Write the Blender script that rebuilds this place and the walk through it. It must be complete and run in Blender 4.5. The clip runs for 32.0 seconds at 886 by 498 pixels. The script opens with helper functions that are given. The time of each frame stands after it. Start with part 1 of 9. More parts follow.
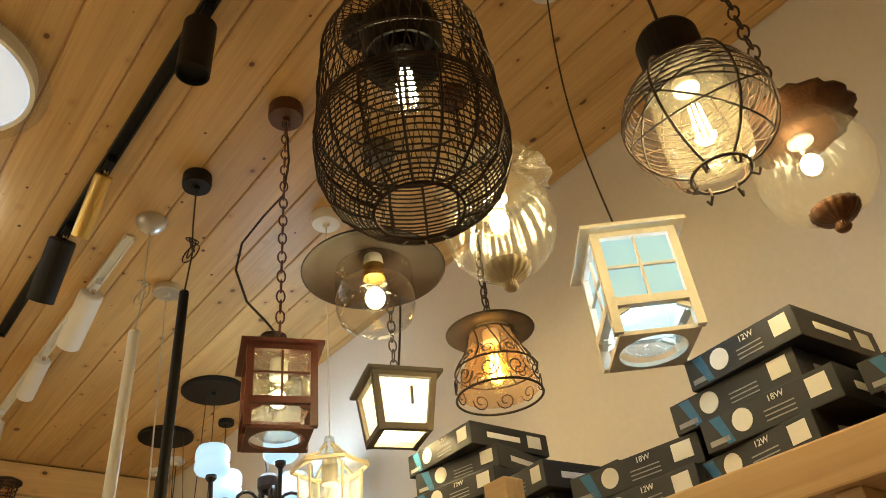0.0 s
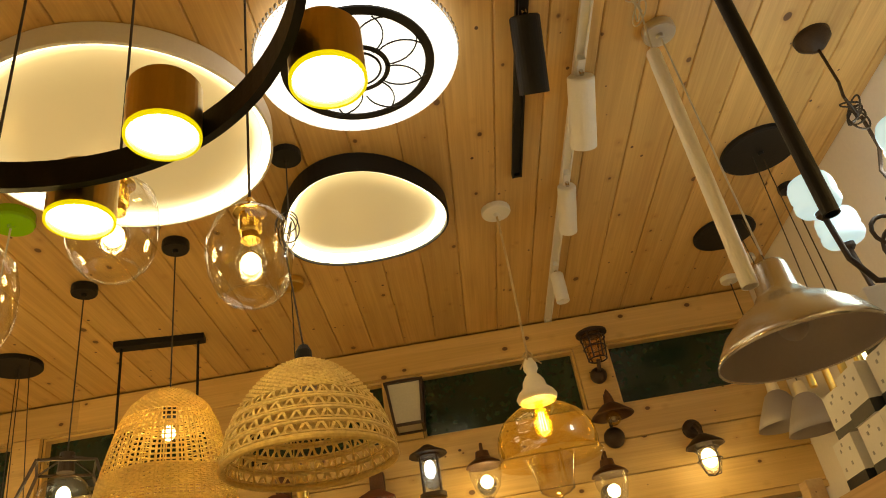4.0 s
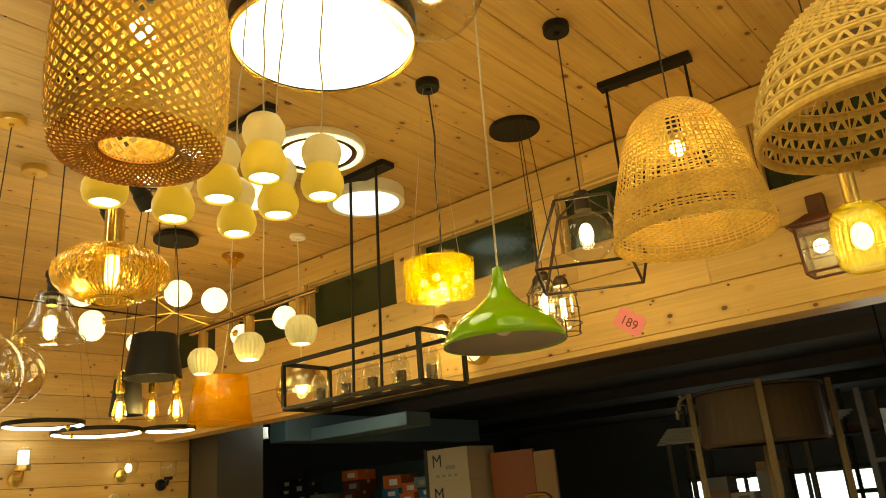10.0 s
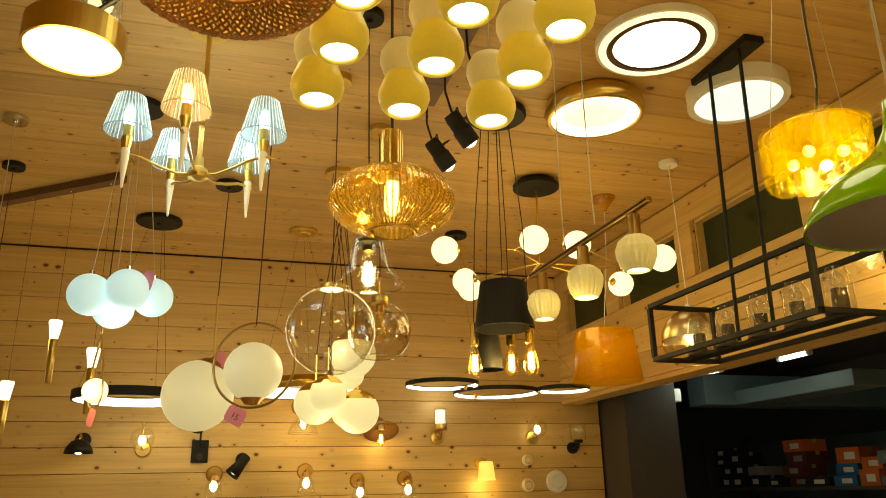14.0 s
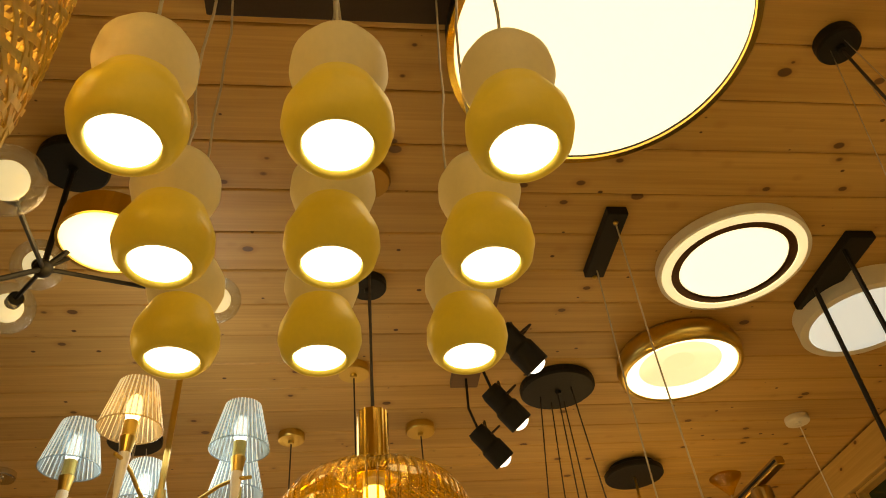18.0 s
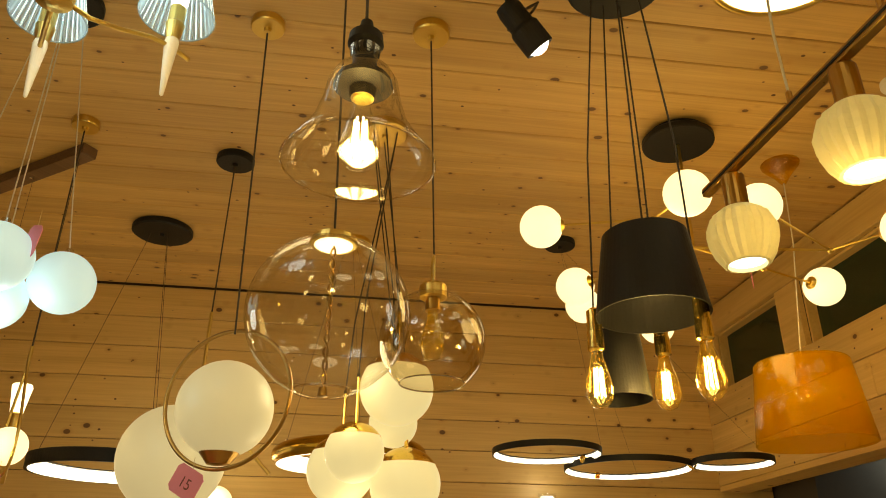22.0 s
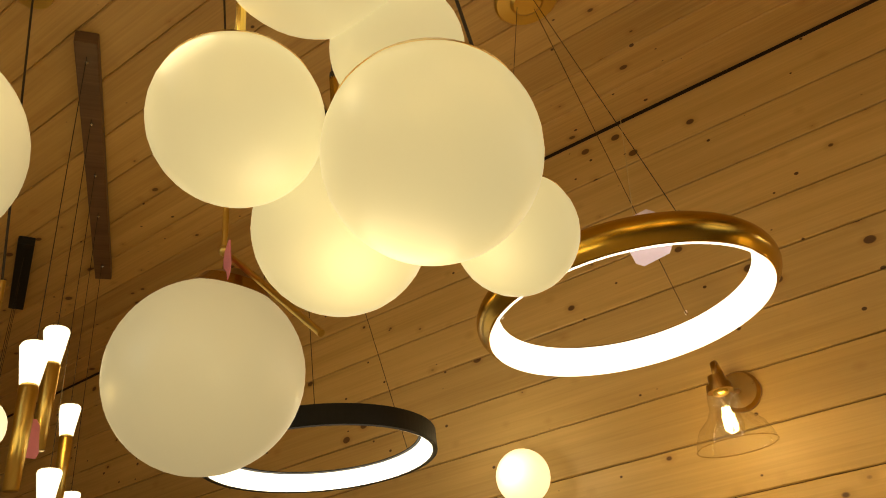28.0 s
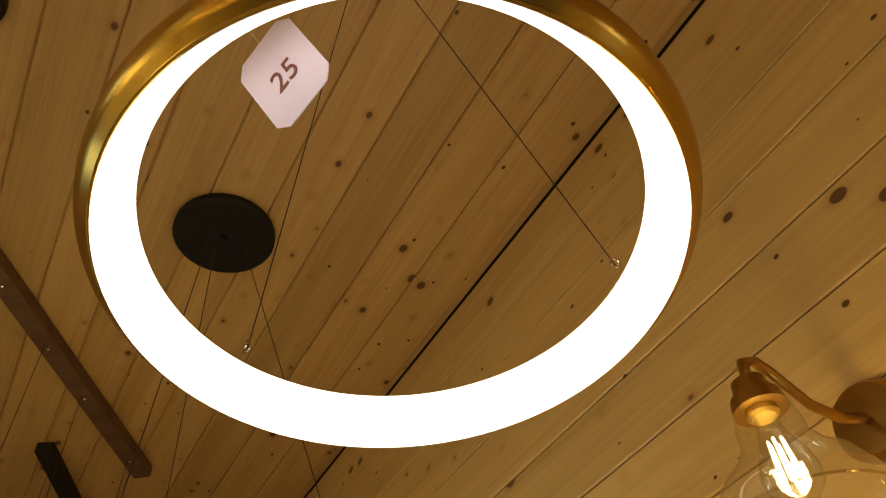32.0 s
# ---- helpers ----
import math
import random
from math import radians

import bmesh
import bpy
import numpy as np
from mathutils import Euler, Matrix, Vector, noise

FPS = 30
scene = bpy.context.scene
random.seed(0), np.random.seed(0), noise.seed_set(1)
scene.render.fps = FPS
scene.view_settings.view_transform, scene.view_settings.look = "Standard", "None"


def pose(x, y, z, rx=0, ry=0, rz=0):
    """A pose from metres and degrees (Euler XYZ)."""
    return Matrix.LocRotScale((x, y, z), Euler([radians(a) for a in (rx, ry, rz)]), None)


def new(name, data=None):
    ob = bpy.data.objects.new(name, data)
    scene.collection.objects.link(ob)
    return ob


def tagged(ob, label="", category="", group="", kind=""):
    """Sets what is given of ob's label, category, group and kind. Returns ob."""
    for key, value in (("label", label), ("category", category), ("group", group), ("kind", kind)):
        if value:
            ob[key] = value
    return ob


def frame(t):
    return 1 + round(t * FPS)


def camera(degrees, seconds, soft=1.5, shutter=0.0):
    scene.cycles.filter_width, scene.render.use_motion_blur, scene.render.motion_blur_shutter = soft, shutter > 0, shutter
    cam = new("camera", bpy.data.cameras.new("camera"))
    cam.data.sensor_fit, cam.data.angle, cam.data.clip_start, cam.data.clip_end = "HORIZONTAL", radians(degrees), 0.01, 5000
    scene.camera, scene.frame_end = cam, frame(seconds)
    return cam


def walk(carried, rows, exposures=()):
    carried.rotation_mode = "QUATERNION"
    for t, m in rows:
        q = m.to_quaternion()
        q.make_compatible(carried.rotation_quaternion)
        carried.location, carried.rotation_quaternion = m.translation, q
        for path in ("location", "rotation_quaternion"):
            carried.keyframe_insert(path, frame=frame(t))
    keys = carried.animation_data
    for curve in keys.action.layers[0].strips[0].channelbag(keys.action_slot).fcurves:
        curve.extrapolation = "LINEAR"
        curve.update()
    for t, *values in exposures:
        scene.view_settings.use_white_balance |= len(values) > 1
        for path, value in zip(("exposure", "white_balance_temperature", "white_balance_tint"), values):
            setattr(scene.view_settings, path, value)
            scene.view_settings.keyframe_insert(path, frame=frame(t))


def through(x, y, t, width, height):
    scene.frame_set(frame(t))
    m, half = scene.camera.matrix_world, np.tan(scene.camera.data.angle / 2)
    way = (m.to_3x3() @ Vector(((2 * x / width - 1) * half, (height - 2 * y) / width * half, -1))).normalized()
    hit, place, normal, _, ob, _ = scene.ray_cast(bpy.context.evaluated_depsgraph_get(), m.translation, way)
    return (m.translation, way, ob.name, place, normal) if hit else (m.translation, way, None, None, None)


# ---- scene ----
cam = camera(61.04, 32.0, soft=1.0)
PATH = [
    (0.0, pose(-0.0304, 0.2430, 1.4898, 125.516, 5.788, -39.018)),
    (0.5, pose(-0.0218, 0.3408, 1.4935, 126.741, 3.789, -35.814)),
    (1.0, pose(0.0551, 0.4739, 1.4976, 126.385, 2.952, -30.181)),
    (1.5, pose(0.1002, 0.5931, 1.4802, 122.730, 2.354, -24.489)),
    (2.0, pose(0.0545, 0.7078, 1.4947, 121.387, 5.558, -20.352)),
    (2.5, pose(0.0271, 0.7829, 1.4843, 119.221, 7.170, -17.949)),
    (3.0, pose(0.0566, 0.8685, 1.4944, 119.261, 7.798, -11.721)),
    (3.5, pose(0.0625, 0.9463, 1.4971, 120.360, 6.474, -2.324)),
    (4.0, pose(0.0072, 1.0291, 1.5015, 121.291, 8.738, 3.919)),
    (4.5, pose(-0.0381, 1.1079, 1.4901, 120.335, 9.269, 7.741)),
    (6.5, pose(0.0267, 1.1798, 1.4999, 114.126, 5.864, 23.388)),
    (7.0, pose(0.0151, 1.1713, 1.4943, 113.407, 6.371, 25.169)),
    (7.5, pose(0.0024, 1.1737, 1.4853, 113.074, 6.359, 26.536)),
    (8.0, pose(-0.0068, 1.1895, 1.4801, 112.674, 5.793, 27.847)),
    (8.5, pose(-0.0486, 1.2239, 1.4789, 111.492, 5.064, 29.847)),
    (9.0, pose(-0.1403, 1.2808, 1.4905, 110.164, 4.737, 32.900)),
    (9.5, pose(-0.1973, 1.3231, 1.4828, 108.861, 5.176, 35.069)),
    (10.0, pose(-0.1993, 1.3789, 1.4791, 108.256, 4.532, 40.802)),
    (10.5, pose(-0.1729, 1.4340, 1.4774, 107.835, 4.416, 46.026)),
    (11.0, pose(-0.1431, 1.4639, 1.4760, 107.454, 5.474, 50.381)),
    (11.5, pose(-0.1517, 1.5011, 1.4653, 107.534, 5.195, 55.011)),
    (12.0, pose(-0.2593, 1.5671, 1.4564, 107.899, 5.035, 58.573)),
    (12.5, pose(-0.3786, 1.6585, 1.4581, 108.098, 4.433, 60.746)),
    (13.0, pose(-0.4585, 1.7913, 1.4469, 108.091, 3.690, 65.725)),
    (13.5, pose(-0.4768, 1.9432, 1.4552, 108.002, 1.913, 71.739)),
    (14.0, pose(-0.5158, 2.0204, 1.4606, 107.735, 1.147, 73.666)),
    (14.5, pose(-0.5700, 2.0667, 1.4796, 107.854, 1.055, 74.395)),
    (15.0, pose(-0.7083, 2.0999, 1.5264, 112.886, 2.352, 74.124)),
    (15.5, pose(-0.8909, 2.1701, 1.5958, 120.965, 4.706, 74.567)),
    (17.5, pose(-1.0782, 2.3932, 1.6796, 131.348, 4.542, 83.909)),
    (18.0, pose(-1.0812, 2.3958, 1.6784, 131.630, 4.641, 84.435)),
    (18.5, pose(-1.0814, 2.3986, 1.6779, 131.751, 3.992, 84.689)),
    (19.0, pose(-1.0870, 2.3989, 1.6735, 132.190, 3.874, 85.157)),
    (19.5, pose(-1.0997, 2.4029, 1.6703, 132.254, 3.305, 85.295)),
    (20.0, pose(-1.1592, 2.3953, 1.6382, 128.932, 2.585, 84.309)),
    (20.5, pose(-1.3418, 2.3516, 1.6025, 121.673, 3.112, 82.785)),
    (21.0, pose(-1.5130, 2.3242, 1.5815, 119.172, 2.890, 81.589)),
    (21.5, pose(-1.6884, 2.3808, 1.5395, 116.303, 2.971, 82.380)),
    (22.0, pose(-1.9252, 2.4676, 1.5131, 115.140, -0.420, 81.745)),
    (22.5, pose(-2.1885, 2.5043, 1.5069, 114.558, -2.029, 74.677)),
    (23.0, pose(-2.4227, 2.5398, 1.4630, 113.051, -2.843, 66.255)),
    (23.5, pose(-2.6485, 2.5812, 1.4486, 113.270, -0.181, 68.991)),
    (24.0, pose(-2.9179, 2.5883, 1.4478, 114.921, 2.193, 74.653)),
    (24.5, pose(-3.2416, 2.6079, 1.4481, 116.402, 4.647, 78.789)),
    (25.0, pose(-3.5203, 2.6998, 1.4689, 118.350, 4.844, 90.447)),
    (25.5, pose(-3.6890, 2.7427, 1.4760, 120.704, 6.788, 99.182)),
    (27.5, pose(-3.7203, 3.0174, 1.4212, 125.920, 16.072, 133.699)),
    (28.0, pose(-3.8152, 2.9907, 1.3872, 120.769, 6.544, 124.419)),
    (28.5, pose(-4.0819, 2.9305, 1.3991, 119.047, 5.687, 114.189)),
    (29.0, pose(-4.3830, 2.8621, 1.4462, 122.560, 4.744, 109.044)),
    (29.5, pose(-4.6469, 2.8964, 1.4588, 128.383, -1.736, 111.239)),
    (30.0, pose(-4.8234, 2.9022, 1.4853, 133.954, 2.519, 122.690)),
    (30.5, pose(-4.9270, 2.9750, 1.4811, 137.111, -0.537, 131.159)),
    (31.0, pose(-5.0046, 3.0436, 1.4657, 137.087, 1.273, 143.664)),
    (31.5, pose(-5.0682, 3.0373, 1.4614, 138.590, 4.662, 152.237)),
    (32.0, pose(-5.0671, 3.0322, 1.4628, 138.300, 4.263, 150.240)),
]
EXPOSURES = [(0.0, 0.27, 5900, 8), (1.0, 0.22, 5600, 6), (2.0, 0.05, 7000, 10), (3.0, 0.15, 7500, 12), (4.0, 0.05, 7900, 8), (7.0, 0.22, 7700, -2), (9.0, 0.36, 7900, -8), (11.0, 0.25, 8000, -4), (13.0, 0.05, 8100, -4), (15.0, 0.0, 8100, -2), (15.5, -0.05, 8200, 0), (17.5, -0.7, 9700, 12), (20.0, -0.68, 9600, 10), (21.0, -0.36, 8300, 6), (22.0, -0.16, 8500, 2), (23.0, 0.1, 8200, 0), (24.0, -0.05, 8300, 6), (25.0, -0.3, 8200, 4), (28.0, -0.43, 8000, 6), (29.0, -0.47, 8600, 12), (30.0, 0.0, 8000, 8), (31.0, -0.12, 6900, 6), (32.0, -0.58, 7000, 2)]
walk(cam, PATH, EXPOSURES)

# ---- light ----
world = bpy.data.worlds.new("dim_hall")
scene.world = world
world.use_nodes = True
world.node_tree.nodes["Background"].inputs[0].default_value = (0.55, 0.7, 0.8, 1)
world.node_tree.nodes["Background"].inputs[1].default_value = 0.02

ZC, XE, XP, YW, ZB = 3.13, -6.08, 1.644, 4.65, 2.114
WARM, COOL = (1.0, 0.70, 0.27), (0.78, 0.92, 1.0)


def lamp(x, y, z, watts, colour=WARM, radius=0.03):
    """A lit lamp's own light as a point light, unless noted as added."""
    data = bpy.data.lights.new("point_light", "POINT")
    data.energy, data.color, data.shadow_soft_size = watts, colour, radius
    ob = new("point_light", data)
    ob.location = (x, y, z)
    return ob


# ---- materials ----
def nodes_of(name):
    m = bpy.data.materials.new(name)
    m.use_nodes = True
    return m, m.node_tree.nodes, m.node_tree.links, m.node_tree.nodes["Principled BSDF"]


def surface(name, colour, rough=0.5, metal=0.0, vary=0.12, scale=30.0, bump=0.02, coat=0.0, emit=0.0, glow=None, spec=0.5):
    """Paint, metal, plaster: two scales of variation, a fine relief."""
    m, n, l, p = nodes_of(name)
    tex = n.new("ShaderNodeTexCoord")
    fine, broad = n.new("ShaderNodeTexNoise"), n.new("ShaderNodeTexNoise")
    fine.inputs["Scale"].default_value, fine.inputs["Detail"].default_value = scale * 4, 6
    broad.inputs["Scale"].default_value, broad.inputs["Detail"].default_value = scale * 0.2, 4
    mix = n.new("ShaderNodeMath")
    mix.operation = "ADD"
    l.new(tex.outputs["Object"], fine.inputs["Vector"]), l.new(tex.outputs["Object"], broad.inputs["Vector"])
    l.new(fine.outputs["Fac"], mix.inputs[0]), l.new(broad.outputs["Fac"], mix.inputs[1])
    ramp = n.new("ShaderNodeMapRange")
    ramp.inputs["From Min"].default_value, ramp.inputs["From Max"].default_value = 0.6, 1.4
    ramp.inputs["To Min"].default_value, ramp.inputs["To Max"].default_value = 1 - vary, 1 + vary * 0.6
    l.new(mix.outputs[0], ramp.inputs["Value"])
    mul = n.new("ShaderNodeMix")
    mul.data_type, mul.blend_type = "RGBA", "MULTIPLY"
    mul.inputs[0].default_value = 1
    mul.inputs[6].default_value = (*colour, 1)
    l.new(ramp.outputs[0], mul.inputs[7])
    l.new(mul.outputs[2], p.inputs["Base Color"])
    rr = n.new("ShaderNodeMapRange")
    rr.inputs["To Min"].default_value, rr.inputs["To Max"].default_value = max(0.02, rough - (0.08 if bump else 0.015)), min(1, rough + (0.1 if bump else 0.02))
    l.new(fine.outputs["Fac"], rr.inputs["Value"]), l.new(rr.outputs[0], p.inputs["Roughness"])
    p.inputs["Metallic"].default_value, p.inputs["Coat Weight"].default_value = metal, coat
    p.inputs["Specular IOR Level"].default_value = spec
    if bump:
        b = n.new("ShaderNodeBump")
        b.inputs["Strength"].default_value, b.inputs["Distance"].default_value = bump * 10, 0.002
        l.new(fine.outputs["Fac"], b.inputs["Height"]), l.new(b.outputs[0], p.inputs["Normal"])
    if emit:
        p.inputs["Emission Color"].default_value = (*(glow or colour), 1)
        p.inputs["Emission Strength"].default_value = emit
    return m


def timber(name, pale, dark, along="Y", island=False, rough=0.45, knots=1.0):
    """Knotty softwood boards, grain along one axis; every board takes its own piece of the grain."""
    m, n, l, p = nodes_of(name)
    tex, comb, vary = n.new("ShaderNodeTexCoord"), n.new("ShaderNodeVectorMath"), n.new("ShaderNodeVectorMath")
    if island:
        rnd = n.new("ShaderNodeNewGeometry").outputs["Random Per Island"]
    else:
        rnd = n.new("ShaderNodeObjectInfo").outputs["Random"]
    vary.operation, comb.operation = "SCALE", "ADD"
    vary.inputs[0].default_value = (37.0, 91.0, 53.0)
    l.new(rnd, vary.inputs["Scale"]), l.new(tex.outputs["Object"], comb.inputs[0]), l.new(vary.outputs[0], comb.inputs[1])

    def stretched(x, y, z):
        s = n.new("ShaderNodeVectorMath")
        s.operation = "MULTIPLY"
        s.inputs[1].default_value = (x, y, z) if along == "Y" else (y, x, z)
        l.new(comb.outputs[0], s.inputs[0])
        return s.outputs[0]

    grain, wide, broad = n.new("ShaderNodeTexNoise"), n.new("ShaderNodeTexNoise"), n.new("ShaderNodeTexNoise")
    for node, v, d in ((grain, stretched(110, 2.2, 110), 5), (wide, stretched(16, 0.9, 16), 4), (broad, stretched(1.2, 0.7, 1.2), 2)):
        node.inputs["Scale"].default_value, node.inputs["Detail"].default_value = 1, d
        node.inputs["Distortion"].default_value = 0.6
        l.new(v, node.inputs["Vector"])
    vor = n.new("ShaderNodeTexVoronoi")
    vor.inputs["Scale"].default_value = 1
    vor.inputs["Randomness"].default_value = 1
    l.new(stretched(11.0, 8.0, 11.0), vor.inputs["Vector"])
    size = n.new("ShaderNodeMath")
    size.operation = "MULTIPLY"
    sep = n.new("ShaderNodeSeparateColor")
    l.new(vor.outputs["Color"], sep.inputs[0])
    l.new(sep.outputs[0], size.inputs[0])
    size.inputs[1].default_value = 0.15 * knots
    over = n.new("ShaderNodeMath")
    over.operation = "SUBTRACT"
    l.new(size.outputs[0], over.inputs[0]), l.new(vor.outputs["Distance"], over.inputs[1])
    knot = n.new("ShaderNodeMapRange")
    knot.inputs["From Min"].default_value, knot.inputs["From Max"].default_value = -0.012, 0.02
    l.new(over.outputs[0], knot.inputs["Value"])
    halo = n.new("ShaderNodeMapRange")
    halo.inputs["From Min"].default_value, halo.inputs["From Max"].default_value = -0.16, 0.0
    halo.inputs["To Max"].default_value = 0.35
    l.new(over.outputs[0], halo.inputs["Value"])
    ramp = n.new("ShaderNodeValToRGB")
    ramp.color_ramp.elements[0].position, ramp.color_ramp.elements[1].position = 0.3, 0.66
    ramp.color_ramp.elements[0].color, ramp.color_ramp.elements[1].color = (*dark, 1), (*pale, 1)
    add = n.new("ShaderNodeMath")
    add.operation, add.inputs[1].default_value = "MULTIPLY_ADD", 0.45
    half = n.new("ShaderNodeMath")
    half.operation, half.inputs[1].default_value = "MULTIPLY", 0.55
    l.new(wide.outputs["Fac"], half.inputs[0])
    l.new(grain.outputs["Fac"], add.inputs[0]), l.new(half.outputs[0], add.inputs[2])
    l.new(add.outputs[0], ramp.inputs["Fac"])
    tone = n.new("ShaderNodeMapRange")
    tone.inputs["To Min"].default_value, tone.inputs["To Max"].default_value = 0.78, 1.16
    both = n.new("ShaderNodeMath")
    both.operation, both.inputs[1].default_value = "MULTIPLY_ADD", 0.5
    l.new(rnd, both.inputs[0])
    hb = n.new("ShaderNodeMath")
    hb.operation, hb.inputs[1].default_value = "MULTIPLY", 0.5
    l.new(broad.outputs["Fac"], hb.inputs[0]), l.new(hb.outputs[0], both.inputs[2])
    l.new(both.outputs[0], tone.inputs["Value"])
    m1, m2, m3 = (n.new("ShaderNodeMix") for _ in range(3))
    for q in (m1, m2, m3):
        q.data_type = "RGBA"
    m1.blend_type, m1.inputs[0].default_value = "MULTIPLY", 1
    l.new(ramp.outputs[0], m1.inputs[6]), l.new(tone.outputs[0], m1.inputs[7])
    l.new(halo.outputs[0], m2.inputs[0]), l.new(m1.outputs[2], m2.inputs[6])
    m2.inputs[7].default_value = (dark[0] * 0.7, dark[1] * 0.55, dark[2] * 0.4, 1)
    l.new(knot.outputs[0], m3.inputs[0]), l.new(m2.outputs[2], m3.inputs[6])
    m3.inputs[7].default_value = (0.13, 0.06, 0.022, 1)
    pin = n.new("ShaderNodeTexVoronoi")
    pin.inputs["Scale"].default_value = 1
    l.new(stretched(19.0, 15.0, 19.0), pin.inputs["Vector"])
    psep, pbig, psub, pmask, m4 = n.new("ShaderNodeSeparateColor"), n.new("ShaderNodeMath"), n.new("ShaderNodeMath"), n.new("ShaderNodeMapRange"), n.new("ShaderNodeMix")
    l.new(pin.outputs["Color"], psep.inputs[0])
    pbig.operation, pbig.inputs[1].default_value, pbig.inputs[2].default_value = "MULTIPLY_ADD", 0.22 * knots, -0.09
    l.new(psep.outputs[1], pbig.inputs[0])
    psub.operation = "SUBTRACT"
    l.new(pbig.outputs[0], psub.inputs[0]), l.new(pin.outputs["Distance"], psub.inputs[1])
    pmask.inputs["From Min"].default_value, pmask.inputs["From Max"].default_value = -0.01, 0.025
    l.new(psub.outputs[0], pmask.inputs["Value"])
    m4.data_type = "RGBA"
    m4.inputs[7].default_value = (0.09, 0.04, 0.015, 1)
    l.new(pmask.outputs[0], m4.inputs[0]), l.new(m3.outputs[2], m4.inputs[6])
    l.new(m4.outputs[2], p.inputs["Base Color"])
    b = n.new("ShaderNodeBump")
    b.inputs["Strength"].default_value, b.inputs["Distance"].default_value = 0.45, 0.001
    l.new(add.outputs[0], b.inputs["Height"]), l.new(b.outputs[0], p.inputs["Normal"])
    p.inputs["Roughness"].default_value = rough
    return m


def thin_glass(name, tint=(1, 1, 1), gloss=0.03, strength=1.0, ripple=0.0, rscale=60.0, haze=0.0, body=(0.8, 0.6, 0.2)):
    """A blown or pressed glass wall: clear, with real reflections; haze lets part of it scatter."""
    m, n, l, p = nodes_of(name)
    n.remove(p)
    clear, shine, mix, fres = n.new("ShaderNodeBsdfTransparent"), n.new("ShaderNodeBsdfGlossy"), n.new("ShaderNodeMixShader"), n.new("ShaderNodeLayerWeight")
    clear.inputs[0].default_value = (*tint, 1)
    shine.inputs["Roughness"].default_value = gloss
    edge, gain = n.new("ShaderNodeMath"), n.new("ShaderNodeMath")
    edge.operation, edge.inputs[1].default_value = "POWER", 3.6
    gain.operation, gain.inputs[1].default_value, gain.inputs[2].default_value = "MULTIPLY_ADD", min(0.85, 0.5 * strength), 0.075 * strength
    gain.use_clamp = True
    l.new(fres.outputs["Facing"], edge.inputs[0]), l.new(edge.outputs[0], gain.inputs[0])
    last = clear.outputs[0]
    if ripple:
        tex, noi, b = n.new("ShaderNodeTexCoord"), n.new("ShaderNodeTexNoise"), n.new("ShaderNodeBump")
        noi.inputs["Scale"].default_value = rscale
        b.inputs["Strength"].default_value, b.inputs["Distance"].default_value = ripple, 0.01
        l.new(tex.outputs["Object"], noi.inputs["Vector"]), l.new(noi.outputs["Fac"], b.inputs["Height"])
        l.new(b.outputs[0], shine.inputs["Normal"])
    if haze:
        dif, tra, half, hz = n.new("ShaderNodeBsdfDiffuse"), n.new("ShaderNodeBsdfTranslucent"), n.new("ShaderNodeMixShader"), n.new("ShaderNodeMixShader")
        dif.inputs[0].default_value = tra.inputs[0].default_value = (*body, 1)
        half.inputs[0].default_value, hz.inputs[0].default_value = 0.6, haze
        l.new(dif.outputs[0], half.inputs[1]), l.new(tra.outputs[0], half.inputs[2])
        l.new(last, hz.inputs[1]), l.new(half.outputs[0], hz.inputs[2])
        last = hz.outputs[0]
    l.new(gain.outputs[0], mix.inputs[0]), l.new(last, mix.inputs[1]), l.new(shine.outputs[0], mix.inputs[2])
    l.new(mix.outputs[0], n["Material Output"].inputs[0])
    return m


def cane(name, colour, through=0.35, rough=0.6, weave=90.0):
    """Split cane or bamboo: strands that let some light through."""
    m, n, l, p = nodes_of(name)
    tex, noi, wav = n.new("ShaderNodeTexCoord"), n.new("ShaderNodeTexNoise"), n.new("ShaderNodeTexNoise")
    noi.inputs["Scale"].default_value, wav.inputs["Scale"].default_value = weave, 9
    l.new(tex.outputs["Object"], noi.inputs["Vector"]), l.new(tex.outputs["Object"], wav.inputs["Vector"])
    ramp = n.new("ShaderNodeValToRGB")
    ramp.color_ramp.elements[0].position, ramp.color_ramp.elements[1].position = 0.3, 0.7
    ramp.color_ramp.elements[0].color = (colour[0] * 0.72, colour[1] * 0.66, colour[2] * 0.55, 1)
    ramp.color_ramp.elements[1].color = (min(1, colour[0] * 1.15), min(1, colour[1] * 1.1), colour[2], 1)
    add = n.new("ShaderNodeMath")
    add.operation, add.inputs[1].default_value = "MULTIPLY_ADD", 0.5
    h = n.new("ShaderNodeMath")
    h.operation, h.inputs[1].default_value = "MULTIPLY", 0.5
    l.new(wav.outputs["Fac"], h.inputs[0]), l.new(noi.outputs["Fac"], add.inputs[0]), l.new(h.outputs[0], add.inputs[2])
    l.new(add.outputs[0], ramp.inputs["Fac"]), l.new(ramp.outputs[0], p.inputs["Base Color"])
    p.inputs["Roughness"].default_value = rough
    tra, mix = n.new("ShaderNodeBsdfTranslucent"), n.new("ShaderNodeMixShader")
    l.new(ramp.outputs[0], tra.inputs[0])
    mix.inputs[0].default_value = through
    l.new(p.outputs[0], mix.inputs[1]), l.new(tra.outputs[0], mix.inputs[2])
    b = n.new("ShaderNodeBump")
    b.inputs["Strength"].default_value, b.inputs["Distance"].default_value = 0.4, 0.002
    l.new(noi.outputs["Fac"], b.inputs["Height"]), l.new(b.outputs[0], p.inputs["Normal"])
    l.new(mix.outputs[0], n["Material Output"].inputs[0])
    return m


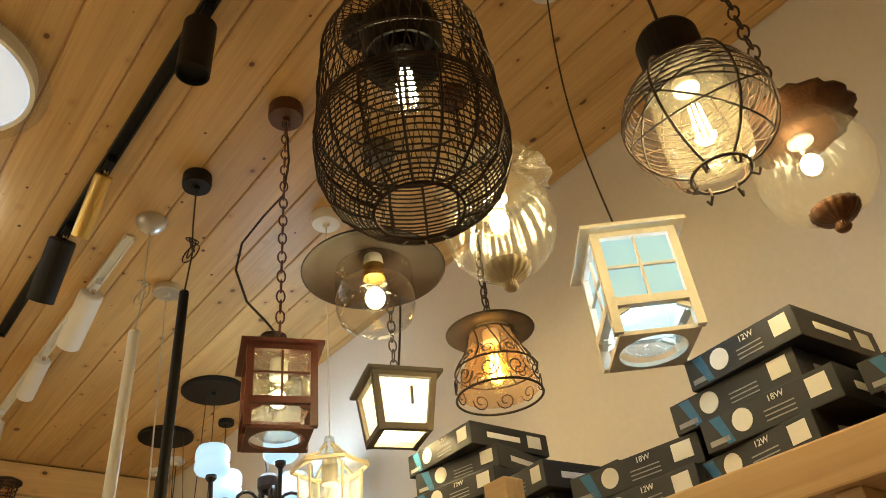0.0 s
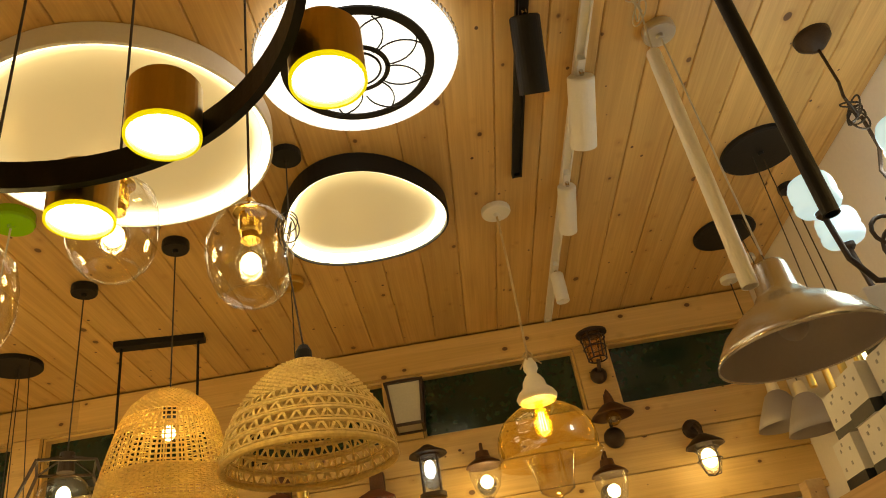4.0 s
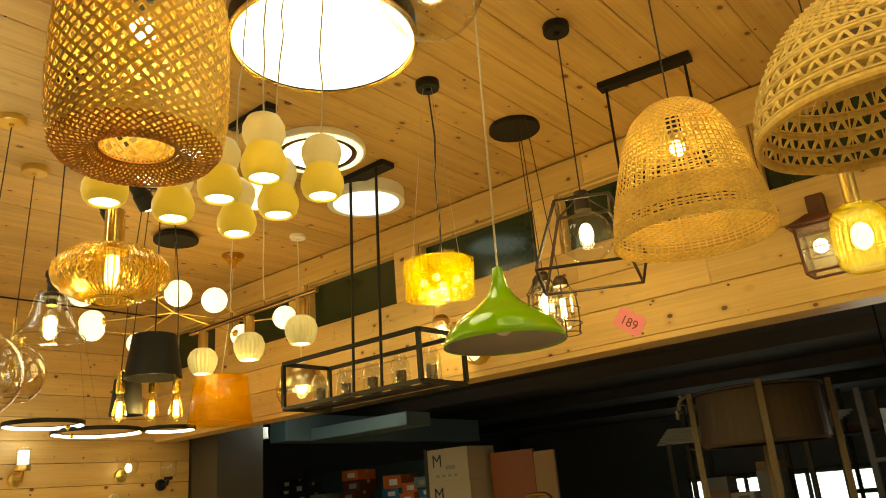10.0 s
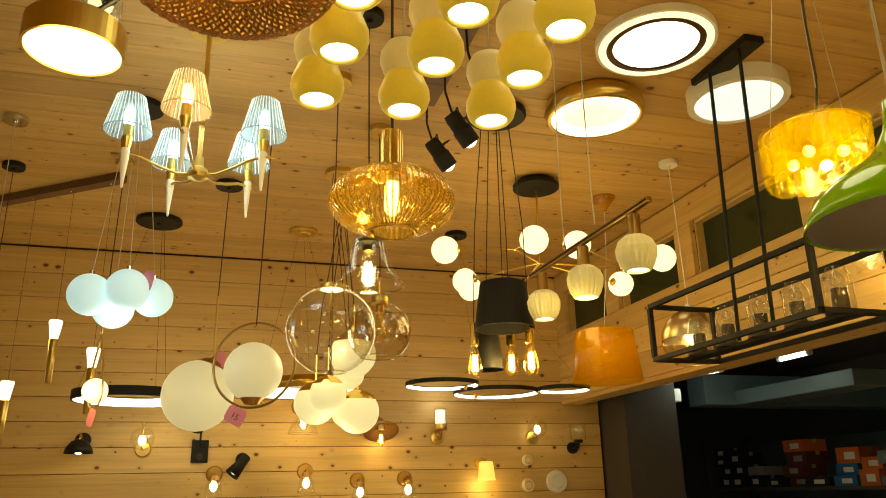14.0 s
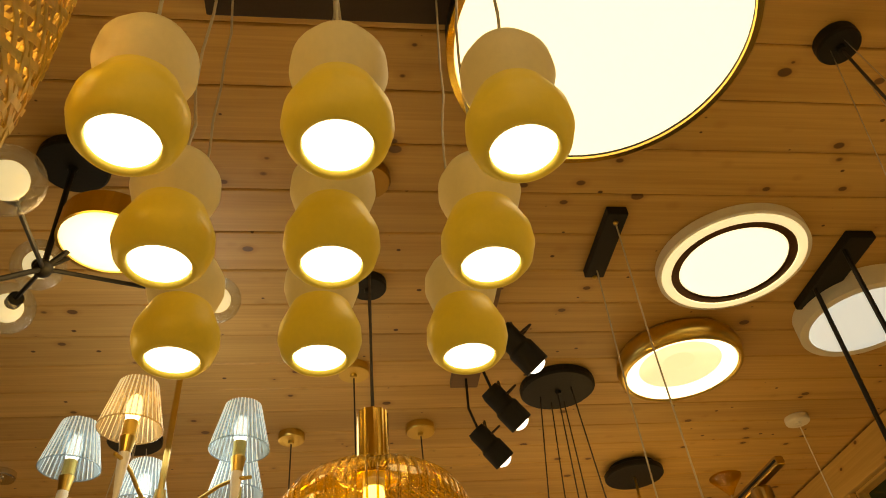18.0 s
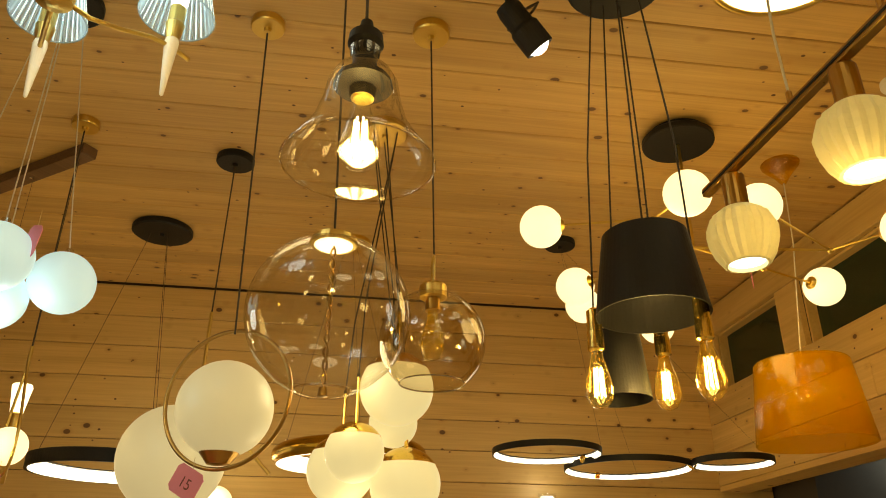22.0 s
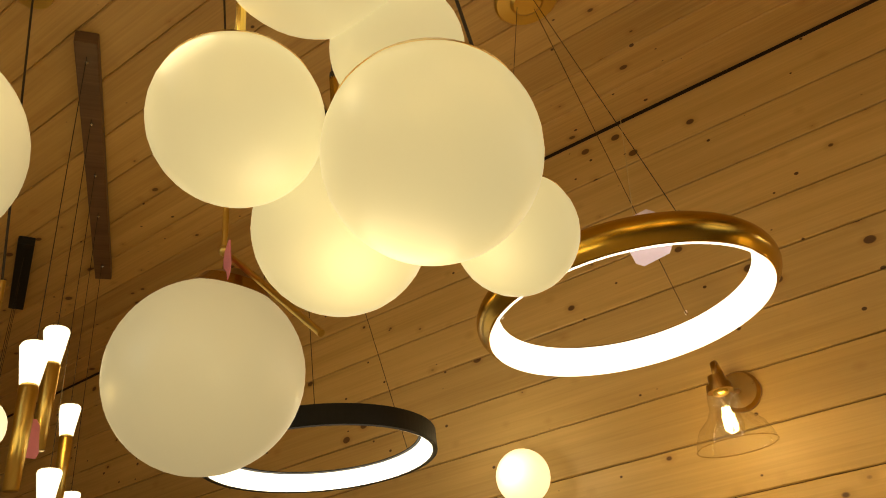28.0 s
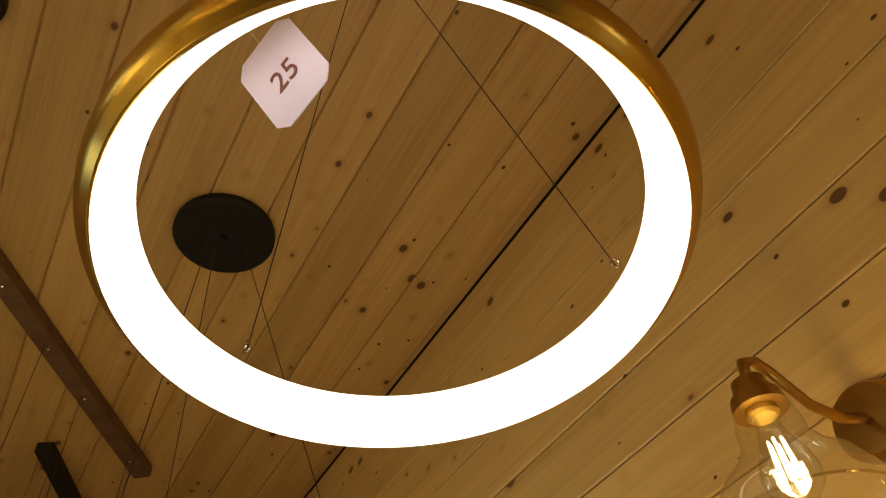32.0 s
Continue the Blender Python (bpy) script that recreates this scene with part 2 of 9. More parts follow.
def glow(name, colour, strength, base=(0.8, 0.8, 0.8), rough=0.25):
    m, n, l, p = nodes_of(name)
    p.inputs["Base Color"].default_value = (*base, 1)
    p.inputs["Roughness"].default_value = rough
    p.inputs["Emission Color"].default_value, p.inputs["Emission Strength"].default_value = (*colour, 1), strength
    return m


M = dict(
    ceil=timber("pine_ceiling", (0.65, 0.42, 0.165), (0.45, 0.265, 0.09), "Y", True),
    wall=timber("pine_wall", (0.71, 0.48, 0.195), (0.53, 0.335, 0.12), "Y", False),
    beam=timber("pine_beam", (0.71, 0.48, 0.19), (0.53, 0.335, 0.115), "X", False),
    shelf=timber("pine_shelf", (0.62, 0.42, 0.2), (0.46, 0.28, 0.12), "Y", False, knots=0.8),
    darkwood=timber("walnut_bar", (0.2, 0.11, 0.06), (0.1, 0.05, 0.025), "Y", False, knots=0.0),
    gap=surface("joint_shadow", (0.05, 0.028, 0.014), 0.9),
    plaster=surface("cream_plaster", (0.72, 0.66, 0.59), 0.85, vary=0.06, scale=14, bump=0.03),
    black=surface("black_paint", (0.012, 0.011, 0.01), 0.5, vary=0.25, spec=0.22),
    iron=surface("blackened_iron", (0.045, 0.026, 0.016), 0.5, 0.4, vary=0.4, scale=60, bump=0.05),
    bronze=surface("brown_bronze", (0.12, 0.055, 0.025), 0.45, 0.6, vary=0.4, scale=40, bump=0.04),
    brass=surface("brushed_brass", (0.70, 0.50, 0.16), 0.3, 1.0, vary=0.04, scale=18, bump=0),
    brassdark=surface("aged_brass", (0.42, 0.25, 0.08), 0.28, 1.0, vary=0.06, scale=18, bump=0),
    copper=surface("aged_copper", (0.24, 0.13, 0.06), 0.32, 1.0, vary=0.1, scale=20, bump=0),
    gold=surface("polished_gold", (0.85, 0.6, 0.18), 0.18, 1.0, vary=0.03, bump=0),
    silvered=surface("silvered_glass", (0.62, 0.5, 0.3), 0.28, 1.0, vary=0.05, scale=10, bump=0),
    steel=surface("satin_aluminium", (0.62, 0.6, 0.56), 0.34, 0.95, vary=0.03, scale=20, bump=0),
    chrome=surface("chrome", (0.7, 0.68, 0.64), 0.1, 1.0, vary=0.03, bump=0),
    white=surface("white_lacquer", (0.78, 0.75, 0.68), 0.4, vary=0.05),
    cream=surface("cream_lacquer", (0.8, 0.7, 0.5), 0.45, vary=0.08),
    greyin=surface("grey_inner_enamel", (0.36, 0.32, 0.3), 0.5, vary=0.06),
    green=surface("apple_green_enamel", (0.25, 0.58, 0.015), 0.12, vary=0.03, coat=0.8, bump=0),
    red=surface("red_brown_stain", (0.13, 0.035, 0.02), 0.4, vary=0.35, scale=30, coat=0.2),
    tan=surface("painted_tan_metal", (0.42, 0.34, 0.2), 0.5, vary=0.15),
    taupe=surface("taupe_metal", (0.12, 0.1, 0.07), 0.55, vary=0.15),
    cord=surface("dark_cable", (0.035, 0.024, 0.016), 0.6),
    clearcord=surface("clear_cable", (0.55, 0.5, 0.4), 0.35, vary=0.1),
    rope=surface("hemp_rope", (0.62, 0.45, 0.22), 0.85, vary=0.3, scale=120, bump=0.1),
    ceramic=surface("cream_ceramic", (0.78, 0.68, 0.42), 0.5, vary=0.06, emit=0.10, glow=(1, 0.75, 0.3)),
    ceramiclow=surface("yellow_glazed_ceramic", (0.8, 0.62, 0.13), 0.35, vary=0.06, emit=0.16, glow=(1, 0.68, 0.07)),
    ribbed=surface("ribbed_porcelain", (0.8, 0.74, 0.45), 0.4, vary=0.05, emit=0.07, glow=(1, 0.86, 0.36)),
    tagpink=surface("pink_card", (0.8, 0.27, 0.36), 0.8, vary=0.05),
    tagpale=surface("pale_pink_card", (0.72, 0.6, 0.78), 0.8, vary=0.05),
    ink=surface("brown_ink", (0.2, 0.06, 0.05), 0.8),
    glass=thin_glass("clear_glass", (0.98, 0.98, 0.96), 0.03, 1.3),
    glassripple=thin_glass("hammered_glass", (0.9, 0.92, 0.9), 0.06, 1.6, 0.8, 90, 0.05, (0.75, 0.75, 0.68)),
    glassrib=thin_glass("pressed_glass", (0.97, 0.96, 0.9), 0.05, 1.6, 0.15, 40, 0.04, (0.9, 0.85, 0.7)),
    melonglass=thin_glass("melon_glass", (0.98, 0.97, 0.94), 0.04, 1.2, 0.1, 40, 0.025, (0.9, 0.87, 0.75)),
    lanterncream=surface("cream_grey_paint", (0.5, 0.47, 0.41), 0.5, vary=0.12),
    glassgold=thin_glass("amber_glass", (0.97, 0.85, 0.42), 0.05, 1.6, 0.15, 30, 0.1, (0.9, 0.72, 0.15)),
    glassamber=thin_glass("yellow_shell_glass", (0.98, 0.88, 0.5), 0.1, 1.3, 0.6, 30, 0.2, (0.75, 0.58, 0.04)),
    glasstea=thin_glass("tea_glass", (0.93, 0.77, 0.4), 0.03, 1.6, 0.1, 12, 0.05, (0.8, 0.55, 0.15)),
    glasssmoke=thin_glass("smoked_glass", (0.9, 0.83, 0.68), 0.03, 1.7),
    glassmirror=thin_glass("half_silvered_glass", (0.6, 0.5, 0.36), 0.08, 2.6, 0, 1, 0.3, (0.55, 0.45, 0.3)),
    glasspeach=thin_glass("peach_glass", (0.95, 0.7, 0.42), 0.1, 1.3, 0.2, 40, 0.14, (0.55, 0.34, 0.2)),
    orange=thin_glass("orange_acrylic", (0.99, 0.8, 0.34), 0.12, 0.8, 0.2, 60, 0.16, (1.0, 0.68, 0.05)),
    windowglass=surface("dark_green_window", (0.01, 0.03, 0.014), 0.16, vary=0.4, scale=8, coat=0.2),
    windowripple=thin_glass("ribbed_window_glass", (0.3, 0.36, 0.32), 0.1, 1.4, 0.5, 60),
    # emission put into the acrylic for lamp light falling on the spikes
    ivory=surface("ivory_acrylic_faint_glow", (0.82, 0.78, 0.66), 0.35, vary=0.04, emit=0.12, glow=(1, 0.93, 0.75)),
    pleatcool=thin_glass("pleated_cool_shade", (0.7, 0.85, 0.95), 0.2, 1.2, 0, 1, 0.5, (0.62, 0.78, 0.88)),
    pleatwarm=thin_glass("pleated_warm_shade", (0.95, 0.85, 0.6), 0.2, 1.2, 0, 1, 0.5, (0.75, 0.58, 0.35)),
    glasspumpkin=thin_glass("ribbed_amber_glass", (0.93, 0.76, 0.32), 0.07, 1.8, 0.1, 30, 0.05, (0.9, 0.66, 0.12)),
    amberrib=thin_glass("amber_glass_rib", (0.8, 0.6, 0.2), 0.08, 2.2, 0, 1, 0.22, (0.7, 0.5, 0.08)),
    glassyellow=thin_glass("yellow_ribbed_glass", (0.99, 0.9, 0.35), 0.06, 1.8, 0.1, 30, 0.3, (0.95, 0.76, 0.06)),
    darkplate=surface("dark_brown_plate", (0.035, 0.02, 0.013), 0.45, vary=0.2, spec=0.3),
    brassring=surface("brushed_gold_band", (0.58, 0.36, 0.07), 0.24, 1.0, vary=0.04, scale=18, bump=0),
    carton=surface("brown_carton", (0.42, 0.27, 0.15), 0.8, vary=0.12, scale=20),
    blackcard=surface("black_printed_card", (0.02, 0.021, 0.024), 0.4, vary=0.2),
    whitecard=surface("white_printed_card", (0.74, 0.72, 0.68), 0.5, vary=0.05),
    bluecard=surface("blue_print", (0.03, 0.14, 0.3), 0.45, vary=0.1),
    orangecard=surface("orange_print", (0.6, 0.14, 0.03), 0.5, vary=0.1),
    greycard=surface("grey_print", (0.3, 0.3, 0.3), 0.5, vary=0.1),
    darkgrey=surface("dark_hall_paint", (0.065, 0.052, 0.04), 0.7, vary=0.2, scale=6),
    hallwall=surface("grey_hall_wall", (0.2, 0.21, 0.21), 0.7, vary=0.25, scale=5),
    wirebrown=surface("rusty_dark_wire", (0.05, 0.028, 0.016), 0.65, vary=0.4, scale=60),
    duct=surface("pale_blue_duct", (0.14, 0.2, 0.22), 0.5, vary=0.1, scale=6),
    brownpanel=surface("brown_panel", (0.34, 0.11, 0.045), 0.5, vary=0.2, scale=10),
    pinkpanel=surface("pink_panel", (0.6, 0.25, 0.3), 0.6, vary=0.1),
    halltile=surface("shop_floor_tile", (0.45, 0.4, 0.33), 0.35, vary=0.12, scale=6),
    milk=glow("milk_glass", (1.0, 0.87, 0.5), 0.7, (0.36, 0.34, 0.24), 0.4),
    milkbright=glow("milk_glass_bright", (1.0, 0.92, 0.62), 1.2, (0.8, 0.78, 0.7)),
    milkdim=glow("milk_glass_dim", (1.0, 0.86, 0.52), 0.46, (0.36, 0.34, 0.26), 0.4),
    milkyellow=glow("frosted_yellow_glass", (1.0, 0.72, 0.16), 0.9, (0.85, 0.66, 0.2)),
    milkblue=glow("frosted_blue_white_glass", (0.55, 0.84, 1.0), 0.68, (0.45, 0.6, 0.68)),
    panelwarm=glow("warm_diffuser", (1.0, 0.91, 0.66), 2.6),
    panelwhite=glow("white_diffuser", (1.0, 0.96, 0.88), 4.0),
    panelcool=glow("cool_diffuser", (0.82, 0.94, 1.0), 1.6),
    panelflower=glow("flower_lamp_diffuser", (0.94, 0.97, 1.0), 1.25),
    crystal=surface("cut_crystal", (0.68, 0.7, 0.72), 0.12, 0.45, vary=0.1, bump=0),
    alu=surface("spun_aluminium", (0.66, 0.63, 0.56), 0.26, 1.0, vary=0.03, scale=20, bump=0),
    drumbrown=surface("stained_drum_board", (0.07, 0.05, 0.034), 0.6, vary=0.25, scale=12),
    palewood=surface("worn_pale_post", (0.2, 0.155, 0.1), 0.6, vary=0.25, scale=14),
    panelblue=glow("bluish_diffuser", (0.62, 0.84, 1.0), 1.0),
    palecarton=surface("pale_carton", (0.56, 0.46, 0.32), 0.8, vary=0.1, scale=20),
    panelgrey=glow("dim_white_diffuser", (0.9, 0.95, 1.0), 0.42, (0.7, 0.72, 0.74)),
    ribcool=glow("frosted_cool_rib", (0.75, 0.92, 1.0), 0.8, (0.7, 0.8, 0.85)),
    ribwarm=glow("frosted_warm_rib", (1.0, 0.88, 0.62), 0.7, (0.8, 0.72, 0.55)),
    panelhalo=glow("backlit_panel", (1.0, 0.84, 0.46), 0.2, (0.7, 0.62, 0.44)),
    halo=glow("halo_strip", (1.0, 0.92, 0.66), 4.2),
    ledstrip=glow("led_strip", (1.0, 0.95, 0.84), 2.6),
    filament=glow("lit_filament", (1.0, 0.82, 0.42), 25.0),
    bulbhot=glow("lit_bulb", (1.0, 0.86, 0.5), 9.0),
    bulbcool=glow("lit_cool_bulb", (0.8, 0.93, 1.0), 3.5),
    spotface=glow("spot_lens", (0.9, 0.96, 1.0), 5.0),
    tube=glow("fluorescent_tube", (0.86, 0.97, 1.0), 7.0),
    can=glow("can_diffuser", (1.0, 0.95, 0.8), 6.0),
    canrim=glow("lit_acrylic_rim", (0.85, 0.75, 0.02), 0.8, (0.6, 0.5, 0.02)),
    lanternwarm=glow("lit_opal_panel", (1.0, 0.86, 0.52), 1.1),
    lanterncool=glow("lit_teal_panel", (0.45, 0.76, 0.9), 0.36, (0.2, 0.32, 0.36), 0.12),
    lanterndim=surface("frosted_panel", (0.45, 0.42, 0.34), 0.5),
    rattan=cane("natural_rattan", (0.92, 0.73, 0.32), 0.45),
    rattanpale=cane("pale_rattan", (0.97, 0.76, 0.39), 0.3),
    bamboo=cane("bamboo_strip", (0.82, 0.66, 0.28), 0.3),
    bamboodark=cane("dark_bamboo_strip", (0.55, 0.29, 0.09), 0.4),
)


# ---- mesh helpers ----
def part(name, bm, material, parent, label="", smooth=False):
    """Links a bmesh as one mesh object under a thing or a part."""
    me = bpy.data.meshes.new(name)
    bm.to_mesh(me)
    bm.free()
    if smooth:
        me.polygons.foreach_set("use_smooth", [True] * len(me.polygons))
    me.materials.append(M[material] if isinstance(material, str) else material)
    ob = new(name, me)
    ob.parent = parent
    return tagged(ob, label)


def thing(name, x, y, z, label, category, group="", turn=0):
    ob = new(name)
    ob.empty_display_size = 0.05
    ob.matrix_basis = pose(x, y, z, 0, 0, turn)
    return tagged(ob, label, category, group)


def structure(name, bm, material, label, category="wall", parent=None):
    me = bpy.data.meshes.new(name)
    bm.to_mesh(me)
    bm.free()
    me.materials.append(M[material])
    ob = new(name, me)
    ob.parent = parent
    return tagged(ob, label, category, kind="structure")


def solid(a, b, bm=None, bevel=0.0, m=None):
    """A box from corner a to corner b, its edges rounded by bevel."""
    bm = bm or bmesh.new()
    c = [(a[i] + b[i]) / 2 for i in range(3)]
    mat = Matrix.Translation(c) @ Matrix.Diagonal([max(1e-4, b[i] - a[i]) for i in range(3)] + [1])
    vs = bmesh.ops.create_cube(bm, size=1, matrix=mat)["verts"]
    if bevel:
        es = list({e for v in vs for e in v.link_edges})
        r = bmesh.ops.bevel(bm, geom=es, offset=bevel, segments=2, affect="EDGES", profile=0.6)
        vs = list({v for f in r["faces"] for v in f.verts} | {v for v in vs if v.is_valid})
    if m is not None:
        bmesh.ops.transform(bm, matrix=m, verts=[v for v in vs if v.is_valid])
    return bm


def lathe(profile, seg=32, bm=None, m=None, wave=None):
    """Turns (radius, z) pairs about the z axis. wave(angle, k) scales the radius."""
    bm = bm or bmesh.new()
    m = m or Matrix.Identity(4)
    rings = []
    for k, (r, z) in enumerate(profile):
        if r < 1e-5:
            rings.append([bm.verts.new(m @ Vector((0, 0, z)))])
        else:
            ring = []
            for i in range(seg):
                a = 2 * math.pi * i / seg
                q = r * (wave(a, k) if wave else 1)
                ring.append(bm.verts.new(m @ Vector((q * math.cos(a), q * math.sin(a), z))))
            rings.append(ring)
    for p, q in zip(rings, rings[1:]):
        if len(p) == 1 and len(q) == 1:
            continue
        for i in range(seg):
            j = (i + 1) % seg
            f = [p[i % len(p)], p[j % len(p)], q[j % len(q)], q[i % len(q)]]
            f = [v for k, v in enumerate(f) if v not in f[:k]]
            if len(f) > 2:
                try:
                    bm.faces.new(f)
                except ValueError:
                    pass
    return bm


def shell(profile, thick, seg=32, bm=None, m=None, wave=None):
    """A turned wall with thickness: out along the profile and back inside it."""
    inner = [(max(1e-6 if r < 1e-5 else 0.001, r - thick), z - (thick if r < 1e-5 else 0)) for r, z in profile]
    return lathe(profile + inner[::-1] + [profile[0]], seg, bm, m, wave)


def rod(points, r, seg=8, bm=None, closed=False):
    """A round bar along points."""
    bm = bm or bmesh.new()
    pts = [Vector(p) for p in points]
    n, rings, side = len(pts), [], None
    for i, p in enumerate(pts):
        a = pts[i - 1] if (i or closed) else p
        b = pts[(i + 1) % n] if (i < n - 1 or closed) else p
        d = (b - a).normalized() if (b - a).length > 1e-9 else Vector((0, 0, 1))
        if side is None:
            side = d.orthogonal().normalized()
        side = (side - d * side.dot(d))
        side = side.normalized() if side.length > 1e-6 else d.orthogonal().normalized()
        up = d.cross(side)
        rr = r[i] if isinstance(r, (list, tuple)) else r
        rings.append([bm.verts.new(p + rr * (side * math.cos(2 * math.pi * k / seg) + up * math.sin(2 * math.pi * k / seg))) for k in range(seg)])
    for i in range(n if closed else n - 1):
        p, q = rings[i], rings[(i + 1) % n]
        for k in range(seg):
            bm.faces.new((p[k], p[(k + 1) % seg], q[(k + 1) % seg], q[k]))
    if not closed:
        bm.faces.new(rings[0][::-1]), bm.faces.new(rings[-1])
    return bm


def ribbon(points, normals, width, thick, bm):
    """A flat strip along points, lying against the normals."""
    last = None
    n = len(points)
    for i, (p, nr) in enumerate(zip(points, normals)):
        d = (points[min(i + 1, n - 1)] - points[max(i - 1, 0)]).normalized()
        s = d.cross(nr).normalized() * width / 2
        o = nr * thick / 2
        ring = [bm.verts.new(q) for q in (p - s - o, p + s - o, p + s + o, p - s + o)]
        if last:
            for k in range(4):
                bm.faces.new((last[k], last[(k + 1) % 4], ring[(k + 1) % 4], ring[k]))
        last = ring
    return bm


def hoop(R, z, r, bm=None, seg=48, tube=6, m=None):
    pts = [Vector((R * math.cos(2 * math.pi * i / seg), R * math.sin(2 * math.pi * i / seg), z)) for i in range(seg)]
    if m:
        pts = [m @ p for p in pts]
    return rod(pts, r, tube, bm, True)


def ball(r, z, seg=32, rows=16, bm=None, squash=1.0, m=None, low=0.0, high=1.0):
    """A sphere round (0, 0, z), or the zone of it between two shares of its height (0 bottom, 1 top)."""
    a0, a1 = math.acos(1 - 2 * low), math.acos(1 - 2 * high)
    prof = []
    for i in range(rows + 1):
        a = a0 + (a1 - a0) * i / rows
        prof.append((r * math.sin(a), z - r * squash * math.cos(a)))
    return lathe(prof, seg, bm, m)


def canopy(t, r, h, material, z=0.0):
    """A round ceiling rose."""
    return part("canopy", lathe([(0, z), (r * 0.98, z), (r, z - h * 0.2), (r, z - h * 0.8), (r * 0.94, z - h), (0.012, z - h), (0.01, z - h - 0.012), (0, z - h - 0.012)], 32), material, t)


def cord(t, pts, r=0.0028, material="cord", name="cord"):
    return part(name, rod(pts, r, 6), material, t)


def sag(a, b, drop, n=12, side=(0, 0, 0)):
    a, b, side = Vector(a), Vector(b), Vector(side)
    return [a.lerp(b, i / n) + (Vector((0, 0, -drop)) + side) * math.sin(math.pi * i / n) for i in range(n + 1)]


def filament_bulb(t, x, y, z, r=0.032, h=0.13, lit="filament", socket="brass", glass="glass"):
    """A pear-shaped clear bulb, cap up at z, with its lit filaments."""
    T = Matrix.Translation((x, y, z))
    prof = [(0.013, 0), (0.0145, -0.02), (0.02, -0.04), (r * 0.9, -h * 0.55), (r, -h * 0.68), (r * 0.92, -h * 0.82), (r * 0.55, -h * 0.95), (0, -h)]
    b = part("bulb", lathe(prof, 20, m=T), glass, t, "clear filament bulb, lit", True)
    b.visible_shadow = False
    fm = bmesh.new()
    for i in range(6):
        a = math.pi / 3 * i + 0.4
        c, s = math.cos(a) * r * 0.36, math.sin(a) * r * 0.36
        rod([(x + c * 0.75, y + s * 0.75, z - h * 0.32), (x + c, y + s, z - h * 0.8)], 0.0019, 5, fm)
    part("filament", fm, lit, b)
    part("socket", lathe([(0, 0.05), (0.012, 0.05), (0.019, 0.042), (0.02, -0.002), (0.015, -0.006), (0, -0.006)], 20, m=T), socket, t, smooth=False)
    return b


def round_bulb(t, x, y, z, r=0.03, lit="bulbhot", socket="brass"):
    """An ordinary glowing bulb, cap up at z."""
    T = Matrix.Translation((x, y, z))
    b = part("bulb", lathe([(0.013, 0), (0.0135, -0.012), (r * 0.72, -0.026), (r * 0.96, -0.026 - r * 0.45), (r, -0.026 - r * 0.8), (r * 0.85, -0.026 - r * 1.35), (r * 0.45, -0.026 - r * 1.7), (0, -0.026 - r * 1.8)], 24, m=T), lit if lit == "greyin" else "glass", t, "clear glass bulb", True)
    if lit != "greyin":
        b.visible_shadow = False
        part("glow", ball(r * 0.66, -0.026 - r * 0.82, 20, 12, m=T, squash=1.15), lit, b, "glowing white core", True)
    part("socket", lathe([(0, 0.05), (0.018, 0.05), (0.02, 0.04), (0.02, 0), (0, 0)], 20, m=T), socket, t)


def tag(x, y, z, turn, tilt, label, material="tagpink", size=(0.06, 0.085), text="", string=0.0, flip=0, name="price_tag"):
    """A price card hanging by one corner."""
    t = tagged(new(name), label, "price tag", "price tags")
    t.matrix_basis = pose(x, y, z, 0, 0, turn)
    w, h = size
    bm = bmesh.new()
    c = 0.012
    out = [(-w / 2 + c, 0), (w / 2 - c, 0), (w / 2, -c), (w / 2, -h + c), (w / 2 - c, -h), (-w / 2 + c, -h), (-w / 2, -h + c), (-w / 2, -c)]
    R = pose(0, 0, 0, 0, tilt, 0)
    f = bm.faces.new([bm.verts.new(R @ Vector((u, -0.0008, v))) for u, v in out])
    g = bmesh.ops.extrude_face_region(bm, geom=[f])
    bmesh.ops.translate(bm, vec=(0, 0.0016, 0), verts=[v for v in g["geom"] if isinstance(v, bmesh.types.BMVert)])
    part("card", bm, material, t)
    if text:
        cu = bpy.data.curves.new("price", "FONT")
        cu.body, cu.size, cu.align_x, cu.align_y, cu.extrude = text, w * 0.42, "CENTER", "CENTER", 0.0003
        tmp = bpy.data.objects.new("tmp", cu)
        me = bpy.data.meshes.new_from_object(tmp)
        bpy.data.objects.remove(tmp)
        me.materials.append(M["ink"])
        ob = new("price", me)
        ob.parent = t
        ob.matrix_basis = R @ pose(0, -0.0016, -h * 0.55, 90, 0, 0) @ pose(0, 0, 0, 0, 0, flip)
    if string:
        part("string", rod([(0, 0, string), (0, 0, -0.006)], 0.0008, 4), "rope", t)
    return t


def lettering(words, size, x, y, z, rx, rz, material, parent, name="lettering"):
    cu = bpy.data.curves.new("words", "FONT")
    cu.body, cu.size, cu.align_x, cu.align_y, cu.extrude = words, size, "CENTER", "CENTER", 0.0004
    tmp = bpy.data.objects.new("tmp", cu)
    me = bpy.data.meshes.new_from_object(tmp)
    bpy.data.objects.remove(tmp)
    me.materials.append(M[material])
    ob = new(name, me)
    ob.parent = parent
    ob.matrix_basis = pose(x, y, z, rx, 0, rz)
    return ob


# ---- the room ----
floor_bm = solid((XE - 0.2, -2.6, -0.12), (XP + 0.2, 14.2, -0.004))
structure("floor", floor_bm, "plaster", "pale tiled shop floor", "floor")


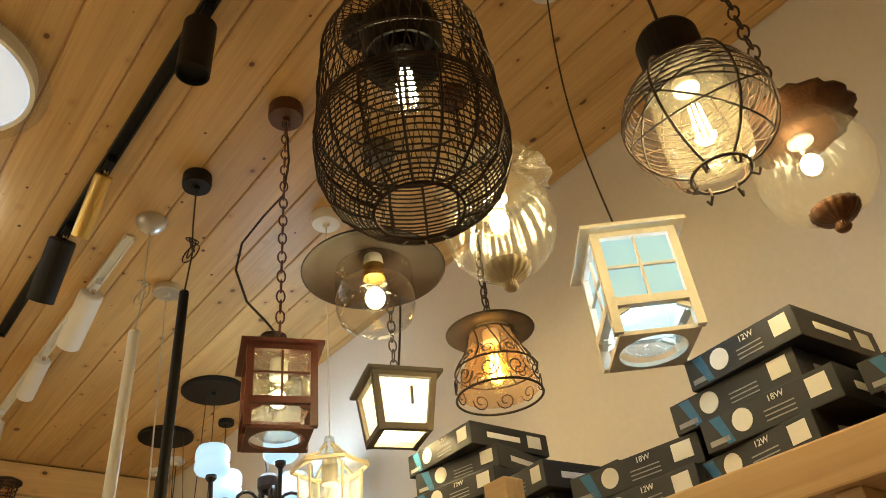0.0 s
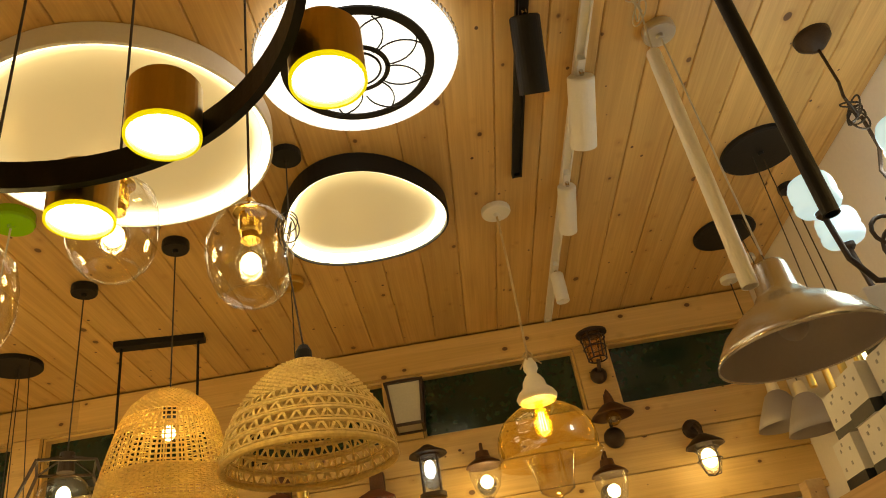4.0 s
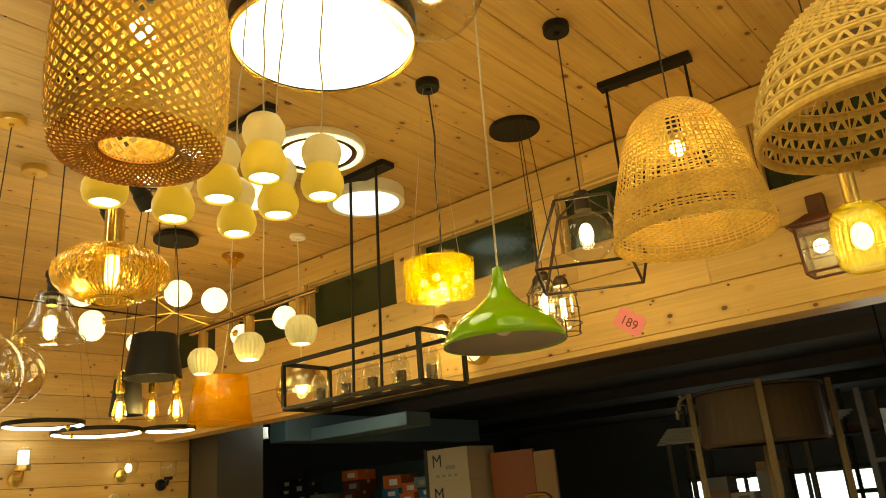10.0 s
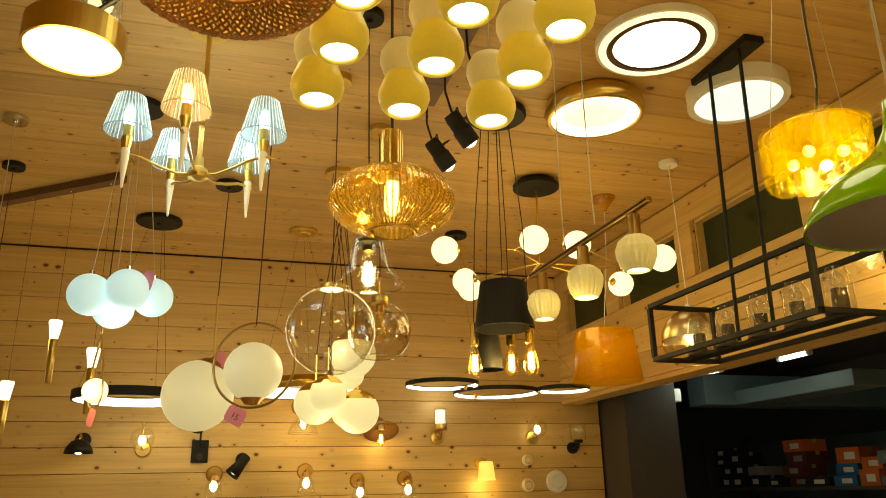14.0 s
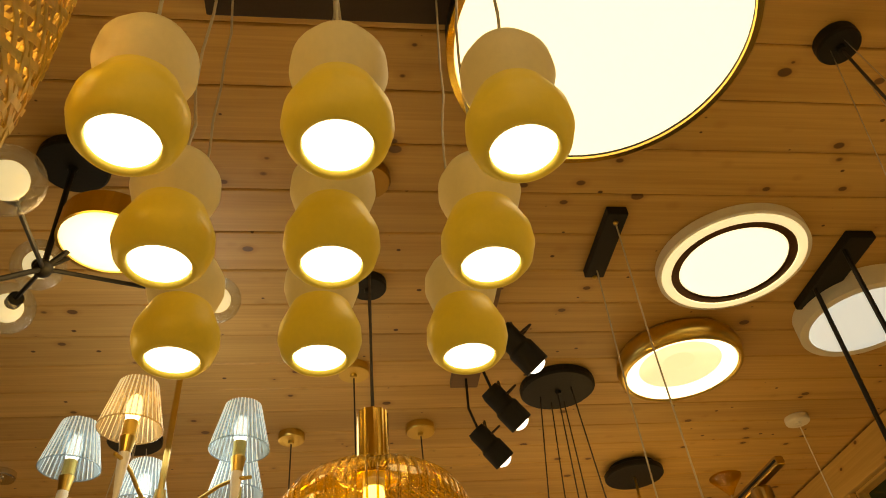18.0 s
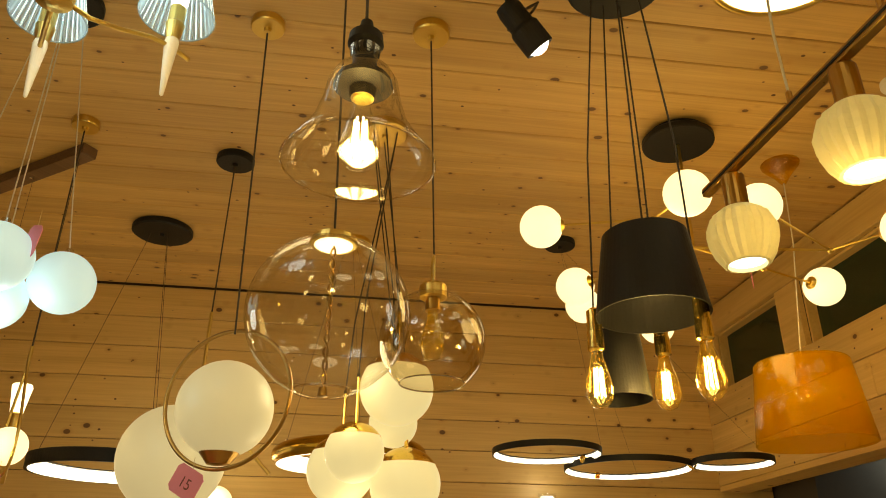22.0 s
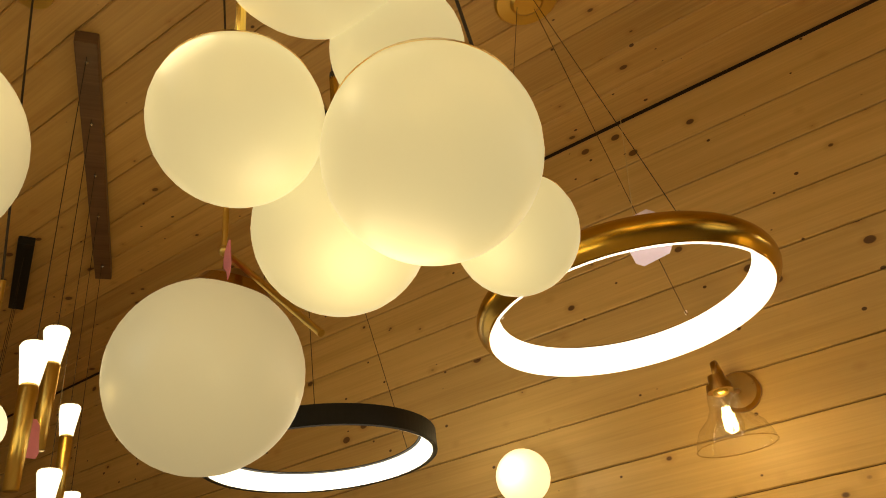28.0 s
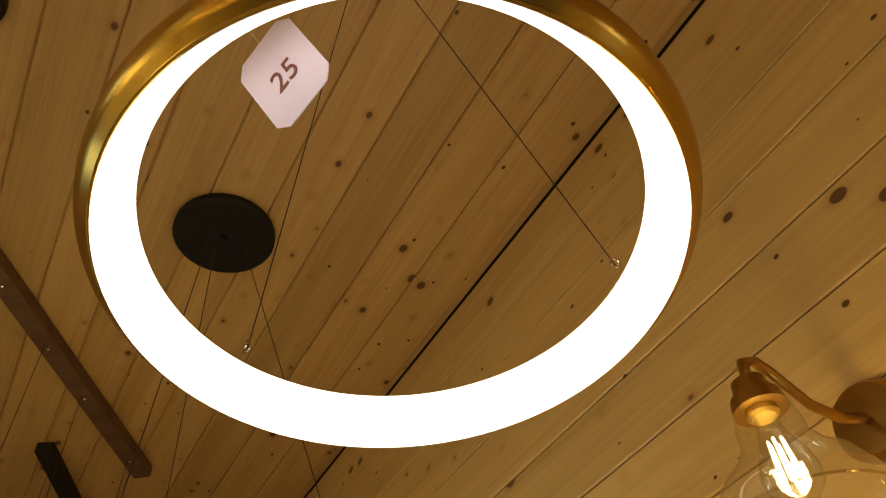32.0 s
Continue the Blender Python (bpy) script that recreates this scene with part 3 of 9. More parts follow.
def boards_mesh(name, length, width, thick, along, face):
    """Mesh data of a board. along: its long axis; face: the axis and sign its show side looks to."""
    c = 0.0035
    prof = [(0.0, 0.0), (0.0, thick - c), (c, thick), (width - c, thick), (width, thick - c), (width, 0.0)]
    vs = []
    for s in (0.0, length):
        for u, v in prof:
            vs.append((s, u, v))
    k = len(prof)
    fs = [(i, (i + 1) % k, k + (i + 1) % k, k + i) for i in range(k)] + [tuple(range(k))[::-1], tuple(range(k, 2 * k))]
    me = bpy.data.meshes.new(name)
    out = []
    for s, u, v in vs:
        if along == "Y" and face == "+X":
            out.append((v, s, u))
        elif along == "X" and face == "-Y":
            out.append((s, -v, u))
        elif along == "Y" and face == "-Z":
            out.append((u, s, -v))
    me.from_pydata(out, [], fs)
    me.update()
    return me


# ceiling: boards run along y, one mesh with its backing
P_W = 0.163
bm = bmesh.new()
solid((XE, -2.5, ZC + 0.008), (XP, YW + 0.1, ZC + 0.1), bm)
rng = random.Random(4)
x = XE + 0.004
first = -0.352 - P_W * math.ceil((-0.352 - XE) / P_W)
k = 0
while first + k * P_W < XP:
    a, b = max(XE + 0.004, first + k * P_W), min(XP - 0.003, first + (k + 1) * P_W - 0.0028)
    k += 1
    if b - a < 0.02:
        continue
    y = -2.5
    while y < YW - 0.01:
        e = YW - 0.002
        c, z0, z1 = 0.0035, ZC + 0.01, ZC
        q = [(a, z0), (a, z1 + c), (a + c, z1), (b - c, z1), (b, z1 + c), (b, z0)]
        v0 = [bm.verts.new((u, y, w)) for u, w in q]
        v1 = [bm.verts.new((u, e - 0.0015, w)) for u, w in q]
        for i in range(5):
            bm.faces.new((v0[i], v0[i + 1], v1[i + 1], v1[i]))
        bm.faces.new(v0[::-1]), bm.faces.new(v1)
        y = e
bmesh.ops.recalc_face_normals(bm, faces=bm.faces)
structure("ceiling", bm, "ceil", "knotty pine board ceiling", "ceiling")

# walls
wall_end = structure("wall_west", solid((XE - 0.16, -2.6, 0), (XE - 0.012, 4.97, ZC + 0.1)), "gap", "knotty pine board wall with dark joints", "wall")
structure("wall_south", solid((XE - 0.16, -2.7, 0), (XP + 0.1, -2.6, ZC + 0.1)), "plaster", "plain plastered back wall", "wall")
structure("wall_east", solid((XP, -2.6, 0), (XP + 0.15, 14.2, ZC + 0.1)), "plaster", "cream plastered wall above the stock shelf", "wall")
wall_north = structure("wall_north", solid((XE, YW + 0.03, 2.20), (XP, YW + 0.16, 2.61)), "beam", "pine clad wall with dark windows over an open front", "wall")
structure("trim", solid((XE, YW + 0.0, ZB - 0.03), (XP, YW + 0.17, ZB - 0.002)), "beam", "pine board under the beam", "trim")

# boards of the end wall, each one a piece
rng = random.Random(7)
row = 0
z1 = ZC - 0.002
tops = [2.943, 2.773, 2.60, 2.434, 2.268, 2.10, 1.937] + [1.937 - 0.167 * i for i in range(1, 12)]
for z0 in tops:
    end = 4.97
    cuts = [-2.6, end]
    for a, b in zip(cuts, cuts[1:]):
        if b - a < 0.35:
            continue
        me = boards_mesh("plank", b - a - 0.002, z1 - z0 - 0.003, 0.012, "Y", "+X")
        me.materials.append(M["wall"])
        ob = new("plank", me)
        ob.parent = wall_end
        ob.location = (XE - 0.012, a, z0)
    z1 = z0

# window wall: top rail, posts, three boards under the windows
W_TOP, W_BOT = 2.96, 2.625
openings = [(-5.905, -5.235), (-5.05, -4.325), (-4.15, -3.28), (-3.095, -2.235), (-2.085, -1.235), (-1.06, -0.33), (-0.16, 0.66), (0.83, 1.61)]


def beam_board(name, x0, x1, z0, z1, proud=0.0):
    me = boards_mesh(name, x1 - x0 - 0.002, z1 - z0 - 0.003, 0.03 + proud, "X", "-Y")
    me.materials.append(M["beam"])
    ob = new(name, me)
    ob.parent = wall_north
    ob.location = (x0, YW + 0.03, z0)
    return ob


for z0, z1 in ((ZB, 2.284), (2.284, 2.454), (2.454, W_BOT)):
    cuts = [XE, *sorted(rng.uniform(XE + 1, XP - 1) for _ in range(2)), XP]
    for a, b in zip(cuts, cuts[1:]):
        beam_board("plank", a, b, z0, z1)
for a, b in zip([XE, -1.9], [-1.9, XP]):
    beam_board("top_rail", a, b, W_TOP, ZC - 0.003)
edges = [XE] + [v for o in openings for v in o] + [XP]
for a, b in zip(edges[::2], edges[1::2]):
    if b - a > 0.02:
        beam_board("window_post", a + 0.001, b - 0.001, W_BOT, W_TOP, 0.0)
for i, (a, b) in enumerate(openings):
    w = tagged(new("window_%d" % (i + 1)), "dark green glazed clerestory window in a pine frame", "window", kind="structure")
    w.location = (a, YW, W_BOT)
    L, H = b - a, W_TOP - W_BOT
    part("pane", solid((0, 0.085, 0), (L, 0.092, H)), "windowglass", w)
    fr = bmesh.new()
    for p, q in (((0, 0.032, 0), (0.012, 0.1, H)), ((L - 0.012, 0.032, 0), (L, 0.1, H)), ((0.012, 0.032, H - 0.012), (L - 0.012, 0.1, H)), ((0.012, 0.032, 0), (L - 0.012, 0.1, 0.012))):
        solid(p, q, fr)
    part("window_frame", fr, "beam", w)
for i in (3, 6):
    a, b = openings[i]
    g = bmesh.new()
    for k in range(int((b - a) * 55)):
        xx = a + 0.015 + k / 55
        if i == 6 and not 0.16 < xx + 0.2 < 0.42:
            continue
        solid((xx, YW + 0.078, W_BOT + 0.013), (xx + 0.004, YW + 0.086, W_BOT + (0.3 if i == 3 else 0.08)), g)
    part("ribbed_film", g, "windowripple", bpy.data.objects["window_%d" % (i + 1)])


# ---- lamp kinds ----
def plain_pendant(name, x, y, label, rose=("black", 0.05, 0.03), cable="cord", z_end=2.5, cable_r=0.0028, wiggle=0.0, group="", at=None, category="pendant lamp"):
    """A ceiling rose with its cable; the shade is added by the caller, in metres from the ceiling down."""
    t = thing(name, x, y, ZC, label, category, group)
    canopy(t, rose[1], rose[2], rose[0])
    ax, ay = (0, 0) if at is None else (at[0] - x, at[1] - y)
    n = 10
    pts = [(ax * i / n + wiggle * math.sin(i * 1.7), ay * i / n + wiggle * math.cos(i * 2.3), -rose[2] - (ZC - rose[2] - z_end) * i / n) for i in range(n + 1)]
    pts[0], pts[-1] = (0, 0, -rose[2] * 0.8), (ax, ay, z_end - ZC)
    cord(t, pts, cable_r, cable)
    return t


def weave_cylinder(t, prof, turns, count, width, material, name="weave", z0=0.0, x=0, y=0):
    """Strips that run slanting round a turned form, in both directions, over and under."""
    def at(s):
        f = s * (len(prof) - 1)
        i = min(int(f), len(prof) - 2)
        return prof[i][0] + (prof[i + 1][0] - prof[i][0]) * (f - i), prof[i][1] + (prof[i + 1][1] - prof[i][1]) * (f - i)
    bm = bmesh.new()
    steps = 34
    for way in (1, -1):
        for k in range(count):
            pts, nor = [], []
            for i in range(steps + 1):
                s = i / steps
                r, z = at(s)
                a = 2 * math.pi * (k / count + way * turns * s)
                lift = 0.0016 * way * math.sin(math.pi * count * turns * s * 2)
                n = Vector((math.cos(a), math.sin(a), 0))
                pts.append(Vector((x, y, z0 + z)) + n * (r + lift))
                r2, zz2 = at(min(1, s + 0.02))
                r1, zz1 = at(max(0, s - 0.02))
                sl = Vector((zz2 - zz1, 0, -(r2 - r1)))
                nn = (n * abs(sl.x) + Vector((0, 0, 1)) * (sl.z if zz2 > zz1 else -sl.z))
                nor.append(nn.normalized() if nn.length > 1e-6 else n)
            ribbon(pts, nor, width, 0.0011, bm)
    return part(name, bm, material, t)


def globe(t, x, y, z, r, material, cap="brass", name="globe", cap_share=0.0, smooth=True):
    g = part(name, ball(r, 0, 40, 22, m=Matrix.Translation((x, y, z))), material, t, smooth=smooth)
    if cap_share:
        part("cap", ball(r * 1.012, 0, 36, 6, m=Matrix.Translation((x, y, z)), low=1 - cap_share, high=1.0), cap, t, smooth=True)
    return g


def ribs(n, depth):
    return lambda a, k: 1 + depth * math.cos(n * a)


def box_lantern(name, x, y, zt, h, w0, w1, body, pane, label, roof=0.04, over=0.03, bars=True, round_hole=False, turn=0.0, group="lanterns", chain=True, rose="bronze", lit="bulbhot", cool=False):
    """A square lantern on a chain: roof, four posts, glazed sides, a framed foot."""
    t = thing(name, x, y, ZC, label, "lantern", group, turn)
    canopy(t, 0.05, 0.045, rose)
    z = zt - ZC
    if chain:
        links = bmesh.new()
        zz, i = -0.05, 0
        while zz > z + 0.02:
            m = pose(0, 0, zz - 0.016, 90, 0, 90 * (i % 2)) @ Matrix.Diagonal((0.55, 1, 1, 1))
            hoop(0.018, 0, 0.0022, links, 12, 5, m)
            zz -= 0.029
            i += 1
        part("chain", links, body, t)
    b = lathe([(0.0, z + 0.02), (0.02, z + 0.02), (0.024, z), (0.0, z)], 16)
    part("finial", b, body, t)
    s = math.sqrt(2) / 2
    rf = bmesh.new()
    w = w0 / 2 + over
    lo = [rf.verts.new((sx * w, sy * w, z - roof)) for sx, sy in ((-1, -1), (1, -1), (1, 1), (-1, 1))]
    lo2 = [rf.verts.new((sx * w, sy * w, z - roof - 0.008)) for sx, sy in ((-1, -1), (1, -1), (1, 1), (-1, 1))]
    hi = [rf.verts.new((sx * w * 0.32, sy * w * 0.32, z)) for sx, sy in ((-1, -1), (1, -1), (1, 1), (-1, 1))]
    for i in range(4):
        j = (i + 1) % 4
        rf.faces.new((lo[i], lo[j], hi[j], hi[i])), rf.faces.new((lo2[i], lo2[j], lo[j], lo[i]))
    rf.faces.new(hi), rf.faces.new(lo2[::-1])
    part("roof", rf, body, t)
    zb = z - h
    bt = 0.011
    fr = bmesh.new()
    for sx, sy in ((-1, -1), (1, -1), (1, 1), (-1, 1)):
        rod([(sx * w0 / 2, sy * w0 / 2, z - roof - 0.006), (sx * w1 / 2, sy * w1 / 2, zb)], bt, 4, fr)
    for ww, zz in ((w0, z - roof - 0.012), (w1, zb + 0.008)):
        for i in range(4):
            c = [(-1, -1), (1, -1), (1, 1), (-1, 1)]
            p, q = c[i], c[(i + 1) % 4]
            rod([(p[0] * ww / 2, p[1] * ww / 2, zz), (q[0] * ww / 2, q[1] * ww / 2, zz)], bt, 4, fr)
    part("frame", fr, body, t)
    for i in range(4):
        c = [(-1, -1), (1, -1), (1, 1), (-1, 1)]
        p, q = c[i], c[(i + 1) % 4]
        k = 0.95
        pb = bmesh.new()
        vs = [pb.verts.new(v) for v in ((p[0] * w0 / 2 * k, p[1] * w0 / 2 * k, z - roof - 0.01), (q[0] * w0 / 2 * k, q[1] * w0 / 2 * k, z - roof - 0.01), (q[0] * w1 / 2 * k, q[1] * w1 / 2 * k, zb + 0.006), (p[0] * w1 / 2 * k, p[1] * w1 / 2 * k, zb + 0.006))]
        f = pb.faces.new(vs)
        g = bmesh.ops.extrude_face_region(pb, geom=[f])
        bmesh.ops.translate(pb, vec=f.normal * -0.003, verts=[v for v in g["geom"] if isinstance(v, bmesh.types.BMVert)])
        pn = part("pane", pb, pane, t)
        pn.visible_shadow = False
        if bars:
            gb = bmesh.new()
            mid = ((p[0] + q[0]) / 2, (p[1] + q[1]) / 2)
            rod([(mid[0] * w0 / 2, mid[1] * w0 / 2, z - roof - 0.01), (mid[0] * w1 / 2, mid[1] * w1 / 2, zb + 0.006)], 0.0035, 4, gb)
            wm, zm = (w0 + w1) / 4, (z - roof + zb) / 2
            rod([(p[0] * wm, p[1] * wm, zm), (q[0] * wm, q[1] * wm, zm)], 0.0035, 4, gb)
            part("glazing_bar", gb, body, pn)
    if round_hole:
        hb = lathe([(w1 * 0.5, zb - 0.046), (w1 * 0.5, zb - 0.054), (w1 * 0.43, zb - 0.054), (w1 * 0.43, zb - 0.046), (w1 * 0.5, zb - 0.046)], 48, wave=lambda a, k: 1.0 / max(abs(math.cos(a)), abs(math.sin(a))) if k in (0, 1, 4) else 1.0)
        for sx, sy in ((-1, -1), (1, -1), (1, 1), (-1, 1)):
            rod([(sx * w1 / 2, sy * w1 / 2, zb), (sx * w1 / 2, sy * w1 / 2, zb - 0.05)], bt, 4, hb)
            rod([(sx * w1 * 0.48, sy * w1 * 0.48, zb - 0.012), (sx * w1 * 0.3, sy * w1 * 0.48, zb)], 0.006, 4, hb), rod([(sx * w1 * 0.48, sy * w1 * 0.48, zb - 0.012), (sx * w1 * 0.48, sy * w1 * 0.3, zb)], 0.006, 4, hb)
        part("foot_frame", hb, body, t)
        part("foot_glass", lathe([(w1 * 0.44, zb - 0.005), (w1 * 0.43, zb - 0.03), (w1 * 0.3, zb - 0.044), (0, zb - 0.05)], 28), "glassripple", t)
    if lit:
        round_bulb(t, 0, 0, z - roof - 0.055, 0.028, lit, "white")
    return t


def ceiling_disc(name, x, y, r, h, body, face, label, rim=0.02, face_r=None, lip=0.0, category="ceiling lamp", squash=1.0, turn=0):
    """A flush round lamp: drum body, rim, lit face."""
    t = thing(name, x, y, ZC, label, category, "ceiling lamps", turn)
    D = Matrix.Diagonal((1, squash, 1, 1))
    part("body", lathe([(0, 0), (r * 0.97, 0), (r, -0.004), (r, -h), (r - rim, -h - lip), (r - rim, -h + 0.012), (0, -h + 0.012)], 64, m=D), body, t, smooth=False)
    fr = face_r or (r - rim)
    part("diffuser", lathe([(0, -h - 0.006), (fr * 0.7, -h - 0.005), (fr * 0.96, -h - 0.002), (fr, -h + 0.006), (0, -h + 0.006)], 64, m=D), face, t, smooth=True)
    return t


def glass_bulb_pendant(x, y, z, label):
    """A dimpled clear glass bubble on a cable, with a bulb."""
    t = plain_pendant("glass_pendant", x, y, label, ("black", 0.045, 0.03), "cord", z + 0.125, group="glass bubble pendants")
    z -= ZC
    part("socket", lathe([(0, 0.13), (0.008, 0.128), (0.014, 0.115), (0.028, 0.106), (0.03, 0.096), (0.02, 0.092), (0.021, 0.055), (0.017, 0.05), (0.0175, 0.036), (0, 0.036)], 24, m=Matrix.Translation((0, 0, z))), "gold", t, smooth=False)
    prof = [(0.03, 0.098), (0.045, 0.092), (0.064, 0.07), (0.074, 0.035), (0.076, 0.0), (0.071, -0.035), (0.058, -0.065), (0.044, -0.08)]
    g = part("shade", lathe(prof, 40, m=Matrix.Translation((0, 0, z)), wave=lambda a, k: 1 + 0.03 * math.sin(3 * a + k * 0.9) + 0.018 * math.sin(5 * a - k)), "glass", t, "clear dimpled glass bubble", True)
    g.visible_shadow = False
    part("shade_rim", hoop(0.044, z - 0.08, 0.002), "glass", t)
    part("bulb", lathe([(0.013, 0.04), (0.0135, 0.03), (0.016, 0.022), (0.021, 0.012), (0.0255, 0.0), (0.0275, -0.013), (0.0265, -0.025), (0.022, -0.036), (0.015, -0.043), (0.007, -0.0465), (0, -0.047)], 28, m=Matrix.Translation((0, 0, z))), "glass", t, "clear glass bulb", True).visible_shadow = False
    part("glow", ball(0.0175, z - 0.012, 20, 12, squash=1.15), "bulbhot", t, "glowing white core", True)
    return t


# ---- first bay: lanterns by the plastered wall ----
def wire_cage_pendant(x, y, zb):
    t = plain_pendant("cage_pendant", x, y, "large black woven wire cage pendant lamp", ("black", 0.06, 0.03), z_end=zb + 0.37)
    z = zb - ZC
    prof = [(0.057, 0.0), (0.085, 0.012), (0.113, 0.038), (0.127, 0.075), (0.131, 0.115), (0.127, 0.15)]
    low = bmesh.new()
    n = 24
    for i in range(n + 1):
        f = i / n * (len(prof) - 1)
        k = min(int(f), len(prof) - 2)
        r = prof[k][0] + (prof[k + 1][0] - prof[k][0]) * (f - k)
        zz = prof[k][1] + (prof[k + 1][1] - prof[k][1]) * (f - k)
        hoop(r, z + zz, 0.0026 if i in (0, n) else 0.00125, low, 40, 4)
    part("lower_weave", low, "iron", t)
    rb = bmesh.new()
    for i in range(16):
        a = 2 * math.pi * i / 16
        rod([(r * math.cos(a), r * math.sin(a), z + q) for r, q in prof], 0.0021, 5, rb)
    part("ribs", rb, "iron", t)
    up = bmesh.new()
    top = [(0.127, 0.15), (0.125, 0.22), (0.119, 0.30), (0.10, 0.345), (0.055, 0.365)]
    for i in range(52):
        a0 = 2 * math.pi * i / 52
        for w in (0.42, -0.42):
            rod([(r * math.cos(a0 + w * k / 4), r * math.sin(a0 + w * k / 4), z + q) for k, (r, q) in enumerate(top)], 0.0009, 3, up)
    for r, q in top:
        hoop(r, z + q, 0.0022, up, 40, 5)
    part("upper_lattice", up, "iron", t)
    part("socket_cup", lathe([(0, 0.38), (0.02, 0.38), (0.055, 0.365), (0.062, 0.35), (0.06, 0.28), (0.056, 0.28), (0.056, 0.345), (0, 0.35)], 28, m=Matrix.Translation((0, 0, z))), "black", t)
    filament_bulb(t, 0, 0, z + 0.3, 0.032, 0.12, socket="black")
    return t


wire_cage_pendant(0.455, 0.795, 2.07)

# wire ball with a glass jar
t = plain_pendant("wire_ball_pendant", 0.82, 0.57, "rusty wire ball pendant lamp round a clear glass jar", ("black", 0.055, 0.035), z_end=2.42)
z = 2.25 - ZC
for i in range(9):
    q = -0.012 + i * 0.0095
    part("wire_hoop", hoop(math.sqrt(max(0.001, 0.108 ** 2 - (q + 0.01) ** 2)) + 0.002, 0, 0.0017, None, 40, 4, pose(0, 0, z + q, 3 - i * 0.8, 2, 0)), "wirebrown", t)
for k, tilt in enumerate((25, -28, 40, -45, 62, -60)):
    part("wire_hoop", hoop(0.108, 0, 0.0018, None, 44, 4, Matrix.Translation((0, 0, z)) @ pose(0, 0, 0, tilt * 0.6, k * 4, k * 40)), "wirebrown", t)
for i in range(6):
    a = math.pi / 3 * i
    pts = [(math.sin(s) * 0.11 * math.cos(a), math.sin(s) * 0.11 * math.sin(a), z + math.cos(s) * 0.115) for s in [0.45 + 2.35 * j / 12 for j in range(13)]]
    pts += [(math.cos(a) * r, math.sin(a) * r, z + q) for r, q in ((0.036, -0.122), (0.045, -0.13), (0.05, -0.12))]
    part("wire_rib", rod(pts, 0.0022, 5), "wirebrown", t)
part("foot_hoop", hoop(0.042, z - 0.112, 0.0026, None, 28, 5), "wirebrown", t)
part("cap", lathe([(0, 0.18), (0.045, 0.18), (0.05, 0.17), (0.05, 0.085), (0.062, 0.08), (0.062, 0.072), (0, 0.072)], 28, m=Matrix.Translation((0, 0, z))), "black", t)
g = part("glass_jar", lathe([(0.052, 0.075), (0.062, 0.05), (0.062, -0.05), (0.055, -0.085), (0.03, -0.1), (0, -0.104)], 28, m=Matrix.Translation((0, 0, z))), "glassrib", t, smooth=True)
g.visible_shadow = False
filament_bulb(t, 0, 0, z + 0.06, 0.03, 0.12, "bulbhot", "white")
lamp(0.82, 0.57, 2.23, 5)


def melon_lamp(x, y, zc, cap, label, finial):
    """A ribbed glass melon under a fluted cap, on a chain, with a finial below."""
    t = thing("melon_lantern", x, y, ZC, label, "pendant lamp", "melon glass lamps")
    canopy(t, 0.05, 0.04, cap)
    z = zc - ZC
    ch = bmesh.new()
    q, i = -0.045, 0
    while q > z + 0.15:
        hoop(0.017, 0, 0.0022, ch, 12, 5, pose(0, 0, q - 0.015, 90, 0, 90 * (i % 2)) @ Matrix.Diagonal((0.6, 1, 1, 1)))
        q -= 0.028
        i += 1
    part("chain", ch, "iron", t)
    part("cap", lathe([(0, 0.15), (0.02, 0.145), (0.04, 0.12), (0.05, 0.105), (0.094, 0.1), (0.098, 0.089), (0.066, 0.077), (0.06, 0.06), (0, 0.06)], 40, m=Matrix.Translation((0, 0, z)), wave=lambda a, k: 1 + (0.05 * math.cos(14 * a) if k in (4, 5) else 0)), cap, t, smooth=True)
    g = part("shade", lathe([(0.052, 0.078), (0.074, 0.06), (0.086, 0.026), (0.088, -0.01), (0.078, -0.046), (0.056, -0.074), (0.036, -0.085)], 132, m=Matrix.Translation((0, 0, z)), wave=ribs(22, 0.022)), "melonglass", t, "clear ribbed melon glass", True)
    g.visible_shadow = False
    part("finial", lathe([(0.036, -0.078), (0.035, -0.087), (0.026, -0.098), (0.011, -0.104), (0.009, -0.108), (0.012, -0.114), (0.008, -0.12), (0, -0.122)], 108, m=Matrix.Translation((0, 0, z)), wave=ribs(18, 0.035)), finial, t, smooth=True)
    round_bulb(t, 0, 0, z + 0.055, 0.024, "bulbhot", "white")
    return t


melon_lamp(0.702, 0.885, 2.205, "glassrib", "clear ribbed melon glass pendant with a white fluted crown", "tan")
melon_lamp(1.03, 0.515, 2.208, "bronze", "clear ribbed melon glass pendant with a dark bronze fluted cap", "bronze")
lamp(0.7, 0.882, 2.25, 2.4), lamp(1.03, 0.515, 2.195, 2.0)

# square lanterns on chains
box_lantern("square_lantern", 1.026, 0.875, 2.285, 0.172, 0.138, 0.138, "lanterncream", "lanterncool", "cream painted square lantern with bluish panes and a round foot opening", 0.012, 0.026, True, True, 48, rose="white", chain=False, lit="bulbcool")
t = bpy.data.objects["square_lantern"]
cord(t, sag((0, 0, -0.03), (0.0, 0.0, 2.29 - ZC), 0.0, 14, (0.025, 0.02, 0)), 0.0022, "cord")
box_lantern("square_lantern", 0.713, 1.625, 2.342, 0.168, 0.137, 0.137, "red", "glassripple", "red-brown wooden square lantern with hammered glass panes, lit", 0.022, 0.022, True, True, -22, rose="bronze")
t = bpy.data.objects["square_lantern.001"]
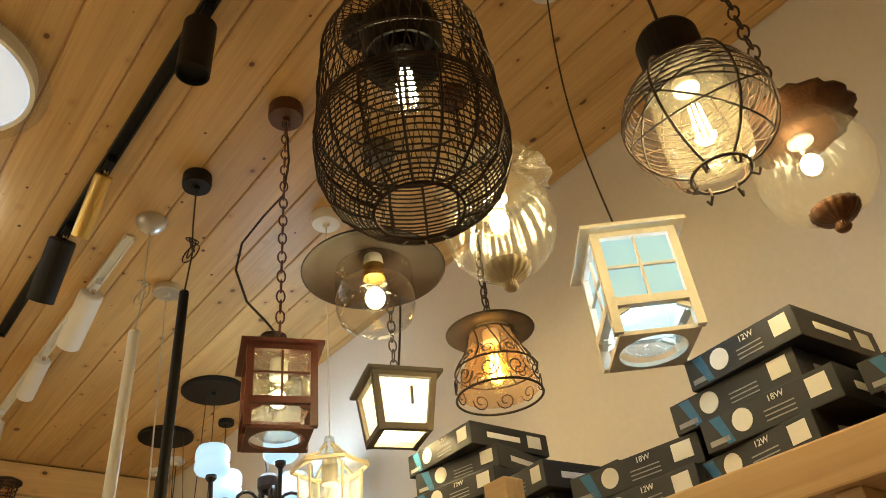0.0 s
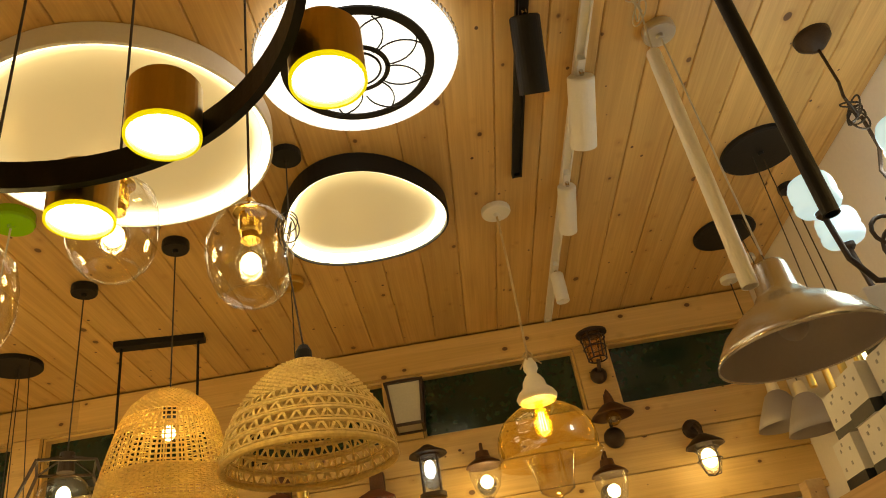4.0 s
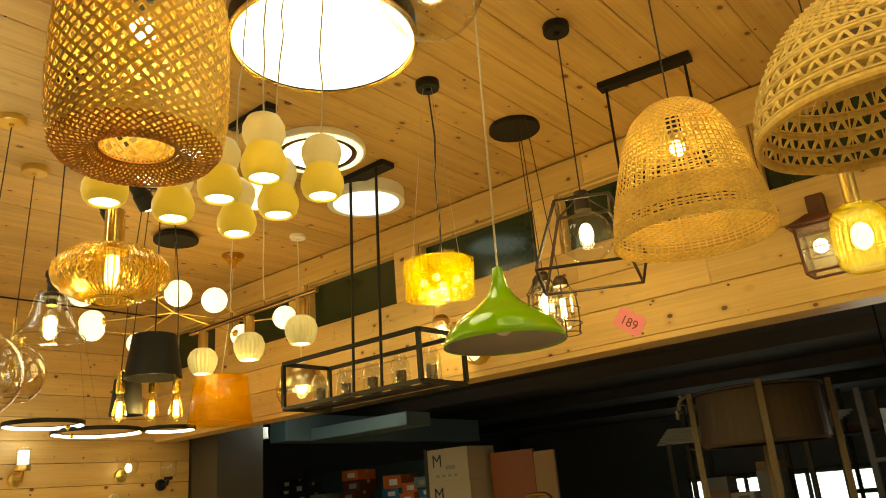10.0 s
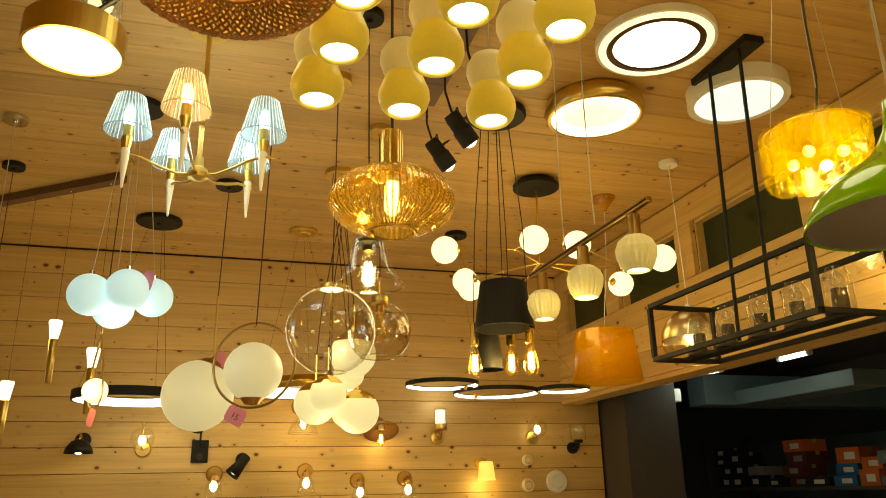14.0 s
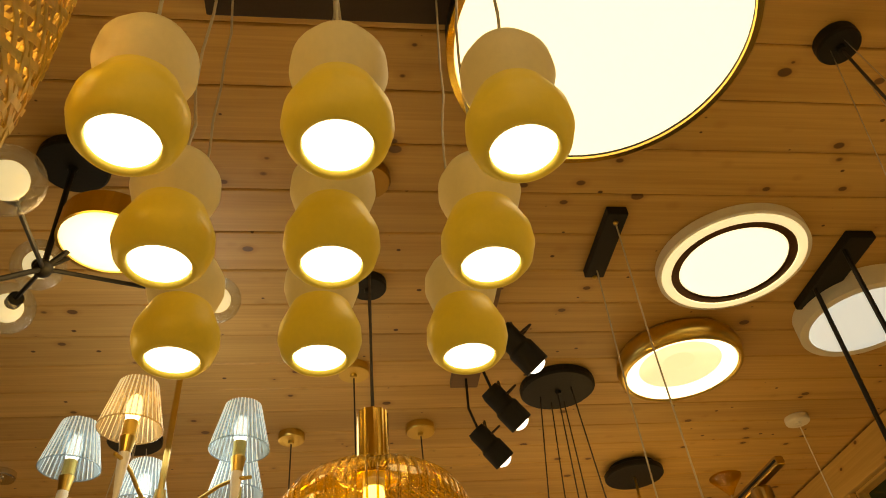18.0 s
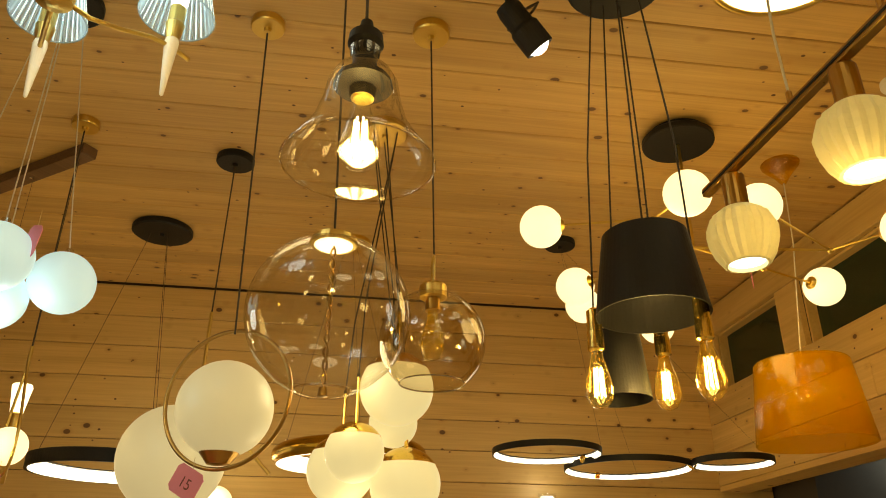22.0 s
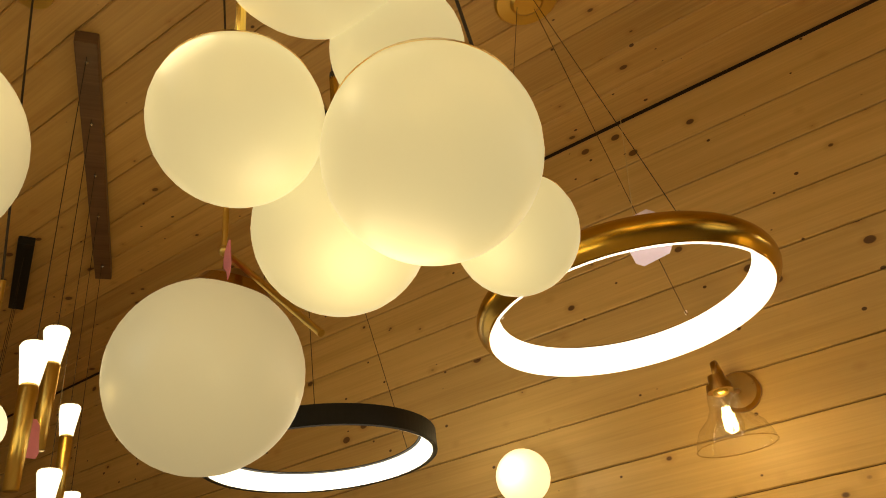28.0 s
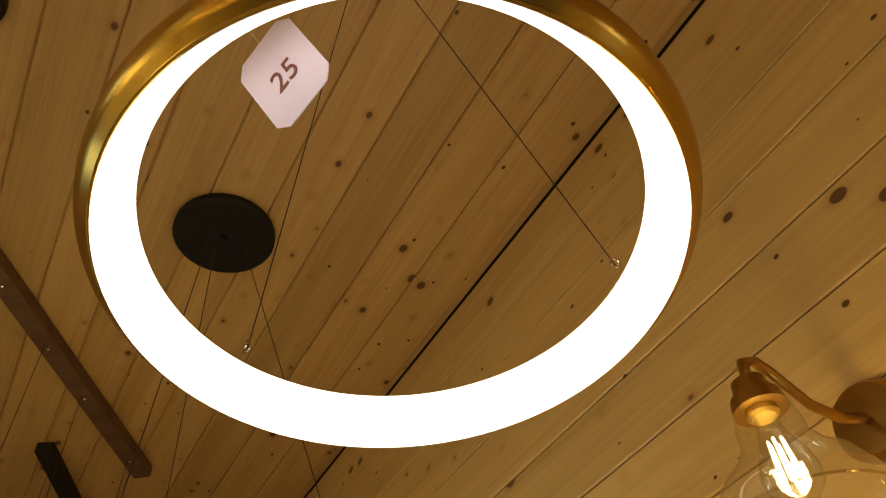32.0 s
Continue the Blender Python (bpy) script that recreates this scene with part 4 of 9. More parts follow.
cord(t, [(0, 0, -0.05), (0.012, 0, -0.2), (0.0, 0.01, -0.32), (-0.05, -0.02, -0.42), (-0.1, -0.03, -0.52), (-0.11, -0.03, -0.6), (-0.08, -0.02, -0.68), (-0.03, -0.01, -0.728), (0.01, 0, -0.775)], 0.003)
box_lantern("square_lantern", 1.032, 1.612, 2.34, 0.168, 0.15, 0.115, "taupe", "lanternwarm", "taupe metal tapered lantern with opal glass, lit", 0.02, 0.02, False, False, -20, rose="taupe", lit="")
t = bpy.data.objects["square_lantern.002"]
cord(t, sag((0, 0, -0.04), (0.01, 0, 2.35 - ZC), 0, 10, (0.03, 0, 0)), 0.003)
part("latch", solid((0.012, -0.083, 2.23 - ZC), (0.017, -0.076, 2.275 - ZC)), "taupe", t)
lamp(1.032, 1.61, 2.24, 4), lamp(0.711, 1.619, 2.27, 1.2, radius=0.02), lamp(1.026, 0.872, 2.21, 2.0, COOL)


def hex_lantern(x, y, zt, label):
    t = thing("hexagonal_lantern", x, y, ZC, label, "lantern", "lanterns", 20)
    canopy(t, 0.05, 0.04, "white")
    k = 1.38
    z = (zt - ZC) / k
    cord(t, [(0, 0, -0.04), (0, 0, zt - ZC)], 0.002, "white")
    part("roof", lathe([(0, 0.0), (0.012, -0.002), (0.016, -0.02), (0.04, -0.045), (0.092, -0.062), (0.096, -0.072)], 6, m=Matrix.Translation((0, 0, z))), "glassripple", t, "rippled glass roof").visible_shadow = False
    fr = bmesh.new()
    for i in range(6):
        a = math.pi / 3 * i
        rod([(0.078 * math.cos(a), 0.078 * math.sin(a), z - 0.075), (0.07 * math.cos(a), 0.07 * math.sin(a), z - 0.2)], 0.0034, 5, fr)
        rod([(0.013 * math.cos(a), 0.013 * math.sin(a), z - 0.018), (0.04 * math.cos(a), 0.04 * math.sin(a), z - 0.044), (0.094 * math.cos(a), 0.094 * math.sin(a), z - 0.063)], 0.0035, 5, fr)
        rod([(0.095 * math.cos(a), 0.095 * math.sin(a), z - 0.068), (0.095 * math.cos(a + math.pi / 3), 0.095 * math.sin(a + math.pi / 3), z - 0.068)], 0.005, 5, fr)
    part("frame", fr, "cream", t)
    part("foot", lathe([(0.064, -0.195), (0.09, -0.198), (0.096, -0.204), (0.09, -0.21), (0.064, -0.208), (0.064, -0.195)], 6, m=Matrix.Translation((0, 0, z))), "cream", t)
    g = part("pane", lathe([(0.074, -0.078), (0.067, -0.198)], 6, m=Matrix.Translation((0, 0, z))), "glassripple", t)
    g.visible_shadow = False
    round_bulb(t, 0, 0, z - 0.1, 0.024, "bulbhot", "white")
    for ob in t.children:
        if ob.name.split(".")[0] not in ("canopy", "cord"):
            ob.matrix_basis = Matrix.Diagonal((1.13, 1.13, k, 1))
    return t


hex_lantern(1.075, 1.99, 2.328, "cream metal hexagonal lantern with clear panes, lit")
lamp(1.093, 2.005, 2.2, 1.2)

# scrollwork bell
t = thing("scroll_lantern", 1.085, 1.31, ZC, "dark iron scrollwork lantern with peach glass under a round plate", "lantern", "lanterns")
canopy(t, 0.045, 0.03, "bronze")
z = 2.335 - ZC
ch = bmesh.new()
q, i = -0.03, 0
while q > z + 0.03:
    hoop(0.017, 0, 0.0022, ch, 12, 5, pose(0, 0, q - 0.015, 90, 0, 90 * (i % 2)) @ Matrix.Diagonal((0.6, 1, 1, 1)))
    q -= 0.028
    i += 1
part("chain", ch, "iron", t)
cord(t, sag((0, 0, -0.03), (0, 0, z + 0.02), 0, 12, (0.02, 0.01, 0)), 0.0025)
part("plate", lathe([(0, 0.022), (0.02, 0.02), (0.03, 0.006), (0.095, 0.0), (0.104, -0.006), (0.1, -0.009), (0.03, -0.004), (0, -0.004)], 40, m=Matrix.Translation((0, 0, z))), "iron", t, smooth=True)
g = part("shade", lathe([(0.05, -0.01), (0.055, -0.03), (0.062, -0.07), (0.082, -0.12), (0.09, -0.155)], 40, m=Matrix.Translation((0, 0, z))), "glasspeach", t, "peach tinted glass bell", True)
g.visible_shadow = False
sc = bmesh.new()
hoop(0.093, z - 0.105, 0.0024, sc, 40, 5), hoop(0.096, z - 0.168, 0.003, sc, 40, 5), hoop(0.05, z - 0.012, 0.003, sc, 30, 5)
for i in range(10):
    a = 2 * math.pi * i / 10
    pts = []
    for s in range(7):
        u = s / 6
        r = 0.052 + 0.044 * u ** 1.4
        b = a + 0.35 * math.sin(u * 2.2)
        pts.append((r * math.cos(b), r * math.sin(b), z - 0.012 - 0.095 * u))
    rod(pts, 0.0018, 4, sc)
    for up, cz, cr in ((1, -0.086, 0.016), (-1, -0.136, 0.022)):
        sp = []
        base_r = 0.096 if up < 0 else 0.084
        for s in range(14):
            u = s / 13
            ang = u * 8.2
            rr = cr * (1 - 0.72 * u)
            b = a + (rr * math.cos(ang)) / base_r
            q = cz + up * rr * math.sin(ang)
            rq = 0.096 if q < -0.105 else 0.052 + 0.044 * max(0.0, (-q - 0.012) / 0.093) ** 1.4
            sp.append((rq * math.cos(b), rq * math.sin(b), z + q))
        rod(sp, 0.0017, 4, sc)
part("scrollwork", sc, "iron", t)
filament_bulb(t, 0, 0, z - 0.03, 0.03, 0.11, "filament", "white", "glassgold")
lamp(1.085, 1.31, 2.255, 1.3)

# broad dish with a glass jar
t = thing("dish_lantern", 0.73, 1.268, ZC, "dark brown metal dish pendant with a clear glass jar, lit", "pendant lamp", "lanterns")
canopy(t, 0.05, 0.035, "black")
z = 2.37 - ZC
ch = bmesh.new()
q, i = -0.035, 0
while q > z + 0.06:
    hoop(0.017, 0, 0.0022, ch, 12, 5, pose(0, 0, q - 0.015, 90, 0, 90 * (i % 2)) @ Matrix.Diagonal((0.6, 1, 1, 1)))
    q -= 0.028
    i += 1
part("chain", ch, "iron", t)
part("dish", shell([(0, 0.055), (0.03, 0.052), (0.036, 0.02), (0.06, 0.008), (0.12, -0.002), (0.143, -0.012), (0.147, -0.018)], 0.003, 48, m=Matrix.Translation((0, 0, z))), "darkplate", t, smooth=True)
g = part("glass_jar", lathe([(0.06, -0.002), (0.076, -0.012), (0.0785, -0.03), (0.0785, -0.105), (0.07, -0.132), (0.045, -0.15), (0.015, -0.156), (0, -0.156)], 36, m=Matrix.Translation((0, 0, z))), "glass", t, smooth=True)
g.visible_shadow = False
part("bulb_holder", lathe([(0, -0.005), (0.022, -0.005), (0.022, -0.035), (0, -0.035)], 24, m=Matrix.Translation((0, 0, z))), "gold", t)
round_bulb(t, 0, 0, z - 0.03, 0.03, "bulbhot", "white")
lamp(0.735, 1.275, 2.28, 1.5)

# tube pendants
for nm, mt, x, y, zt, zb, rr, lab, cm in (("tube_pendant", "black", 0.628, 2.032, 2.697, 2.048, 0.0135, "slim black tube pendant lamp on a knotted cable", "black"), ("tube_pendant", "white", 0.595, 2.318, 2.702, 2.08, 0.0165, "slim white tube pendant lamp on a knotted cable", "white")):
    t = thing(nm, x, y, ZC, lab, "pendant lamp", "tube pendants")
    if mt == "black":
        canopy(t, 0.045, 0.045, cm)
    else:
        part("canopy", ball(0.05, 0, 28, 8, low=0.0, high=0.5), "steel", t, smooth=True)
    cord(t, [(0, 0, -0.04), (0.004, 0.002, -0.2), (0.01, 0, -0.3), (0, 0, zt - ZC)], 0.0025, "cord" if mt == "black" else "clearcord")
    kn = bmesh.new()
    for k in range(4):
        hoop(0.02 + 0.005 * k, 0, 0.002, kn, 20, 4, pose(0.006, 0, -0.25 - 0.016 * k, 70 + 11 * k, 20 * k, 47 * k) @ Matrix.Diagonal((1, 0.55, 1, 1)))
    part("cable_knot", kn, "cord" if mt == "black" else "clearcord", t)
    z0, z1 = zt - ZC, zb - ZC
    part("tube", lathe([(0, z0), (rr * 0.9, z0), (rr, z0 - 0.004), (rr, z1), (rr - 0.003, z1), (rr - 0.003, z1 + 0.02), (0, z1 + 0.02)], 20), mt, t, smooth=False)

# spun aluminium dome
t = plain_pendant("dome_pendant", 0.80, 2.68, "spun aluminium dome pendant lamp, unlit", ("steel", 0.05, 0.03), "clearcord", 2.35, at=(0.845, 2.735))
D = Matrix.Translation((0.045, 0.055, 2.08 - ZC)) @ Matrix.Scale(1.2, 4)
part("shade", shell([(0.026, 0.2), (0.034, 0.198), (0.038, 0.19), (0.042, 0.135), (0.05, 0.125), (0.058, 0.112), (0.095, 0.09), (0.135, 0.055), (0.16, 0.018), (0.168, 0.0)], 0.003, 56, m=D), "alu", t, smooth=True)
part("shade_inside", lathe([(0.04, 0.122), (0.092, 0.085), (0.132, 0.05), (0.156, 0.016), (0.163, 0.002)], 56, m=D), "greyin", t, smooth=True)
part("bulb", ball(0.03, 0.055, 20, 10, m=D), "greyin", t, smooth=True)

# oval roses with slim gold pendants
for x, y, r, px, py, pz in ((1.327, 3.395, 0.15, 1.285, 3.43, 2.37), (1.347, 4.007, 0.14, 1.33, 3.76, 2.44)):
    t = thing("multi_pendant", x, y, ZC, "round black ceiling plate with slim brass pendants on thin cables", "pendant lamp")
    canopy(t, r, 0.022, "black")
    for k in range(2):
        dx, dy = px - x + 0.09 * k, py - y + 0.05 * k
        cord(t, [(dx * 0.6, dy * 0.6, -0.02), (dx, dy, pz - ZC)], 0.002)
        part("pendant_tube", lathe([(0, 0.0), (0.012, -0.002), (0.014, -0.02), (0.014, -0.15), (0.011, -0.155), (0, -0.155)], 18, m=Matrix.Translation((dx, dy, pz - ZC - 0.02 * k))), "brass", t)

# curled chandelier with frosted cups
t = thing("chandelier", 1.329, 2.825, ZC, "black curled iron chandelier with lit frosted glass cups", "chandelier", "chandeliers")
part("canopy", lathe([(0, 0), (0.058, 0), (0.055, -0.02), (0.028, -0.05), (0.01, -0.06), (0, -0.06)], 28), "iron", t, smooth=True)
hz = 2.48 - ZC
cord(t, [(0, 0, -0.05), (0.004, 0, -0.2), (-0.02, -0.02, -0.27), (0, 0, hz + 0.3)], 0.005, "iron", "chain")
kn = bmesh.new()
for k in range(6):
    hoop(0.03 + 0.008 * (k % 3), 0, 0.003, kn, 20, 5, pose(0.0, 0.0, -0.29 - 0.012 * k, 60 + 20 * k, 15 * k, 50 * k) @ Matrix.Diagonal((1, 0.6, 1, 1)))
part("cable_coil", kn, "cord", t)
part("hub", lathe([(0, 0.05), (0.03, 0.045), (0.042, 0.03), (0.042, -0.005), (0.036, -0.02), (0.012, -0.03), (0, -0.03)], 28, m=Matrix.Translation((0, 0, hz))), "iron", t)
cord(t, [(0.012, 0, hz + 0.31), (0.02, 0.01, hz + 0.2), (-0.01, 0.012, hz + 0.12), (0, 0, hz + 0.03)], 0.006, "iron", "stem")
for k in range(5):
    a = math.radians(180 + 72 * k)
    c, s = math.cos(a), math.sin(a)
    pts = [(c * r, s * r, hz + q) for r, q in ((0.03, -0.02), (0.042, -0.1), (0.07, -0.18), (0.12, -0.225), (0.18, -0.215), (0.222, -0.14), (0.232, -0.01))]
    arm = part("arm", rod(pts, 0.0085, 7), "iron", t, smooth=True)
    part("curl", rod([(c * (0.085 + 0.045 * math.cos(u)), s * (0.085 + 0.045 * math.cos(u)), hz - 0.075 + 0.045 * math.sin(u)) for u in [math.radians(200 - 28 * q) for q in range(11)]], 0.0065, 6), "iron", arm, smooth=True)
    cup = Matrix.Translation((c * 0.232, s * 0.232, hz + 0.0))
    part("candle_cup", lathe([(0, -0.01), (0.012, -0.01), (0.02, 0.0), (0.02, 0.012), (0, 0.012)], 18, m=cup), "iron", arm)
    part("glass_shade", lathe([(0.022, 0.012), (0.054, 0.02), (0.063, 0.034), (0.063, 0.05), (0.058, 0.06), (0.063, 0.07), (0.062, 0.1), (0.054, 0.118), (0.05, 0.114), (0.056, 0.07), (0.02, 0.016)], 32, m=cup), "milkblue", arm, "bluish frosted glass cup", True)
lamp(1.329, 2.825, 2.6, 5, COOL, 0.1)

# plaster pendants beside it and the two cone shades by the corner
for x, y, zz, rr, mt in ((1.50, 4.50, 2.42, 0.13, "greyin"), (1.53, 4.30, 2.33, 0.12, "greyin")):
    t = plain_pendant("cone_pendant", x, y, "grey cone pendant lamp with a pale wooden neck", ("white", 0.045, 0.025), "cord", zz + 0.14, group="cone pendants")
    part("neck", lathe([(0, 0.15), (0.02, 0.148), (0.026, 0.13), (0.03, 0.085), (0, 0.085)], 24, m=Matrix.Translation((0, 0, zz - ZC))), "cream", t)
    part("shade", shell([(0.03, 0.09), (0.05, 0.075), (rr * 0.8, -0.02), (rr, -0.075)], 0.003, 40, m=Matrix.Translation((0, 0, zz - ZC))), mt, t, smooth=True)

# bare bulb in a wire ring
t = plain_pendant("ring_pendant", 1.54, 3.705, "thin brass ring pendant with a round glowing bulb", ("black", 0.04, 0.025), "cord", 2.45)
part("ring", hoop(0.11, 0, 0.003, None, 48, 5, pose(0, 0, 2.34 - ZC, 90, 0, 50)), "brass", t)
part("socket", lathe([(0, 0.11), (0.016, 0.11), (0.018, 0.05), (0, 0.05)], 18, m=Matrix.Translation((0, 0, 2.34 - ZC))), "black", t)
part("bulb", ball(0.032, 2.34 - ZC + 0.02, 20, 12), "bulbhot", t, smooth=True)

# tracks with spots
def track(name, x, y0, y1, material, label, spots):
    t = thing(name, x, y0, ZC, label, "track light", "track lights")
    L = y1 - y0
    bm = bmesh.new()
    solid((-0.018, 0, -0.02), (-0.012, L, -0.001), bm), solid((0.012, 0, -0.02), (0.018, L, -0.001), bm)
    solid((-0.012, 0, -0.008), (0.012, L, -0.001), bm), solid((-0.012, L - 0.012, -0.019), (0.012, L, -0.008), bm)
    part("rail", bm, material, t)
    for k, (y, rr, ln, mt, tilt) in enumerate(spots):
        R = Matrix.Translation((0, y - y0, -0.03)) @ pose(0, 0, 0, tilt, 0, 0)
        s = part("spot", lathe([(0, -0.02), (rr * 0.9, -0.02), (rr, -0.025), (rr, -0.02 - ln), (rr - 0.003, -0.02 - ln), (rr - 0.003, -ln), (0, -ln)], 28, m=R), mt, t, smooth=False)
        part("adapter", solid((-0.012, y - y0 - 0.045, -0.034), (0.012, y - y0 + 0.03, -0.006), None, 0.002), material if mt != "brass" else "black", s)
        part("lens", lathe([(0, -ln + 0.012), (rr * 0.85, -ln + 0.012), (rr * 0.85, -ln + 0.009), (0, -ln + 0.009)], 24, m=R), "greyin" if mt != "white" else "can", s)
        part("joint", rod([(0, y - y0, -0.03), (0, y - y0, -0.052)], 0.007, 10), "chrome", s)
    return t


track("track_light", 0.378, 1.07, 3.30, "black", "black ceiling track with black and brass spot cylinders", [(1.45, 0.04, 0.17, "black", 4), (2.11, 0.027, 0.2, "brass", 45), (2.49, 0.043, 0.215, "black", 41)])
track("track_light", 0.565, 2.43, 4.63, "white", "white ceiling track with white spot cylinders", [(2.77, 0.043, 0.235, "white", 60), (3.36, 0.035, 0.205, "white", 65), (4.05, 0.03, 0.14, "white", 2)])

# amber carafe on a rope
t = thing("carafe_pendant", 0.297, 3.513, ZC, "amber glass carafe pendant with a cream cap on hemp rope", "pendant lamp")
canopy(t, 0.058, 0.025, "white")
cord(t, [(0, 0, -0.02), (0.003, 0.02, -0.25), (0.004, 0.07, 2.53 - ZC)], 0.0045, "rope", "rope")
kn = bmesh.new()
for k in range(3):
    hoop(0.016, 0, 0.0035, kn, 16, 5, pose(0.004, 0.07, 2.525 - ZC - 0.014 * k, 80, 30 * k, 60 * k))
rod([(0.004, 0.07, 2.53 - ZC), (0.05, 0.1, 2.50 - ZC)], 0.003, 5, kn), rod([(0.004, 0.07, 2.53 - ZC), (-0.03, 0.1, 2.49 - ZC)], 0.003, 5, kn)
part("rope_knot", kn, "rope", t)
C = Matrix.Translation((0.004, 0.07, 2.482 - ZC)) @ Matrix.Scale(1.22, 4)
part("cap", lathe([(0, 0.0), (0.012, -0.002), (0.022, -0.016), (0.024, -0.028), (0.016, -0.04), (0.026, -0.048), (0.036, -0.06), (0.04, -0.075), (0.056, -0.085), (0.066, -0.097), (0.062, -0.106), (0.055, -0.11), (0, -0.11)], 36, m=C @ Matrix.Translation((0, 0, 0.028)) @ Matrix.Diagonal((0.9, 0.9, 1.25, 1))), "cream", t, smooth=True)
g = part("shade", lathe([(0.052, -0.108), (0.054, -0.122), (0.085, -0.138), (0.118, -0.165), (0.136, -0.2), (0.141, -0.235), (0.138, -0.262), (0.148, -0.275)], 44, m=C), "glasstea", t, "amber blown glass bell", True)
g.visible_shadow = False
filament_bulb(t, 0.004, 0.07, 2.462 - ZC - 0.11, 0.032, 0.13, "filament", "brass", "glassgold")
part("inner_glass", lathe([(0.066, -0.27), (0.064, -0.28), (0.05, -0.34), (0.047, -0.36), (0.03, -0.37), (0.012, -0.376), (0, -0.39)], 24, m=C), "glasssmoke", t, "dark fluted glass cup", True)
lamp(0.301, 3.58, 2.28, 5)


# ---- flush ceiling lamps ----
ceiling_disc("ceiling_lamp", -0.086, 1.955, 0.215, 0.05, "white", "panelgrey", "plain round white ceiling lamp with a clear rim, dim", 0.012)
t = bpy.data.objects["ceiling_lamp"]
part("clear_rim", lathe([(0.215, -0.03), (0.25, -0.034), (0.25, -0.042), (0.215, -0.046)], 64), "glass", t)

t = thing("ceiling_lamp", -0.10, 2.565, ZC, "round crystal-edged ceiling lamp with a black flower pattern, lit", "ceiling lamp", "ceiling lamps")
part("body", lathe([(0, 0), (0.24, 0), (0.25, -0.03), (0.282, -0.05), (0.286, -0.062), (0.27, -0.07), (0.26, -0.066), (0, -0.06)], 72), "panelflower", t, "lit white rim")
ce = bmesh.new()
for k in range(96):
    u = 2 * math.pi * k / 96
    for rr, q, w in ((0.281, -0.057, 0.0062), (0.288, -0.046, 0.0066)):
        ball(w, 0, 5, 3, ce, 1.0, Matrix.Translation((rr * math.cos(u), rr * math.sin(u), q)) @ pose(0, 0, 0, 0, 0, math.degrees(u)) @ Matrix.Diagonal((0.8, 1, 1.5, 1)))
part("crystal_edge", ce, "crystal", t, "row of cut crystal beads")
part("diffuser", lathe([(0, -0.085), (0.1, -0.083), (0.2, -0.076), (0.205, -0.07), (0, -0.07)], 64), "panelflower", t, smooth=True)
rg = bmesh.new()
for R, w in ((0.203, 0.013), (0.082, 0.007), (0.062, 0.003)):
    zz = -0.079 - (0.205 - R) * 0.05
    lathe([(R - w, zz - 0.002), (R + w, zz), (R + w, zz + 0.006), (R - w, zz + 0.006), (R - w, zz - 0.002)], 64, rg)
for i in range(8):
    a = math.pi / 4 * i
    pts = [(math.cos(a) * 0.125 + 0.085 * math.cos(s), math.sin(a) * 0.125 + 0.085 * math.sin(s), -0.0865 + 0.012 * 0) for s in [2 * math.pi * j / 26 for j in range(26)]]
    pts = [p for p in pts if 0.066 < math.hypot(p[0], p[1]) < 0.2]
    pts.sort(key=lambda p: math.atan2(p[1] - math.sin(a) * 0.125, p[0] - math.cos(a) * 0.125))
    for p, q in zip(pts, pts[1:]):
        if math.dist(p, q) < 0.03:
            rod([p, q], 0.0024, 4, rg)
part("flower_pattern", rg, "black", t)

for x, y, r, sq, lab, tn in ((-0.225, 3.34, 0.31, 1.0, "egg-shaped black-rimmed ceiling lamp with a warm halo", 25), (-0.84, 2.74, 0.43, 1.0, "large round ceiling lamp with a bright warm halo", 0)):
    t = thing("ceiling_lamp", x, y, ZC, lab, "ceiling lamp", "ceiling lamps", tn)
    egg = (lambda a, k: 1 + 0.06 * math.cos(3 * a) + 0.05 * math.cos(a)) if tn else (lambda a, k: 1 + 0.02 * math.cos(2 * a))
    part("body", lathe([(0, 0), (r * 0.99, 0), (r, -0.006), (r, -0.075), (r - 0.008, -0.078), (r - 0.01, -0.03), (0, -0.03)], 72, wave=egg), "black" if tn else "white", t)
    part("halo_strip", lathe([(r - 0.011, -0.07), (r - 0.016, -0.072), (r - 0.026, -0.06), (r - 0.03, -0.034), (r - 0.011, -0.034)], 72, wave=egg), "halo", t)
    part("panel", lathe([(0, -0.06), (r * 0.6, -0.056), (r * 0.85, -0.045), (r - 0.03, -0.034), (0, -0.032)], 72, wave=egg), "panelhalo", t, smooth=True)

t = ceiling_disc("ceiling_lamp", -1.94, 2.935, 0.332, 0.09, "black", "panelwarm", "large round black drum ceiling lamp with a brass rim, brightly lit", 0.012)
part("brass_rim", lathe([(0.333, -0.083), (0.337, -0.087), (0.336, -0.095), (0.321, -0.097), (0.319, -0.092), (0.333, -0.083)], 72), "gold", t)
t = ceiling_disc("ceiling_lamp", -2.724, 3.568, 0.232, 0.035, "white", "panelwarm", "flat round ceiling lamp with white and bronze rings, lit", 0.024, 0.165)
part("bronze_ring", lathe([(0.167, -0.04), (0.19, -0.038), (0.19, -0.03), (0.167, -0.03)], 64), "bronze", t)
part("white_ring", lathe([(0.192, -0.041), (0.218, -0.039), (0.222, -0.03), (0.192, -0.03)], 64), "milkbright", t)
t = thing("ceiling_lamp", -3.244, 3.568, ZC, "round brass ceiling lamp with a recessed warm lit dish", "ceiling lamp", "ceiling lamps")
part("body", lathe([(0, 0), (0.2, 0), (0.217, -0.02), (0.223, -0.05), (0.215, -0.085), (0.2, -0.09), (0.195, -0.08), (0.198, -0.03), (0, -0.03)], 72), "brass", t, smooth=True)
